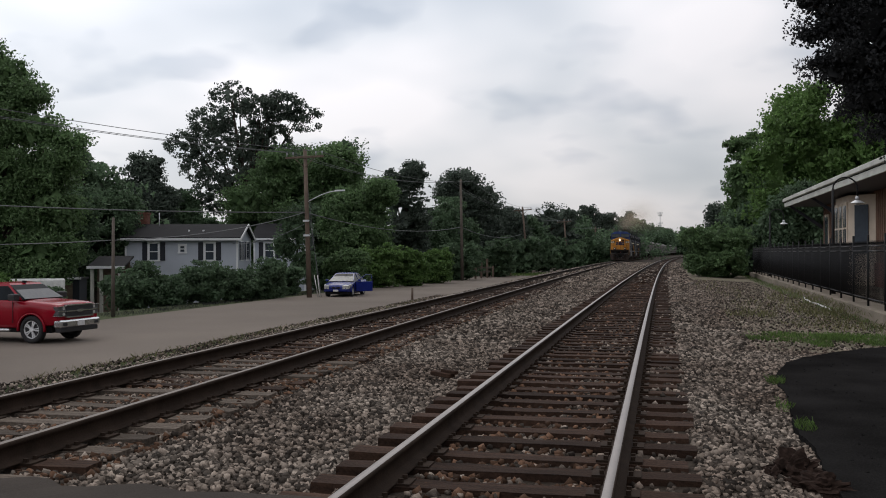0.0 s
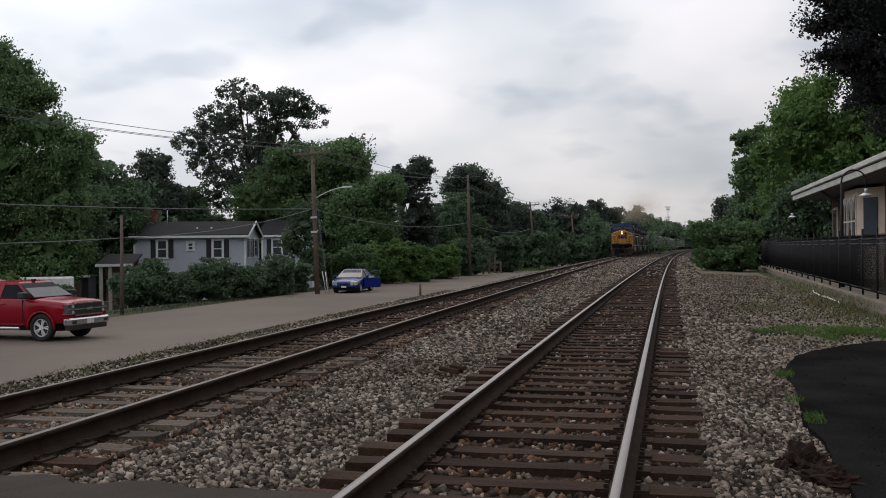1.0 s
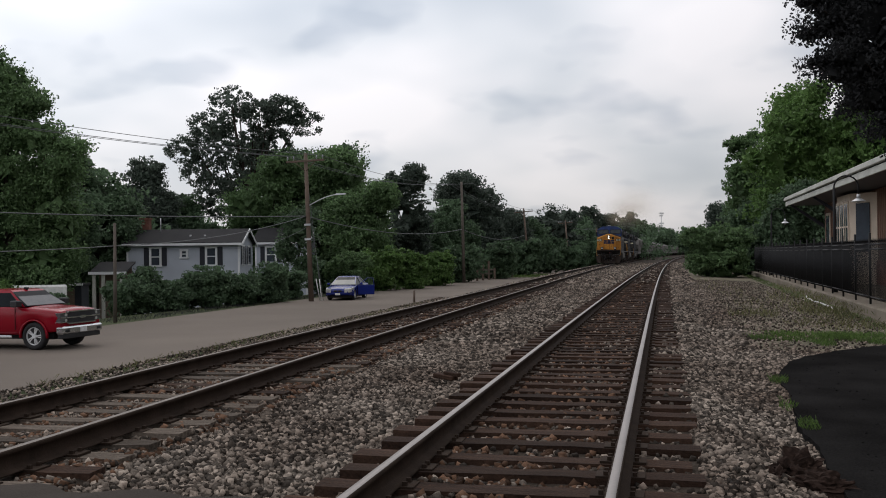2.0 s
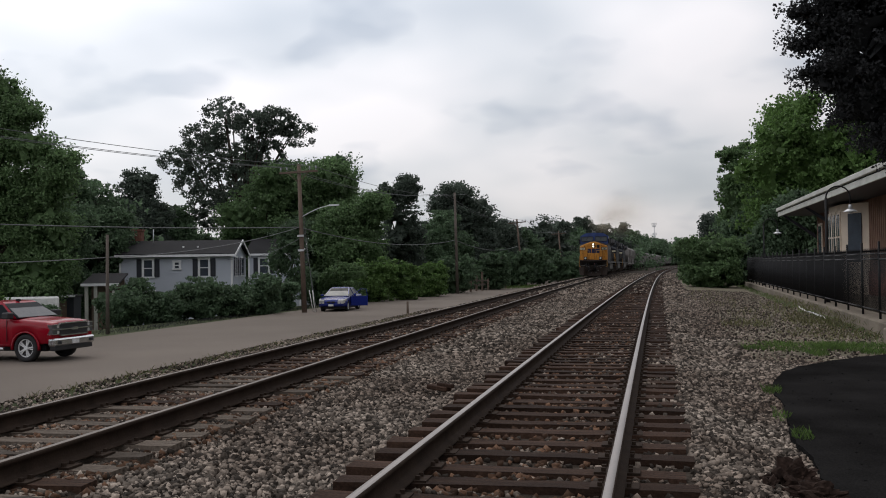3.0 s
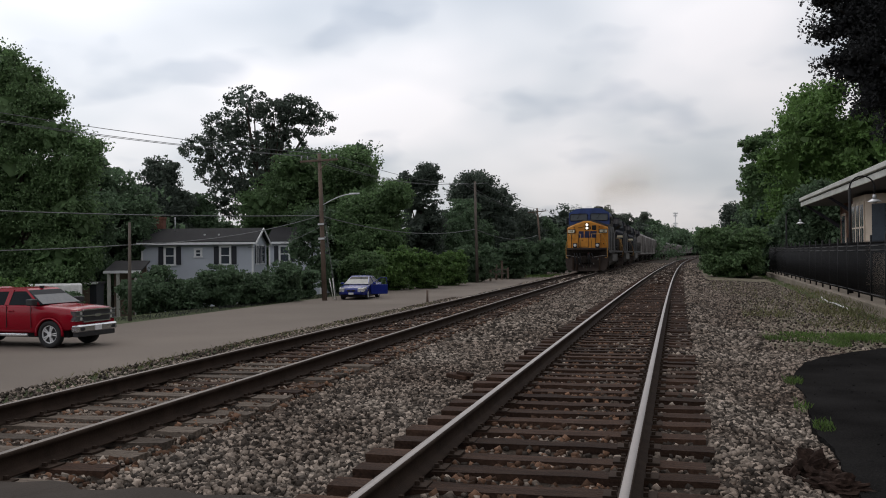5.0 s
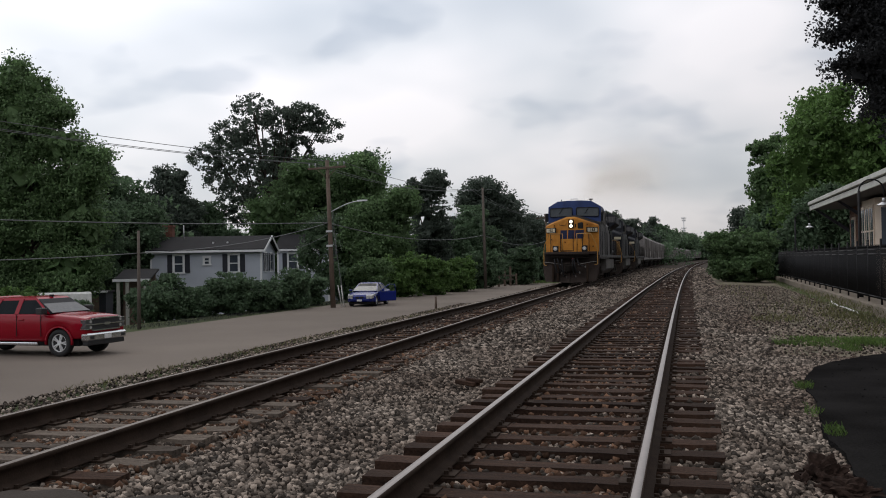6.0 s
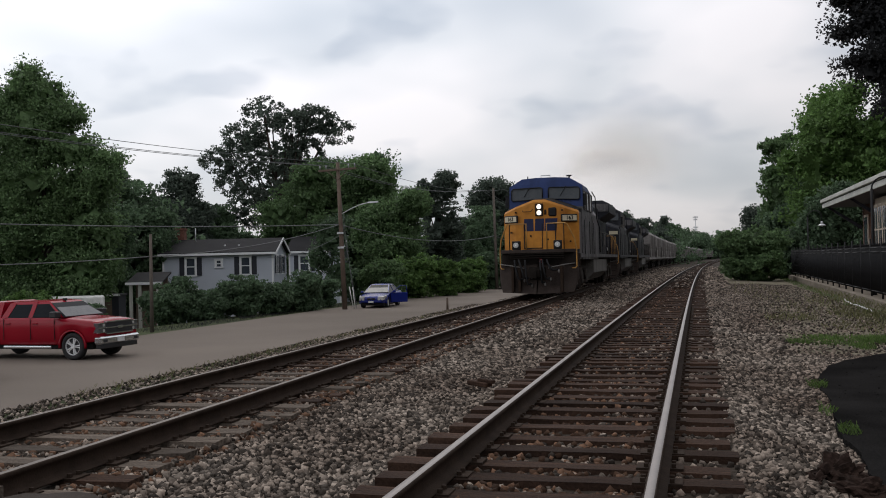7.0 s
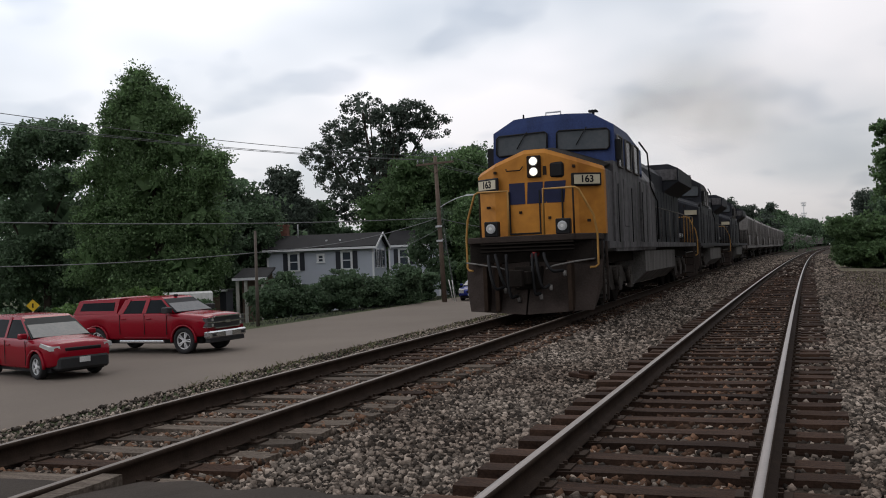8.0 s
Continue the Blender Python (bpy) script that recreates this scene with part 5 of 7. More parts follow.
def smoke_mat():
    m = bpy.data.materials.new("diesel_haze")
    m.use_nodes = True
    n, l = m.node_tree.nodes, m.node_tree.links
    n.remove(n["Principled BSDF"])
    d, tr, mx = n.new("ShaderNodeBsdfDiffuse"), n.new("ShaderNodeBsdfTransparent"), n.new("ShaderNodeMixShader")
    d.inputs[0].default_value = (0.72, 0.59, 0.44, 1)
    back, half = n.new("ShaderNodeBsdfTranslucent"), n.new("ShaderNodeMixShader")
    back.inputs[0].default_value = (0.72, 0.59, 0.44, 1)
    l.new(d.outputs[0], half.inputs[1])
    l.new(back.outputs[0], half.inputs[2])
    tc, no, gr, mu = n.new("ShaderNodeTexCoord"), n.new("ShaderNodeTexNoise"), n.new("ShaderNodeTexGradient"), n.new("ShaderNodeMath")
    gr.gradient_type = "QUADRATIC_SPHERE"
    no.inputs["Scale"].default_value = 1.6
    mu.operation = "MULTIPLY"
    k = n.new("ShaderNodeMath")
    k.operation = "MULTIPLY"
    k.inputs[1].default_value = 0.40
    l.new(tc.outputs["Object"], no.inputs["Vector"])
    l.new(tc.outputs["Object"], gr.inputs["Vector"])
    l.new(gr.outputs["Fac"], mu.inputs[0])
    l.new(no.outputs["Fac"], mu.inputs[1])
    l.new(mu.outputs[0], k.inputs[0])
    l.new(k.outputs[0], mx.inputs[0])
    l.new(tr.outputs[0], mx.inputs[1])
    l.new(half.outputs[0], mx.inputs[2])
    l.new(mx.outputs[0], n["Material Output"].inputs[0])
    return m


# thin haze in wavy sheets across the track, denser at their hearts
SMOKE = thing("exhaust_haze", "thin brown diesel haze above the locomotive", "smoke")
M_SMOKE = smoke_mat()
for k, (x, y, z, rx, rz) in enumerate(((0.4, 13.5, 6.2, 2.0, 1.6), (0.8, 18, 7.4, 3.4, 2.6), (1.4, 24, 8.2, 4.8, 3.8), (2.2, 31, 8.8, 5.8, 4.6), (3.0, 42, 9.4, 7.0, 5.0))):
    bm = bmesh.new()
    bmesh.ops.create_circle(bm, cap_ends=True, segments=48, radius=1.0)
    for v in bm.verts:
        v.co = Vector((v.co.x, 0.08 * math.sin(v.co.x * 3 + k), v.co.y))
    p = part("puff", bm, M_SMOKE, SMOKE)
    p.location, p.scale = (x, y, z), (rx, rx, rz)


# ---- utility poles and wires ----
def utility_pole(x, y, top, lean, arm, label, lamp=False, r=0.165):
    g = ground_z(x, y)
    t = thing("utility_pole", label, "utility pole", pose(x, y, g, 0, lean, 0), "utility poles")
    h = top - g
    tubepart("shaft", M_WOODPOLE if arm else M_GREYPOLE, t, (0, 0, -0.3), (0, 0, h), r, r * 0.68, 12)
    if arm:
        boxpart("crossarm", M_WOODPOLE, t, (-1.25, 1.25, -0.17, -0.06, h - 0.55, h - 0.42), bevel=0.01)
        for s in (-1, 1):
            tubepart("brace", M_WOODPOLE, t, (s * 0.7, -0.12, h - 0.5), (s * 0.05, -0.12, h - 1.1), 0.025, n=6)
        for a in (-1.15, -0.75, 0.75, 1.15):
            bm = bmesh.new()
            tube(bm, (a, -0.11, h - 0.42), (a, -0.11, h - 0.32), 0.02, n=6)
            tube(bm, (a, -0.11, h - 0.32), (a, -0.11, h - 0.16), 0.06, 0.035, 8)
            part("insulator", bm, M_CERAMIC, t)
    if lamp:
        z0 = 4.5 - g
        arm_t = part("lamp_arm", bmesh.new(), M_ALU, t)
        bm = bmesh.new()
        pts = [(2.1 * k / 8, -0.15 * k / 8, z0 + 0.62 * math.sin(k / 8 * math.pi / 2)) for k in range(9)]
        pipe(bm, pts, 0.03, 6)
        bm.to_mesh(arm_t.data)
        bm.free()
        bm = bmesh.new()
        loft(bm, [[(1.95 + 0.62 * u, -0.15 + w * 0.13 * (1 if u < 0.8 else 0.5), z0 + 0.62 + hh) for w, hh in ((-1, -0.03), (1, -0.03), (0.8, 0.06), (-0.8, 0.06))] for u in (0, 0.3, 0.85, 1.0)])
        part("lamp_head", bm, M_ALU, arm_t, "grey cobra-head street lamp")
        for z in (3.3, 2.4):
            boxpart("bracket", M_ALU, t, (-0.2, 0.2, -0.2, -0.12, z - g, z - g + 0.12))
    return t


POLES = [(-20.15, 55.6, 7.80, -1.7, True, "brown wooden utility pole with crossarm and street lamp", True),
         (-18.0, 92.0, 8.6, -0.8, False, "grey wooden utility pole in the thicket", False),
         (-16.4, 128.0, 7.6, -4.5, True, "leaning wooden utility pole with crossarm", False),
         (-14.6, 166.0, 7.2, -4.0, True, "leaning wooden utility pole far off", False),
         (-12.2, 204.0, 6.8, -1.0, True, "distant wooden utility pole", False),
         (-9.8, 232.0, 7.0, 0.5, True, "distant wooden utility pole", False),
         (-34.0, 14.0, 8.9, 0, True, "wooden utility pole beside the lot", False)]
for p in POLES:
    utility_pole(*p)
utility_pole(-22.4, 37.5, 2.95, 0.3, False, "short weathered wooden service pole", r=0.09)


def cable(p0, p1, sag, r, label):
    bm = bmesh.new()
    a, b = Vector(p0), Vector(p1)
    pts = [a.lerp(b, k / 20) - Vector((0, 0, sag * 4 * (k / 20) * (1 - k / 20))) for k in range(21)]
    pipe(bm, pts, r, 5)
    o = new("cable", finish(bm, "cable"))
    o.data.materials.append(M_WIRE)
    return tagged(o, label, "cable", "overhead cables")


for a, b in ((6, 0), (0, 1), (1, 2), (2, 3), (3, 4)):
    pa, pb = POLES[a], POLES[b]
    pa, pb = [(q[0] + math.sin(radians(q[3])) * (q[2] + 1.4), *q[1:]) for q in (pa, pb)]
    for off in (-1.15, -0.75, 1.15):
        cable((pa[0] + off, pa[1] - 0.1, pa[2] - 0.18), (pb[0] + off, pb[1] - 0.1, pb[2] - 0.18), 0.7, 0.016, "thin dark power line between poles")
    cable((pa[0], pa[1], 3.9), (pb[0], pb[1], 3.9), 0.75 if a != 6 else 0.45, 0.027, "thick sagging telephone cable between poles")
cable((-20.4, 55.6, 3.9), (-22.4, 37.5, 1.95), 0.35, 0.02, "service cable sagging to a short pole")
cable((-22.4, 37.5, 1.95), (-30.0, 18, 2.1), 0.35, 0.02, "service cable sagging to a short pole")
cable((-20.4, 55.6, 3.2), (-30.6, 66.9, 2.1), 0.4, 0.016, "service cable sagging to a house")
for dx in (0, 0.25):
    cable((-20.4, 55.6, 6.9 - dx * 6), (-19.55 + dx * 0.5, 55.8, LOT_Z + 0.05), 0.0, 0.012, "steel guy wire with pale guard")
guard = tubepart("guy_guard", M_WHITE, None, (-19.53, 55.8, LOT_Z), (-19.67, 55.77, LOT_Z + 1.4), 0.03)
tagged(guard, "pale plastic guard on a guy wire", "guy guard")
marker = tubepart("marker_post", M_WHITE, None, (-19.95, 56.6, LOT_Z), (-20.2, 56.6, LOT_Z + 1.4), 0.028)
tagged(marker, "leaning pale marker post beside the road", "post")

# cell mast
mast = thing("radio_mast", "slender grey radio mast with antenna tiers", "mast", pose(1.2, 500, -0.4))
tubepart("pole", M_ALU, mast, (0, 0, 0), (0, 0, 22.4), 0.30, 0.16, 8)
for z, w in ((21.8, 1.1), (20.6, 0.8), (16.6, 1.1), (15.4, 0.7)):
    bm = bmesh.new()
    tube(bm, (-w, 0, z), (w, 0, z), 0.14, n=6)
    for q in (-w, -w * 0.4, w * 0.4, w):
        box(bm, q - 0.11, q + 0.11, -0.1, 0.1, z - 0.45, z + 0.5)
    part("antenna_tier", bm, M_ALU, mast)


# ---- houses ----
def window(t, x, y, z, w, h, shutters=True, ny=-1):
    """Double-hung window in a wall that faces local -y at y."""
    f = part("window_frame", bmesh.new(), M_TRIM, t)
    bm = bmesh.new()
    for x0, x1, z0, z1 in ((x - w / 2 - 0.1, x - w / 2, z, z + h), (x + w / 2, x + w / 2 + 0.1, z, z + h), (x - w / 2 - 0.12, x + w / 2 + 0.12, z + h, z + h + 0.13), (x - w / 2 - 0.14, x + w / 2 + 0.14, z - 0.1, z)):
        box(bm, x0, x1, y - 0.07, y + 0.05, z0, z1)
    finish_into(bm, f)
    for k in range(2):
        z0 = z + k * h / 2
        p = boxpart("pane", M_PANE, f, (x - w / 2, x + w / 2, y - 0.01, y + 0.02, z0 + 0.03, z0 + h / 2 - 0.03))
        bm = bmesh.new()
        box(bm, x - w / 2, x + w / 2, y - 0.05, y - 0.012, z0 + h / 2 - 0.05, z0 + h / 2 + 0.02)
        for s in (-1, 1):
            box(bm, x + s * (w / 2 - 0.03) - 0.03, x + s * (w / 2 - 0.03) + 0.03, y - 0.03, y - 0.012, z0 + 0.03, z0 + h / 2 - 0.03)
        tagged(part("sash", bm, M_TRIM, f))
    if shutters:
        for s in (-1, 1):
            xs = x + s * (w / 2 + 0.31)
            boxpart("shutter", M_SHUTTER, t, (xs - 0.19, xs + 0.19, y - 0.05, y, z - 0.04, z + h + 0.04), bevel=0.01)


def finish_into(bm, ob):
    bmesh.ops.recalc_face_normals(bm, faces=bm.faces)
    bm.to_mesh(ob.data)
    bm.free()


def lap_wall(t, pts_of, z0, z1, material, n=None):
    """A wall clad in lapped boards; pts_of(d) gives both ends, d metres proud."""
    bm = bmesh.new()
    z = z0
    while z < z1 - 0.01:
        top = min(z1, z + 0.16)
        a, b = pts_of(0.0)
        c, d = pts_of(0.022)
        quadface(bm, [(*c, z), (*d, z), (*b, top), (*a, top)])
        quadface(bm, [(*a, z), (*b, z), (*d, z), (*c, z)])
        z = top
    return part("siding", bm, material, t)


def house(label, x, y, turn, L, D, eave, ridge, siding, wins, end_wins, chimney=True):
    """Gabled house, front along local +x from the origin, depth along +y."""
    g = ground_z(x, y) - 0.1
    t = thing("house", label, "house", pose(x, y, g, 0, 0, turn), "houses")
    e, rd = eave - g, ridge - g
    bm = bmesh.new()
    prof = [(0, 0), (D, 0), (D, e), (D / 2, rd - 0.08), (0, e)]
    loft(bm, [[(0.02, yy, zz) for yy, zz in prof], [(L - 0.02, yy, zz) for yy, zz in prof]])
    part("wall", bm, siding, t)
    lap_wall(t, lambda d: ((0, -d), (L, -d)), 0, e, siding)
    lap_wall(t, lambda d: ((L + d, 0), (L + d, D)), 0, e, siding)
    bm = bmesh.new()
    for s in (0, 1):
        y0, y1 = (-0.35, D / 2) if s == 0 else (D + 0.35, D / 2)
        z0 = e - 0.35 * (rd - e) / (D / 2)
        loft(bm, [[(-0.3, y0, z0), (-0.3, y1, rd), (-0.3, y1, rd + 0.12), (-0.3, y0, z0 + 0.12)], [(L + 0.3, y0, z0), (L + 0.3, y1, rd), (L + 0.3, y1, rd + 0.12), (L + 0.3, y0, z0 + 0.12)]])
    roof = part("roof", bm, M_SHINGLE, t, "dark shingle roof")
    boxpart("fascia", M_TRIM, t, (-0.32, L + 0.32, -0.40, -0.352, e - 0.22, e - 0.05))
    for s in (0, 1):
        bm = bmesh.new()
        y0 = -0.38 if s == 0 else D + 0.38
        loft(bm, [[(L + 0.31, y0, e - 0.28), (L + 0.31, D / 2, rd - 0.06), (L + 0.31, D / 2, rd + 0.14), (L + 0.31, y0, e - 0.06)], [(L + 0.36, y0, e - 0.28), (L + 0.36, D / 2, rd - 0.06), (L + 0.36, D / 2, rd + 0.14), (L + 0.36, y0, e - 0.06)]])
        part("barge_board", bm, M_TRIM, t)
    for xx in (0.0, L):
        boxpart("corner_board", M_TRIM, t, (xx - 0.07, xx + 0.07, -0.035, 0.06, 0, e))
    for wx, wz, w, h, sh in wins:
        window(t, wx, -0.03, wz - g, w, h, sh)
    for wy, wz in end_wins:
        f = boxpart("end_window", M_TRIM, t, (L + 0.0, L + 0.06, wy - 0.55, wy + 0.55, wz - g - 0.1, wz - g + 1.5), bevel=0.01)
        boxpart("pane", M_PANE, f, (L + 0.05, L + 0.075, wy - 0.42, wy + 0.42, wz - g, wz - g + 1.38))
        for s in (-1, 1):
            boxpart("shutter", M_SHUTTER, t, (L + 0.02, L + 0.06, wy + s * 0.8 - 0.2, wy + s * 0.8 + 0.2, wz - g, wz - g + 1.4))
    if chimney:
        bm = bmesh.new()
        box(bm, 0.05, 0.75, D * 0.5, D * 0.5 + 0.8, rd - 0.4, rd + 1.05)
        box(bm, -0.01, 0.81, D * 0.5 - 0.06, D * 0.5 + 0.86, rd + 0.9, rd + 1.05)
        part("chimney", bm, M_BRICK, t, "red brick chimney")
        tubepart("vent_pipe", M_ALU, t, (1.85, D * 0.4, rd - 0.4), (1.85, D * 0.4, rd + 1.0), 0.04)
        for k in range(2):
            boxpart("roof_vent", M_TRIM, t, (4.4 + k * 1.1, 4.52 + k * 1.1, 1.2, 1.35, e + 0.40, e + 0.62))
    return t


house("two-storey pale blue-grey clapboard house with dark shutters", -38.4, 64.84, 15.0, 8.37, 6.4, 2.55, 3.55, M_SIDING,
      [(2.1, 0.85, 0.72, 1.3, True), (6.3, 0.85, 0.72, 1.3, True), (4.25, 1.45, 0.42, 0.5, False), (2.1, -1.7, 0.9, 1.4, True), (6.2, -1.7, 0.9, 1.4, True)], [(1.9, 0.85), (4.4, 0.85)])
house("grey-white clapboard house half hidden by trees", -33.2, 76.6, 13.0, 4.4, 6.5, 2.7, 3.9, M_SIDING,
      [(1.3, 0.95, 0.8, 1.3, True), (3.0, 0.95, 0.8, 1.3, False), (2.8, -1.9, 1.0, 1.9, False)], [], False)
# porch beside the house
px, py = place(32.35, 66)
porch = thing("porch", "small white porch with square posts", "porch", pose(px, py, ground_z(px, py), 0, 0, 20), "")
pz = 0.52 - ground_z(px, py)
bm = bmesh.new()
loft(bm, [[(x, -1.0, pz - 0.1), (x, 2.2, pz + 0.55), (x, 2.2, pz + 0.67), (x, -1.0, pz + 0.02)] for x in (-1.0, 1.3)])
part("roof", bm, M_SHINGLE, porch, "dark shingle lean-to roof")
boxpart("fascia", M_TRIM, porch, (-1.04, 1.34, -1.06, -1.0, pz - 0.14, pz + 0.03))
# white posts in the duller fascia colour: their shade is painted in
for x in (-0.72, -0.15, 1.0):
    boxpart("post", M_FASCIA, porch, (x - 0.1, x + 0.1, -0.95, -0.75, 0, pz - 0.08), bevel=0.01)
# dark wood colour stands in for the shadow inside the open porch
boxpart("wall", M_WOODPOLE, porch, (-0.9, 1.2, 1.3, 1.5, 0, pz + 0.3), "back wall coloured dark for the porch's shade")
sx, sy = place(34.6, 63)
shed = thing("shed", "dark low garden shed with pale roof edge", "shed", pose(sx, sy, ground_z(sx, sy), 0, 0, 20), "")
sz = -0.15 - ground_z(sx, sy)
boxpart("wall", M_SHUTTER, shed, (-1.3, 1.1, -0.8, 1.0, 0, sz - 0.08))
boxpart("roof", M_SHINGLE, shed, (-1.4, 1.2, -0.9, 1.1, sz - 0.07, sz + 0.05))
boxpart("roof_edge", M_TRIM, shed, (-1.42, 1.22, -0.96, -0.905, sz - 0.06, sz + 0.06))
boxpart("door", M_WOODPOLE, shed, (-0.1, 0.7, -0.84, -0.803, 0.05, sz - 0.3))
# parked white trailer and van
trailer = thing("box_trailer", "white box trailer parked behind the lot", "trailer", pose(-31.0, 43.0, -1.9, 0, 0, 35))
boxpart("body", M_WHITE, trailer, (-1.0, 2.0, -1.0, 1.0, 0.45, 1.95), bevel=0.06)
for x in (-0.4, 0.5):
    tubepart("wheel", M_TYRE, trailer, (x, -1.02, 0.3), (x, -0.8, 0.3), 0.3, n=16)
tubepart("drawbar", M_BLACK, trailer, (2.0, 0, 0.5), (3.0, 0, 0.45), 0.05)
boxpart("jack", M_BLACK, trailer, (2.8, 2.9, -0.05, 0.05, 0.0, 0.5))
sign = thing("warning_sign", "yellow diamond warning sign on a post", "road sign", pose(-31.07, 32.93, -1.38, 0, 0, 44), "")
tubepart("post", M_ALU, sign, (0, 0, -1.0), (0, 0, 1.6), 0.025)
bm = bmesh.new()
loft(bm, [[(0.28 * math.cos(a), y, 1.35 + 0.28 * math.sin(a)) for a in (0, math.pi / 2, math.pi, 1.5 * math.pi)] for y in (-0.045, -0.03)])
panel = part("panel", bm, M_SIGNY, sign)
boxpart("symbol", M_BLACK, panel, (-0.03, 0.03, -0.052, -0.046, 1.25, 1.45))


# ---- cars ----
def car_wheel(t, x, y, r, side, rim_m=M_ALU, spokes=5):
    w = thing_part("wheel", t, pose(x, y, r))
    bm = bmesh.new()
    s = side
    n = 24
    prof = [(0.0, r * 0.66), (0.0, r * 0.94), (0.03, r), (0.19, r), (0.22, r * 0.94), (0.22, r * 0.66)]
    loft_ring = [[(pr * math.cos(k * math.tau / n), -s * d, pr * math.sin(k * math.tau / n)) for d, pr in prof] for k in range(n + 1)]
    loft(bm, loft_ring, False, True)
    part("tyre", bm, M_TYRE, w)
    bm = bmesh.new()
    tube(bm, (0, -s * 0.06, 0), (0, -s * 0.16, 0), r * 0.66, r * 0.66, 20)
    dark = part("barrel", bm, M_PLASTIC, w)
    bm = bmesh.new()
    for k in range(spokes):
        a = k * math.tau / spokes
        d, e = Vector((math.cos(a), 0, math.sin(a))), Vector((-math.sin(a), 0, math.cos(a)))
        for j in (-1, 1):
            p = [d * r * 0.1 + e * r * 0.05 * j, d * r * 0.64 + e * r * 0.14 * j, d * r * 0.64 + e * r * 0.05 * j, d * r * 0.1]
            loft(bm, [[q + Vector((0, -s * 0.02, 0)) for q in p], [q + Vector((0, -s * 0.06, 0)) for q in p]])
    tube(bm, (0, -s * 0.01, 0), (0, -s * 0.06, 0), r * 0.16, r * 0.18, 12)
    for k in range(24):
        a, b = k * math.tau / 24, (k + 1) * math.tau / 24
        loft(bm, [[(q * math.cos(c), -s * dd, q * math.sin(c)) for q, dd in ((r * 0.6, 0.02), (r * 0.67, 0.02), (r * 0.67, 0.07), (r * 0.6, 0.07))] for c in (a, b)])
    part("rim", bm, rim_m, w)


def thing_part(name, parent, m):
    o = new(name)
    o.parent = parent
    o.matrix_basis = m
    return o


def body_loft(bm, stations, wheels=(), step=0.06):
    """stations: (x, z_low, z_belt, half width low, half width belt, crown); wheels: (x, z, radius) of the arches cut from the sides."""
    st = np.array(stations)
    xs = list(np.arange(st[0, 0], st[-1, 0], step)) + [st[-1, 0]] + [xc + q * r for xc, zc, r in wheels for q in (-1.001, -0.98, -0.92, 0.92, 0.98, 1.001)]
    rings = []
    for x in sorted(xs):
        z0, z1, w0, w1, cr = (float(np.interp(x, st[:, 0], st[:, c])) for c in range(1, 6))
        b = z0
        for xc, zc, r in wheels:
            if abs(x - xc) < r:
                b = max(b, zc + math.sqrt(r * r - (x - xc) ** 2))
        h = z1 - b
        half = [(w0 * 0.95, b), (w0 * 0.99, b + 0.06 * h), (w0 + (w1 - w0) * 0.6, b + 0.42 * h), (w1, b + 0.70 * h), (w1 * 0.975, z1 - 0.10 * (z1 - z0)), (w1 * 0.95, z1 - 0.03), (w1 * 0.89, z1), (w1 * 0.55, z1 + cr * 0.75)]
        rings.append([(x, -w, z) for w, z in half] + [(x, 0, z1 + cr)] + [(x, w, z) for w, z in half[::-1]])
    loft(bm, rings, True, True)


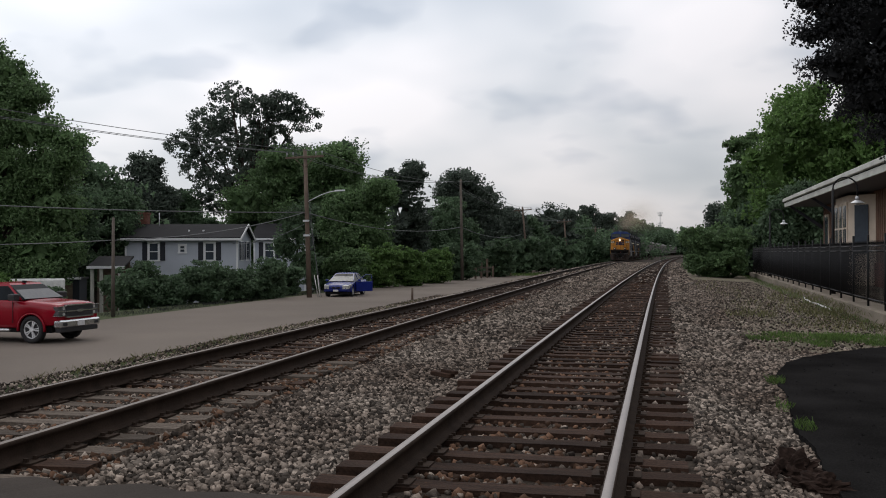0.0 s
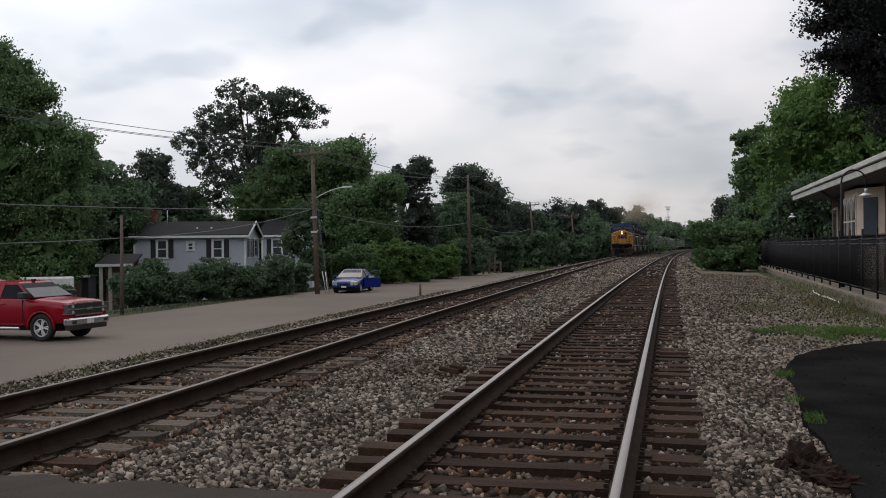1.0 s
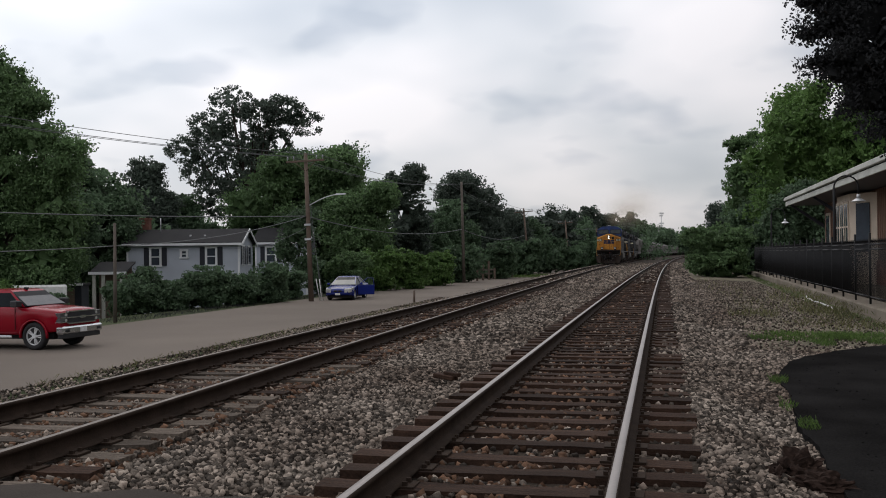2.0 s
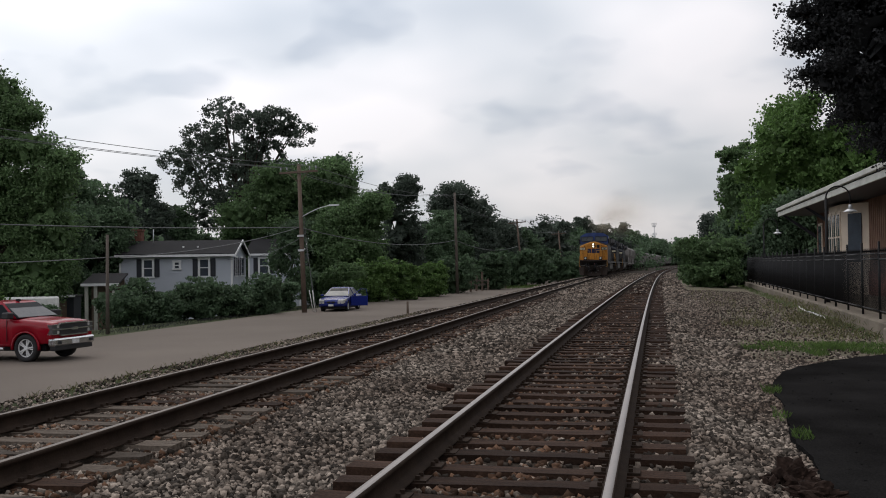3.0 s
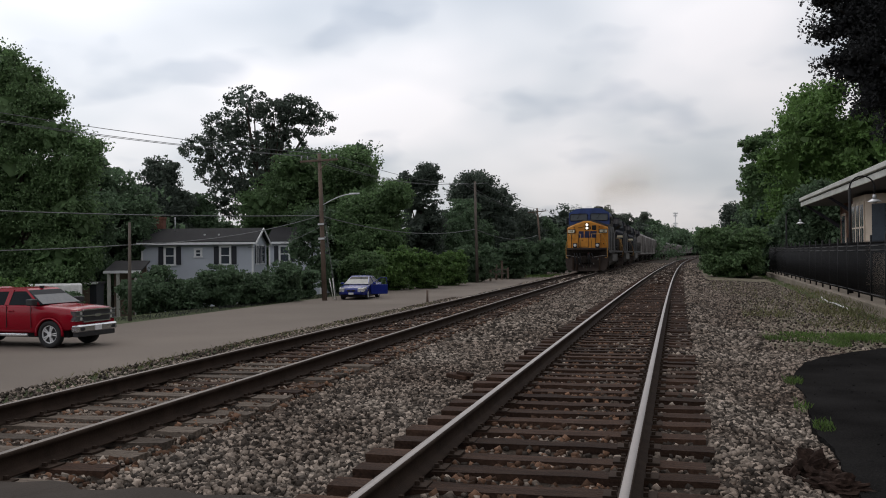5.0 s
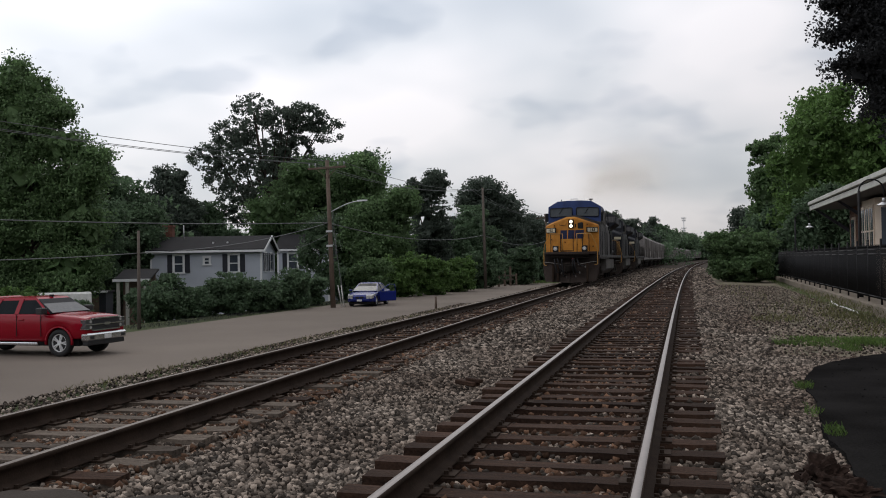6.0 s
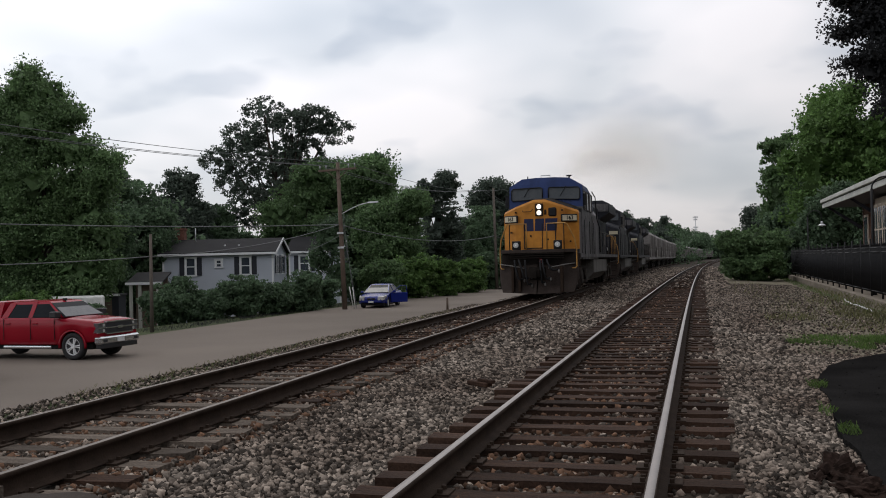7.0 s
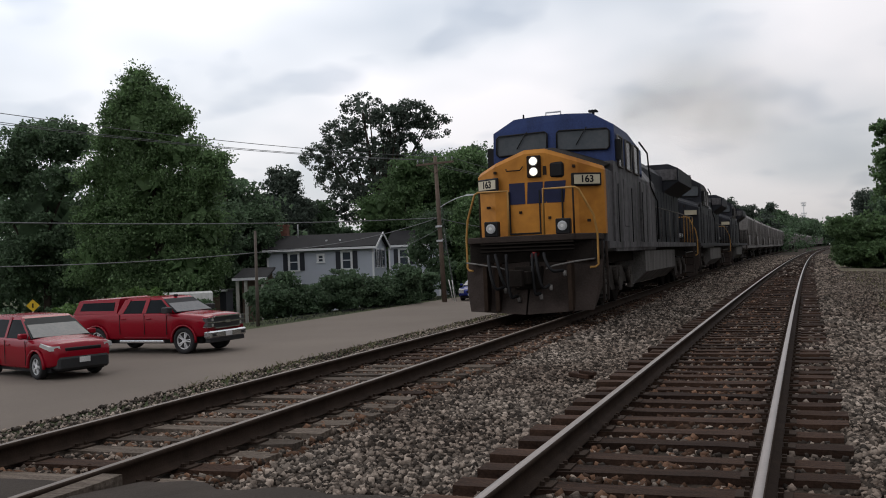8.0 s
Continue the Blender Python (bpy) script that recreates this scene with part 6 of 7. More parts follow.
def greenhouse(t, glass_pts, roof_pts, w0, w1, paint, pillars, thick=0.05):
    """Side outline of the glass (x, z) from rear foot over the roof to front foot; glass body, roof skin and pillars."""
    (xa, za), (xb, zb), (xc, zc), (xd, zd) = glass_pts
    bm = bmesh.new()
    lo = [(xa, za), (xd, zd)]
    ring0 = [(xa, -w0, za), (xd, -w0, zd), (xd, w0, zd), (xa, w0, za)]
    ring1 = [(xb, -w1, zb), (xc, -w1, zc), (xc, w1, zc), (xb, w1, zb)]
    loft(bm, [ring0, ring1])
    part("glass", bm, M_CARGLASS, t, "dark tinted windows", 0.0)
    nx, nz = (zc - zd), (xd - xc)
    k = 0.012 / math.hypot(nx, nz)
    bm = bmesh.new()
    face = [(xd, -w0 * 0.95, zd + 0.02), (xd, w0 * 0.95, zd + 0.02), (xc, w1 * 0.93, zc - 0.03), (xc, -w1 * 0.93, zc - 0.03)]
    loft(bm, [face, [(x + nx * k, y, z + nz * k) for x, y, z in face]])
    part("windshield", bm, M_WINDSHIELD, t, "sky-reflecting windshield")
    bm = bmesh.new()
    m = 0.5
    loft(bm, [[(xb - 0.03, -w1 - 0.02, zb - 0.03), (xc + 0.04, -w1 - 0.02, zc - 0.03), (xc + 0.04, w1 + 0.02, zc - 0.03), (xb - 0.03, w1 + 0.02, zb - 0.03)],
              [(xb + 0.04, -w1 + 0.03, zb + thick), (xc - 0.10, -w1 + 0.03, zc + thick), (xc - 0.10, w1 - 0.03, zc + thick), (xb + 0.04, w1 - 0.03, zb + thick)],
              [(xb + 0.25, -w1 + 0.25, zb + thick + 0.03), (xc - 0.35, -w1 + 0.25, zc + thick + 0.03), (xc - 0.35, w1 - 0.25, zc + thick + 0.03), (xb + 0.25, w1 - 0.25, zb + thick + 0.03)]])
    part("roof", bm, paint, t)
    for s in (-1, 1):
        for (x0, z0), (x1, z1), wd in pillars:
            f0 = (z0 - za) / (zb - za)
            bm = bmesh.new()
            y0, y1 = s * (w0 + 0.012), s * (w1 + 0.012)
            loft(bm, [[(x0 - wd, y0, z0), (x0 + wd, y0, z0), (x0 + wd, y0 - s * 0.06, z0), (x0 - wd, y0 - s * 0.06, z0)], [(x1 - wd, y1, z1), (x1 + wd, y1, z1), (x1 + wd, y1 - s * 0.06, z1), (x1 - wd, y1 - s * 0.06, z1)]])
            part("pillar", bm, paint, t)


def arch(x, z, r, w, t, paint):
    """Rolled lip round each wheel opening and the dark well behind the wheel."""
    n = 14
    for s in (-1, 1):
        bm = bmesh.new()
        rings = []
        for k in range(n + 1):
            a = math.pi * (k / n * 1.08 - 0.04)
            c, q = math.cos(a), math.sin(a)
            rings.append([(x + (r + d) * c, s * y, z + (r + d) * q) for d, y in ((-0.012, w - 0.10), (0.045, w - 0.05), (0.04, w + 0.012), (0.0, w + 0.018))])
        loft(bm, rings, True, True)
        part("wheel_arch", bm, paint, t)
        bm = bmesh.new()
        pts = [(x + (r + 0.02) * math.cos(math.pi * k / n), z + (r + 0.02) * math.sin(math.pi * k / n)) for k in range(n + 1)] + [(x - r - 0.02, z - 0.10), (x + r + 0.02, z - 0.10)]
        loft(bm, [[(px, s * (w - 0.50), pz) for px, pz in pts], [(px, s * (w - 0.27), pz) for px, pz in pts]])
        part("wheel_well", bm, M_BLACK, t)


def pickup():
    t = thing("pickup_truck", "red crew-cab pickup with matching bed cap parked on asphalt", "pickup truck", pose(-16.72, 26.55, LOT_Z + 0.03, 0, 0, -3.0))
    P = M_REDCAR
    bm = bmesh.new()  # origin at front bumper, body towards -x
    body_loft(bm, [(-5.75, 0.62, 1.26, 0.92, 0.98, 0.0), (-5.7, 0.50, 1.32, 0.95, 1.0, 0.0), (-3.75, 0.46, 1.34, 0.96, 1.0, 0.0), (-1.60, 0.46, 1.33, 0.96, 1.0, 0.02), (-1.45, 0.5, 1.31, 0.97, 1.01, 0.04), (-0.35, 0.55, 1.22, 0.97, 1.0, 0.06), (-0.14, 0.58, 1.19, 0.95, 0.985, 0.05), (-0.05, 0.60, 1.12, 0.93, 0.965, 0.03)], [(-1.0, 0.43, 0.47), (-4.65, 0.43, 0.47)])
    part("body", bm, P, t)
    greenhouse(t, [(-3.72, 1.32), (-3.50, 1.76), (-1.95, 1.78), (-1.30, 1.33)], None, 0.94, 0.74, P, [((-3.62, 1.32), (-3.42, 1.78), 0.12), ((-2.62, 1.32), (-2.56, 1.80), 0.08), ((-1.40, 1.33), (-2.01, 1.78), 0.05)])
    # bed cap
    bm = bmesh.new()
    loft(bm, [[(-5.68, -0.95, 1.31), (-3.78, -0.95, 1.31), (-3.78, 0.95, 1.31), (-5.68, 0.95, 1.31)], [(-5.52, -0.80, 1.76), (-3.78, -0.76, 1.82), (-3.78, 0.76, 1.82), (-5.52, 0.80, 1.76)], [(-5.3, -0.6, 1.80), (-3.85, -0.6, 1.86), (-3.85, 0.6, 1.86), (-5.3, 0.6, 1.80)]])
    cap = part("bed_cap", bm, P, t, "red fibreglass bed cap")
    for s in (-1, 1):
        bm = bmesh.new()
        q = [(-5.42, 1.42), (-3.92, 1.42), (-3.95, 1.70), (-5.32, 1.68)]
        loft(bm, [[(x, s * (0.965 - (z - 1.25) * 0.30), z) for x, z in q], [(x, s * (0.93 - (z - 1.25) * 0.30), z) for x, z in q]])
        part("cap_window", bm, M_CARGLASS, cap)
        boxpart("mirror", M_PLASTIC, t, (-1.66, -1.40, min(s * 0.98, s * 1.24), max(s * 0.98, s * 1.24), 1.32, 1.52), bevel=0.03)
        for x in (-2.58, -1.66, -3.62):
            boxpart("door_seam", M_BLACK, t, (x - 0.008, x + 0.008, min(s * 0.99, s * 1.004), max(s * 0.99, s * 1.004), 0.62, 1.30))
        for x in (-2.4, -3.45):
            boxpart("door_handle", P, t, (x - 0.1, x + 0.1, min(s * 1.0, s * 1.03), max(s * 1.0, s * 1.03), 1.12, 1.17), bevel=0.01)
        boxpart("rocker_step", M_CHROME, t, (-3.6, -1.75, min(s * 0.98, s * 1.06), max(s * 0.98, s * 1.06), 0.36, 0.44), bevel=0.02)
        h = boxpart("headlight", M_HEADLAMP, t, (-0.22, -0.015, min(s * 0.62, s * 0.98), max(s * 0.62, s * 0.98), 0.84, 1.14), "clear stacked headlight", 0.03)
        boxpart("divider", M_CHROME, h, (-0.20, 0.0, min(s * 0.62, s * 0.97), max(s * 0.62, s * 0.97), 0.975, 1.005))
        for zz in (0.90, 1.075):
            tubepart("bulb", M_LENS, h, (-0.03, s * 0.74, zz), (-0.006, s * 0.74, zz), 0.05, n=10)
        for zz in (0.845, 1.135):
            boxpart("bezel", M_CHROME, h, (-0.21, 0.0, min(s * 0.62, s * 0.985), max(s * 0.62, s * 0.985), zz - 0.012, zz + 0.012))
        boxpart("fog_lamp", M_PLASTIC, t, (-0.1, 0.07, min(s * 0.66, s * 0.86), max(s * 0.66, s * 0.86), 0.54, 0.64), bevel=0.01)
        for x in (-1.0, -4.65):
            car_wheel(t, x, s * 0.985, 0.425, s, M_RIM, 5)
    arch(-1.0, 0.43, 0.47, 1.0, t, P)
    arch(-4.65, 0.43, 0.47, 1.0, t, P)
    g = boxpart("grille", M_PLASTIC, t, (-0.14, 0.01, -0.64, 0.64, 0.78, 1.18), "black grille with bright bars", 0.02)
    for z in (0.80, 0.985, 1.17):
        boxpart("bar", M_CHROME, g, (-0.02, 0.03, -0.66, 0.66, z - 0.018, z + 0.018))
    boxpart("badge", M_CHROME, g, (0.02, 0.045, -0.13, 0.13, 0.94, 1.03))
    boxpart("bumper", M_CHROME, t, (-0.22, 0.06, -0.98, 0.98, 0.48, 0.72), "bright chrome bumper", 0.05)
    boxpart("air_dam", M_PLASTIC, t, (-0.2, 0.02, -0.9, 0.9, 0.34, 0.48), bevel=0.02)
    boxpart("number_plate", M_PLATE, t, (0.06, 0.075, -0.16, 0.16, 0.52, 0.66))
    boxpart("underbody", M_BLACK, t, (-5.4, -0.4, -0.8, 0.8, 0.32, 0.52))
    boxpart("roof_antenna", M_BLACK, t, (-2.12, -2.0, -0.04, 0.04, 1.83, 1.90))
    return t


def hatchback():
    t = thing("hatchback", "red boxy hatchback parked on asphalt", "car", pose(-16.75, 19.95, LOT_Z + 0.03, 0, 0, -19.0))
    P = M_REDCAR
    bm = bmesh.new()
    body_loft(bm, [(-4.10, 0.42, 1.0, 0.78, 0.86, 0.0), (-3.95, 0.30, 1.08, 0.84, 0.90, 0.0), (-2.6, 0.26, 1.07, 0.86, 0.905, 0.0), (-1.25, 0.26, 1.05, 0.86, 0.905, 0.02), (-1.05, 0.28, 1.04, 0.87, 0.90, 0.04), (-0.40, 0.32, 0.97, 0.85, 0.88, 0.05), (-0.14, 0.36, 0.92, 0.78, 0.82, 0.03), (-0.03, 0.40, 0.80, 0.72, 0.76, 0.01), (0.0, 0.42, 0.68, 0.68, 0.72, 0.0)], [(-0.86, 0.34, 0.40), (-3.42, 0.34, 0.40)])
    part("body", bm, P, t)
    greenhouse(t, [(-4.02, 1.05), (-3.85, 1.57), (-1.85, 1.57), (-1.10, 1.05)], None, 0.84, 0.70, P, [((-3.92, 1.05), (-3.76, 1.58), 0.14), ((-2.55, 1.05), (-2.45, 1.60), 0.06), ((-1.20, 1.05), (-1.90, 1.58), 0.045)])
    for s in (-1, 1):
        boxpart("mirror", P, t, (-1.42, -1.22, min(s * 0.88, s * 1.08), max(s * 0.88, s * 1.08), 1.05, 1.20), bevel=0.03)
        bm = bmesh.new()
        q = [(-0.62, 0.86), (-0.10, 0.76), (-0.12, 0.87), (-0.58, 0.95)]
        loft(bm, [[(x, s * (0.88 + 0.1 * min(0, x + 0.3) * -0.2), z) for x, z in q], [(x + 0.06, s * 0.62, z) for x, z in q]])
        part("headlight", bm, M_LENS, t, "clear swept headlight")
        for x in (-0.86, -3.42):
            car_wheel(t, x, s * 0.885, 0.335, s, M_RIM, 5)
        for x in (-1.35, -2.5):
            boxpart("door_seam", M_BLACK, t, (x - 0.007, x + 0.007, min(s * 0.9, s * 0.912), max(s * 0.9, s * 0.912), 0.35, 1.0))
        boxpart("door_handle", P, t, (-2.4, -2.22, min(s * 0.9, s * 0.925), max(s * 0.9, s * 0.925), 0.86, 0.90), bevel=0.008)
    arch(-0.86, 0.34, 0.40, 0.90, t, P)
    arch(-3.42, 0.34, 0.40, 0.90, t, P)
    boxpart("grille", M_BLACK, t, (-0.1, 0.012, -0.5, 0.5, 0.74, 0.82), "thin black grille with bright lip", 0.015)
    boxpart("lower_bumper", M_PLASTIC, t, (-0.5, 0.045, -0.72, 0.72, 0.24, 0.60), "black lower bumper", 0.06)
    boxpart("number_plate", M_PLATE, t, (0.045, 0.06, -0.15, 0.15, 0.42, 0.56))
    boxpart("underbody", M_BLACK, t, (-3.9, -0.3, -0.75, 0.75, 0.18, 0.3))
    return t


def sedan():
    t = thing("sedan", "dark blue sedan with its driver's door open", "car", pose(-18.7, 56.4, LOT_Z + 0.03, 0, 0, -86))
    P = M_BLUECAR
    bm = bmesh.new()
    body_loft(bm, [(-4.78, 0.5, 0.90, 0.72, 0.8, 0.0), (-4.6, 0.32, 0.98, 0.82, 0.88, 0.02), (-3.6, 0.24, 0.98, 0.86, 0.90, 0.02), (-1.5, 0.24, 0.93, 0.86, 0.90, 0.02), (-0.5, 0.28, 0.80, 0.84, 0.87, 0.06), (-0.15, 0.32, 0.70, 0.76, 0.78, 0.05), (0.0, 0.40, 0.60, 0.62, 0.64, 0.0)], [(-0.95, 0.33, 0.385), (-3.8, 0.33, 0.385)])
    part("body", bm, P, t)
    greenhouse(t, [(-4.05, 0.97), (-3.30, 1.40), (-2.25, 1.41), (-1.25, 0.93)], None, 0.82, 0.60, P, [((-3.95, 0.97), (-3.28, 1.42), 0.06), ((-2.7, 0.96), (-2.6, 1.44), 0.04), ((-1.32, 0.94), (-2.28, 1.42), 0.04)])
    for s in (-1, 1):
        bm = bmesh.new()
        q = [(-0.62, 0.60), (-0.04, 0.50), (-0.04, 0.70), (-0.60, 0.80)]
        loft(bm, [[(x, s * (0.88 if x < -0.3 else 0.77), z) for x, z in q], [(x + 0.08, s * 0.44, z) for x, z in q]])
        part("headlight", bm, M_LENS, t, "clear swept headlight")
        for x in (-0.95, -3.8):
            car_wheel(t, x, s * 0.875, 0.325, s, M_RIM, 5)
    boxpart("mirror", P, t, (-1.55, -1.38, -1.06, -0.88, 0.93, 1.06), bevel=0.03)
    arch(-0.95, 0.33, 0.385, 0.89, t, P)
    arch(-3.8, 0.33, 0.385, 0.89, t, P)
    for s in (-1, 1):
        boxpart("grille", M_BLACK, t, (-0.08, 0.03, s * 0.14 - 0.11, s * 0.14 + 0.11, 0.52, 0.64), bevel=0.02)
    boxpart("number_plate", M_PLATE, t, (0.02, 0.04, -0.16, 0.16, 0.34, 0.46))
    boxpart("underbody", M_BLACK, t, (-4.5, -0.3, -0.75, 0.75, 0.16, 0.3))
    # the cabin's darkness behind the open door is a flat black slab
    boxpart("cabin_opening", M_BLACK, t, (-2.6, -1.5, 0.86, 0.912, 0.32, 0.92), "black panel in place of the unlit doorway")
    d = thing_part("driver_door", t, pose(-1.45, 0.92, 0, 0, 0, -58))
    tagged(d, "open blue driver's door")
    boxpart("panel", P, d, (-1.12, 0.0, -0.05, 0.05, 0.30, 0.92), bevel=0.02)
    boxpart("lining", M_WHITE, d, (-1.08, -0.1, -0.07, -0.052, 0.70, 0.90))
    bm = bmesh.new()
    pipe(bm, [(-0.05, 0, 0.92), (-0.72, -0.12, 1.36), (-1.08, -0.12, 1.34), (-1.1, 0, 0.92)], 0.025, 6)
    part("window_rail", bm, P, d)
    boxpart("door_mirror", P, d, (-0.28, -0.12, 0.05, 0.22, 0.94, 1.06), bevel=0.02)
    return t


pickup()
hatchback()
sedan()


# ---- depot, platform and fence ----
def kx(y):
    """Line of the platform kerb."""
    return 6.45 + 0.0252 * (y - 24.5)


for k in range(16):
    y0, y1 = 19 + k * 5.0, 24 + k * 5.0 - 0.03
    bm = bmesh.new()
    loft(bm, [[(kx(y) + a, y, z) for a, z in ((0, -0.55), (0.32, -0.55), (0.32, -0.15), (0.03, -0.15), (0, -0.18))] for y in (y0, y1)])
    o = tagged(new("kerb", finish(bm, "kerb")), "weathered concrete platform kerb", "kerb", "platform kerbs", "structure")
    o.data.materials.append(M_CONCRETE)
bm = bmesh.new()
loft(bm, [[(kx(y) + 0.32, y, -0.55), (16, y, -0.55), (16, y, -0.16), (kx(y) + 0.32, y, -0.16)] for y in (19, 40, 60, 80, 99)])
plat = tagged(new("platform", finish(bm, "platform")), "concrete depot platform behind the kerb", "platform", kind="structure")
plat.data.materials.append(M_CONCRETE)

fence = thing("iron_fence", "black iron picket fence along the platform", "fence", pose(0, 0, 0))
FX = 0.22
PICKET = bmesh.new()
tube(PICKET, (0, 0, 0.0), (0, 0, 1.60), 0.010, n=5)
tube(PICKET, (0, 0, 1.60), (0, 0, 1.70), 0.016, 0.002, n=5)
PICKET = finish(PICKET, "picket")
PICKET.materials.append(M_BLACK)
for k in range(300):
    y = 24 + k * 0.125
    part("picket", PICKET, None, fence).matrix_basis = pose(kx(y) + FX, y, 0.0)
bm = bmesh.new()
for k in range(270):
    y = 61.5 + k * 0.13
    tube(bm, (kx(y) + FX, y, 0.0), (kx(y) + FX, y, 1.68), 0.012, n=4)
tagged(part("distant_fence", bm, M_BLACK, fence), kind="stuff")
for k in range(31):
    y = 24 + k * 2.4
    tubepart("fence_post", M_BLACK, fence, (kx(y) + FX, y, -0.16), (kx(y) + FX, y, 1.86), 0.032, n=8)
    for z in (0.06, 1.40, 1.54):
        tubepart("fence_rail", M_BLACK, fence, (kx(y) + FX, y, z), (kx(y + 2.4) + FX, y + 2.4, z), 0.018, n=5)

depot = thing("depot", "low railway depot with tan board walls and deep eaves", "building", pose(0, 0, 0))
WX = 10.4
boxpart("wall", M_CLAP, depot, (WX, WX + 6, 28, 59.2, -0.16, 4.15))
for k in range(86):
    y = 28.2 + k * 0.36
    boxpart("batten", M_CLAP, depot, (WX - 0.03, WX, y - 0.03, y + 0.03, 0.9, 4.1))
boxpart("base_course", M_BRICK, depot, (WX - 0.06, WX, 28, 59.2, -0.16, 0.9))
bm = bmesh.new()
loft(bm, [[(8.45, y, 4.15), (13.4, y, 6.5), (18.4, y, 4.15), (18.4, y, 4.42), (13.4, y, 6.75), (8.45, y, 4.42)] for y in (25, 60.2)])
part("roof", bm, M_SHINGLE, depot, "dark shingle roof with deep eaves")
boxpart("fascia", M_FASCIA, depot, (8.36, 8.44, 25, 60.3, 4.06, 4.30), "pale weathered fascia board")
boxpart("gutter", M_FASCIA, depot, (8.26, 8.42, 25, 60.3, 4.36, 4.56), "pale metal gutter", 0.02)
# soffit and brackets are near-black: the shade under the eaves as colour
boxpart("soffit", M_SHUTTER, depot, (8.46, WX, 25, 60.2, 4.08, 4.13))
for k in range(2):
    y = 51 + k * 8.5
    bm = bmesh.new()
    loft(bm, [[(WX - 0.02, y + a, 2.7), (WX - 0.02, y + a, 2.95), (8.7, y + a, 4.08), (8.5, y + a, 4.08)] for a in (-0.07, 0.07)])
    part("eave_bracket", bm, M_SHUTTER, depot)
# bay window
bm = bmesh.new()
plan = [(WX, 45.4), (WX - 0.95, 46.4), (WX - 0.95, 49.6), (WX, 50.6)]
loft(bm, [[(x, y, -0.16) for x, y in plan], [(x, y, 3.95) for x, y in plan]])
bay = part("bay", bm, M_CREAM, depot, "cream-trimmed bay window")
for y in (46.95, 48.0, 49.05):
    w = boxpart("bay_window", M_CREAM, depot, (WX - 1.02, WX - 0.94, y - 0.46, y + 0.46, 1.25, 3.65), bevel=0.01)
    boxpart("upper_pane", M_PANE, w, (WX - 1.04, WX - 1.015, y - 0.34, y + 0.34, 2.5, 3.5))
    boxpart("lower_pane", M_PANE, w, (WX - 1.04, WX - 1.015, y - 0.34, y + 0.34, 1.4, 2.42))
    boxpart("mullion", M_CREAM, w, (WX - 1.05, WX - 1.02, y - 0.02, y + 0.02, 1.4, 3.5))
for s, y0, y1 in ((1, 49.6, 50.6), (-1, 45.4, 46.4)):
    bm = bmesh.new()
    a, b = ((WX - 0.95, y0), (WX, y1)) if s > 0 else ((WX, y0), (WX - 0.95, y1))
    av, bv = Vector((*a, 0)), Vector((*b, 0))
    nrm = Vector((-1, s, 0)).normalized()
    p, q = av.lerp(bv, 0.25) + nrm * 0.02, av.lerp(bv, 0.75) + nrm * 0.02
    loft(bm, [[(p.x, p.y, 1.3), (q.x, q.y, 1.3), (q.x, q.y, 3.5), (p.x, p.y, 3.5)], [(p.x + nrm.x * 0.03, p.y + nrm.y * 0.03, 1.3), (q.x + nrm.x * 0.03, q.y + nrm.y * 0.03, 1.3), (q.x + nrm.x * 0.03, q.y + nrm.y * 0.03, 3.5), (p.x + nrm.x * 0.03, p.y + nrm.y * 0.03, 3.5)]])
    part("side_pane", bm, M_PANE, bay)
for y in (54.0, 57.6, 38.0):
    w = boxpart("wall_window", M_CREAM, depot, (WX - 0.10, WX - 0.03, y - 0.6, y + 0.6, 1.2, 3.5), bevel=0.01)
    boxpart("pane", M_PANE, w, (WX - 0.12, WX - 0.095, y - 0.46, y + 0.46, 1.35, 3.35))


def gooseneck(y):
    x = kx(y) + 0.48
    t = thing("platform_lamp", "black gooseneck platform lamp with pale shade", "lamp post", pose(x, y, -0.16), "platform lamps")
    tubepart("post", M_BLACK, t, (0, 0, 0), (0, 0, 3.85), 0.06, 0.045, 10)
    tubepart("foot", M_BLACK, t, (0, 0, 0), (0, 0, 0.5), 0.10, 0.07, 10)
    bm = bmesh.new()
    pipe(bm, [(0.42 - 0.42 * math.cos(k / 10 * math.pi), 0, 3.85 + 0.42 * math.sin(k / 10 * math.pi)) for k in range(11)] + [(0.84, 0, 3.55)], 0.028, 7)
    part("arm", bm, M_BLACK, t)
    bm = bmesh.new()
    tube(bm, (0.84, 0, 3.58), (0.84, 0, 3.42), 0.06, 0.08, 12)
    tube(bm, (0.84, 0, 3.42), (0.84, 0, 3.32), 0.10, 0.26, 16, False)
    tube(bm, (0.84, 0, 3.36), (0.84, 0, 3.24), 0.09, 0.06, 12)
    part("shade", bm, M_ALU, t, "pale metal shade")


gooseneck(37.2)
gooseneck(64.0)

# ---- small things on the ground ----
pipe_bm = bmesh.new()
pipe(pipe_bm, [(6.15 + 0.05 * k + 0.06 * math.sin(k), 31.0 + k * 1.2, -0.42 + 0.02 * (k % 2)) for k in range(8)], 0.026, 6)
o = tagged(new("hose", finish(pipe_bm, "hose")), "white plastic pipe lying by the kerb", "pipe")
o.data.materials.append(M_WHITE)
bm = bmesh.new()
box(bm, 5.75, 6.12, 21.2, 21.7, -0.50, -0.06)
o = tagged(new("concrete_block", finish(bm, "concrete_block", 0.03)), "broken pale concrete block by the kerb", "concrete block")
o.data.materials.append(M_CONCRETE)
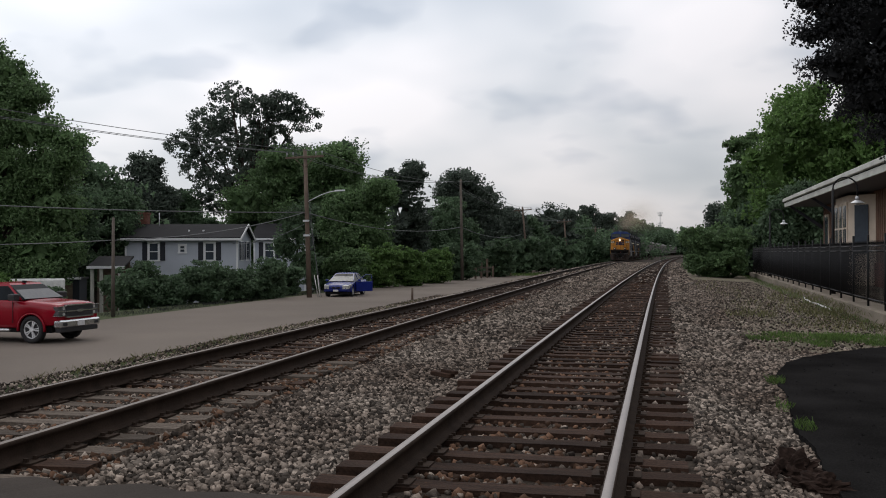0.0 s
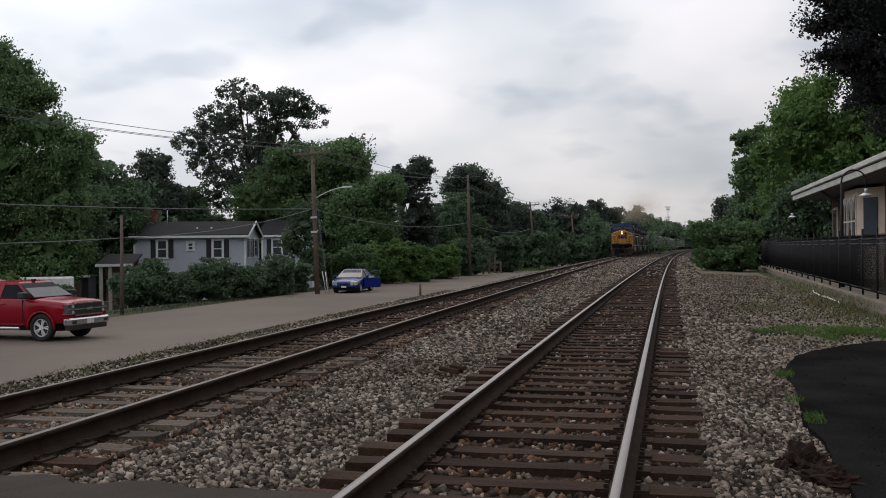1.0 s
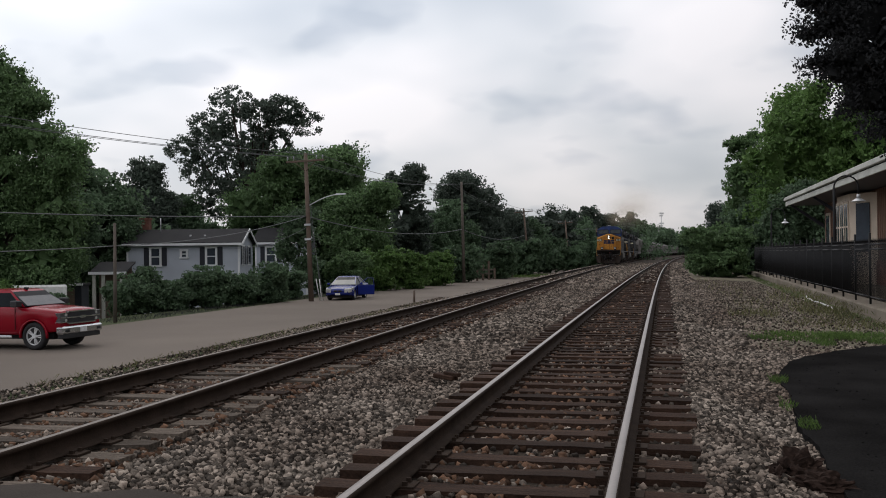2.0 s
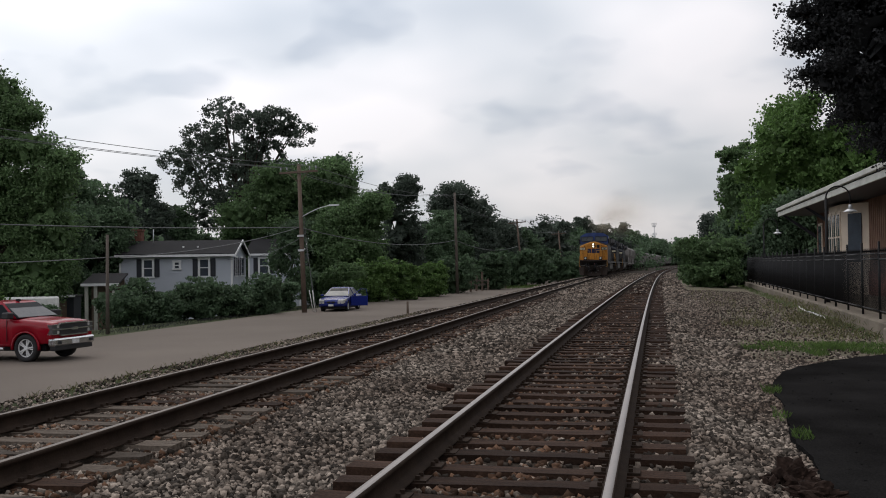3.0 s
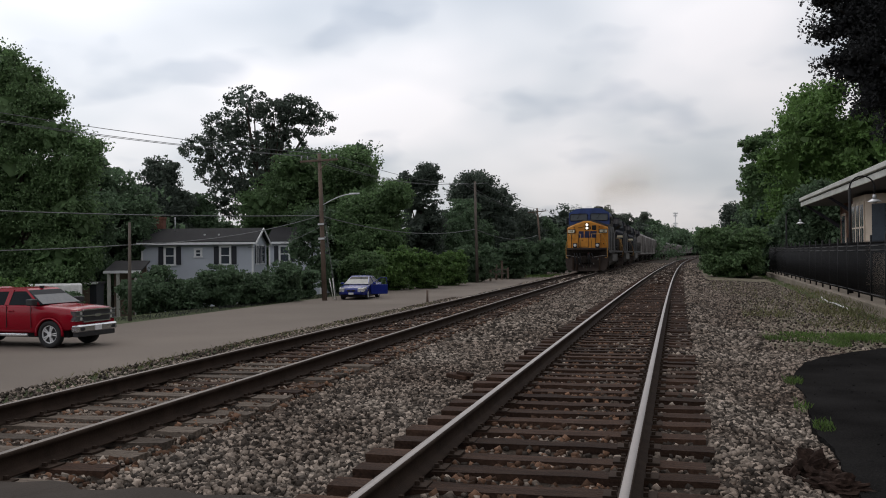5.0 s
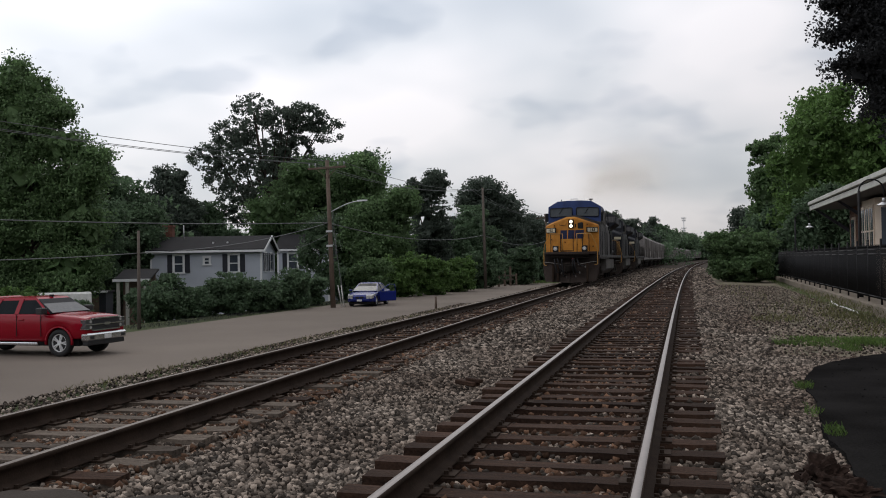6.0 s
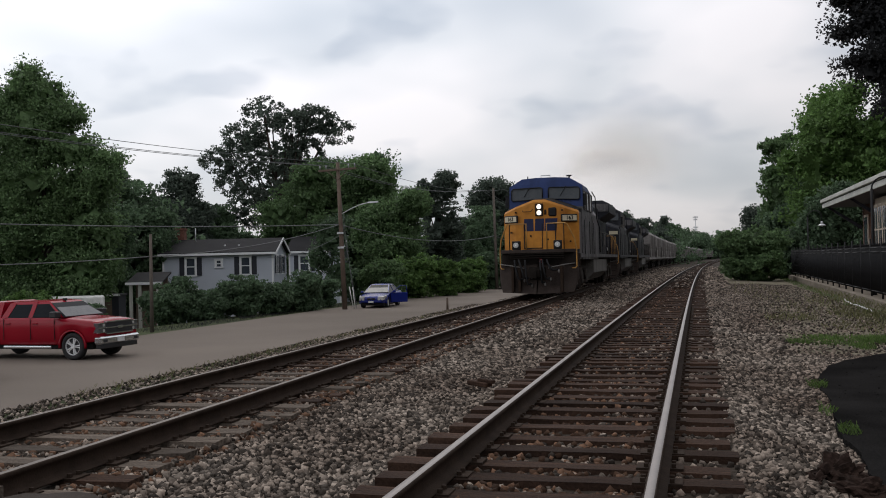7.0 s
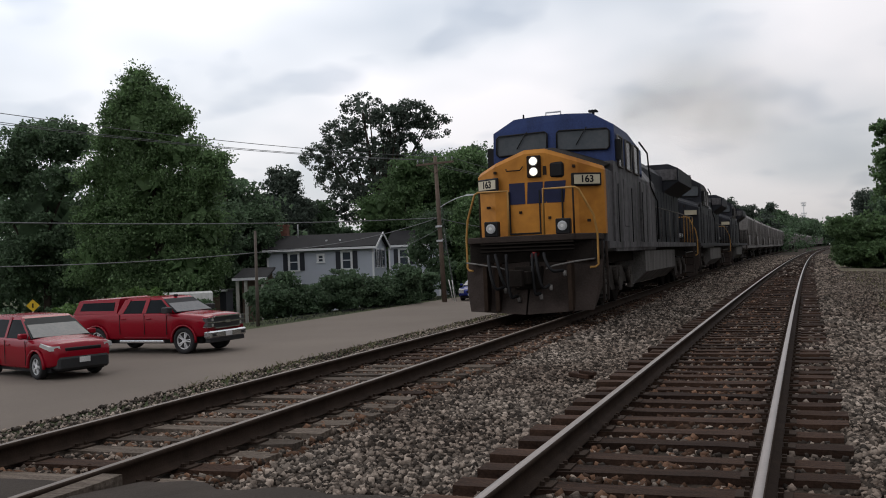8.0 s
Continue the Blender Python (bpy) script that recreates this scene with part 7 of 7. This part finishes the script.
# rotten timber heap
for x, y, sx, sy, sz, turn in ((2.02, 7.6, 0.20, 0.12, 0.15, 25), (2.15, 7.15, 0.20, 0.09, 0.10, -15), (1.84, 7.35, 0.14, 0.06, 0.08, 60)):
    bm = bmesh.new()
    bmesh.ops.create_icosphere(bm, subdivisions=4, radius=1.0)
    for v in bm.verts:
        d = 1 + 0.5 * noise.noise(v.co * 2.2 + Vector((x, y, 0))) + 0.4 * noise.noise(Vector((v.co.x * 2, v.co.y * 9, v.co.z * 9)) + Vector((y, x, 1)))
        v.co = Vector((v.co.x * sx * d, v.co.y * sy * d, max(-0.08, v.co.z * sz * d)))
    o = tagged(new("rotten_timber", finish(bm, "rotten_timber")), "dark rotten timber chunk on the gravel", "timber", "rotten timbers")
    o.data.materials.append(M_DEADWOOD)
    o.matrix_basis = pose(x, y, -0.30, 0, 0, turn)
# dark scrap between the tracks
bm = bmesh.new()
box(bm, -0.16, 0.16, -0.07, 0.07, 0, 0.06)
box(bm, -0.02, 0.22, -0.03, 0.05, 0.05, 0.10)
o = tagged(new("scrap_timber", finish(bm, "scrap_timber", 0.01)), "dark scrap of tie on the ballast", "scrap")
o.data.materials.append(M_TIE)
o.matrix_basis = pose(-1.72, 12.1, -0.235, 0, 4, -25)
post = tubepart("stake", M_WOODPOLE, None, (-13.0, 53.5, LOT_Z), (-13.0, 53.5, LOT_Z + 0.75), 0.07, 0.06)
tagged(post, "short brown wooden stake at the lot's edge", "stake")
for k in range(7):
    x, y = place(10.9 - k * 0.35, 100 + k * 2)
    p = boxpart("garden_post", M_WOODPOLE, None, (x - 0.1, x + 0.1, y - 0.1, y + 0.1, ground_z(x, y), ground_z(x, y) + 1.3 + 0.4 * (k % 3)))
    tagged(p, "weathered wooden garden post", "post", "garden posts")
bm = bmesh.new()
x, y = place(10.4, 101)
box(bm, x - 0.9, x + 0.9, y, y + 0.06, LOT_Z + 1.1, LOT_Z + 1.25)
box(bm, x - 0.7, x + 0.7, y, y + 0.06, LOT_Z + 0.7, LOT_Z + 0.85)
o = tagged(new("garden_rail", finish(bm, "garden_rail")), "weathered wooden garden rail", "rail")
o.data.materials.append(M_GREYPOLE)


def blades(name, label, patches, material, h):
    v, f = [], []
    for cx, cy, rx, ry, n, z in patches:
        a = rng.uniform(0, math.tau, n)
        q = np.sqrt(rng.random(n))
        px, py = cx + rx * q * np.cos(a), cy + ry * q * np.sin(a)
        for x, y in zip(px, py):
            t, hh, w = rng.uniform(0, math.tau), h * rng.uniform(0.4, 1.2), 0.003 + 0.03 * h
            lx, ly = math.cos(t), math.sin(t)
            b = len(v)
            v += [(x - ly * w, y + lx * w, z), (x + ly * w, y - lx * w, z), (x + lx * hh * 0.45 + ly * w * 0.5, y + ly * hh * 0.45 - lx * w * 0.5, z + hh * 0.8), (x + lx * hh * 0.7, y + ly * hh * 0.7, z + hh)]
            f.append((b, b + 1, b + 2, b + 3))
    return tagged(new(name, raw_mesh(name, v, f, material)), label, "grass", kind="stuff")


blades("grass_patch", "bright low grass at the blacktop's edge", [(2.9 + 0.34 * k + 0.2 * math.sin(k * 2.1), 19.4 + 0.9 * math.sin(k * 1.7), 0.22 + 0.12 * (k % 3), 0.35 + 0.2 * (k % 2), 260, -0.33) for k in range(9)] + [(4.1 + 0.5 * math.sin(k * 1.9), 19.9 + 0.22 * k, 1.3, 0.5, 420, -0.38) for k in range(6)] + [(6.2 + 0.025 * (y - 30), y, 0.35, 2.0, 220, -0.46) for y in range(24, 84, 4)], M_GRASS, 0.09)
blades("edge_weeds", "small green weeds at the blacktop's edge", [(2.5, 12.9, 0.12, 0.3, 120, -0.3), (2.40, 9.6, 0.10, 0.25, 120, -0.3), (2.35, 10.8, 0.08, 0.3, 50, -0.3)], M_GRASS, 0.08)
blades("weeds", "thin dry weeds in the gravel", [(3.4, 26.5, 0.7, 0.9, 150, -0.33), (4.4, 30, 1.2, 5, 120, -0.33), (5.6, 34, 0.8, 7, 260, -0.33), (6.5, 38, 0.3, 12, 400, -0.33), (5.0, 24, 1.2, 1.5, 260, -0.43), (5.6, 29, 0.8, 3.0, 420, -0.45), (3.6, 50, 1.0, 14, 160, -0.33)], M_WEED, 0.17)
blades("roadside_grass", "sparse grass along the lot's near edge", [(-12.2, 20 + k * 4, 0.5, 2.2, 120, LOT_Z + 0.02) for k in range(9)], M_WEED, 0.14)
# no real grass: near-black blades added to make the dark hedge foot
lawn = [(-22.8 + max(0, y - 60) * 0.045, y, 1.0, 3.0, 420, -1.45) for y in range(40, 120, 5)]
blades("verge_dark_strip", "near-black blades added as the dark strip along the lot's far edge", lawn, M_LEAF_BLACK, 0.16)
x, y = place(7.9, 118)
blades("far_lawn", "pale mown lawn by the railway", [(x, y, 4, 8, 3000, ground_z(x, y))], M_GRASS, 0.25)


# ---- motion ----
def front_at(t):
    """Distance of the leading coupler along the track."""
    u = 8.0 - t
    return 20.0 + 16.2 * u + 0.12 * u * u


def on_track(y0, b0, b1):
    """Pose of a vehicle whose front is at y0 and whose bogies are b0 and b1 behind it."""
    a = Vector((left_x(y0 + b0), y0 + b0, 0))
    b = Vector((left_x(y0 + b1), y0 + b1, 0))
    d = (b - a).normalized()
    o = a - d * b0
    return pose(o.x, o.y, 0, 0, 0, math.degrees(math.atan2(-d.x, d.y)))


def motions():
    steps = [k * 0.25 for k in range(33)]
    for ob, back, b0, b1 in CONSIST:
        walk(ob, [(t, on_track(front_at(t) + back, b0, b1)) for t in steps])
    walk(SMOKE, [(t, on_track(front_at(t), 4.4, 17.6)) for t in steps])
    fine = [k / 30 for k in range(241)]
    for w, y, rad in LEAD_WHEELS:
        walk(w, [(t, pose(0, y, rad, math.degrees((front_at(0) - front_at(t)) / rad), 0, 0)) for t in fine])


motions()
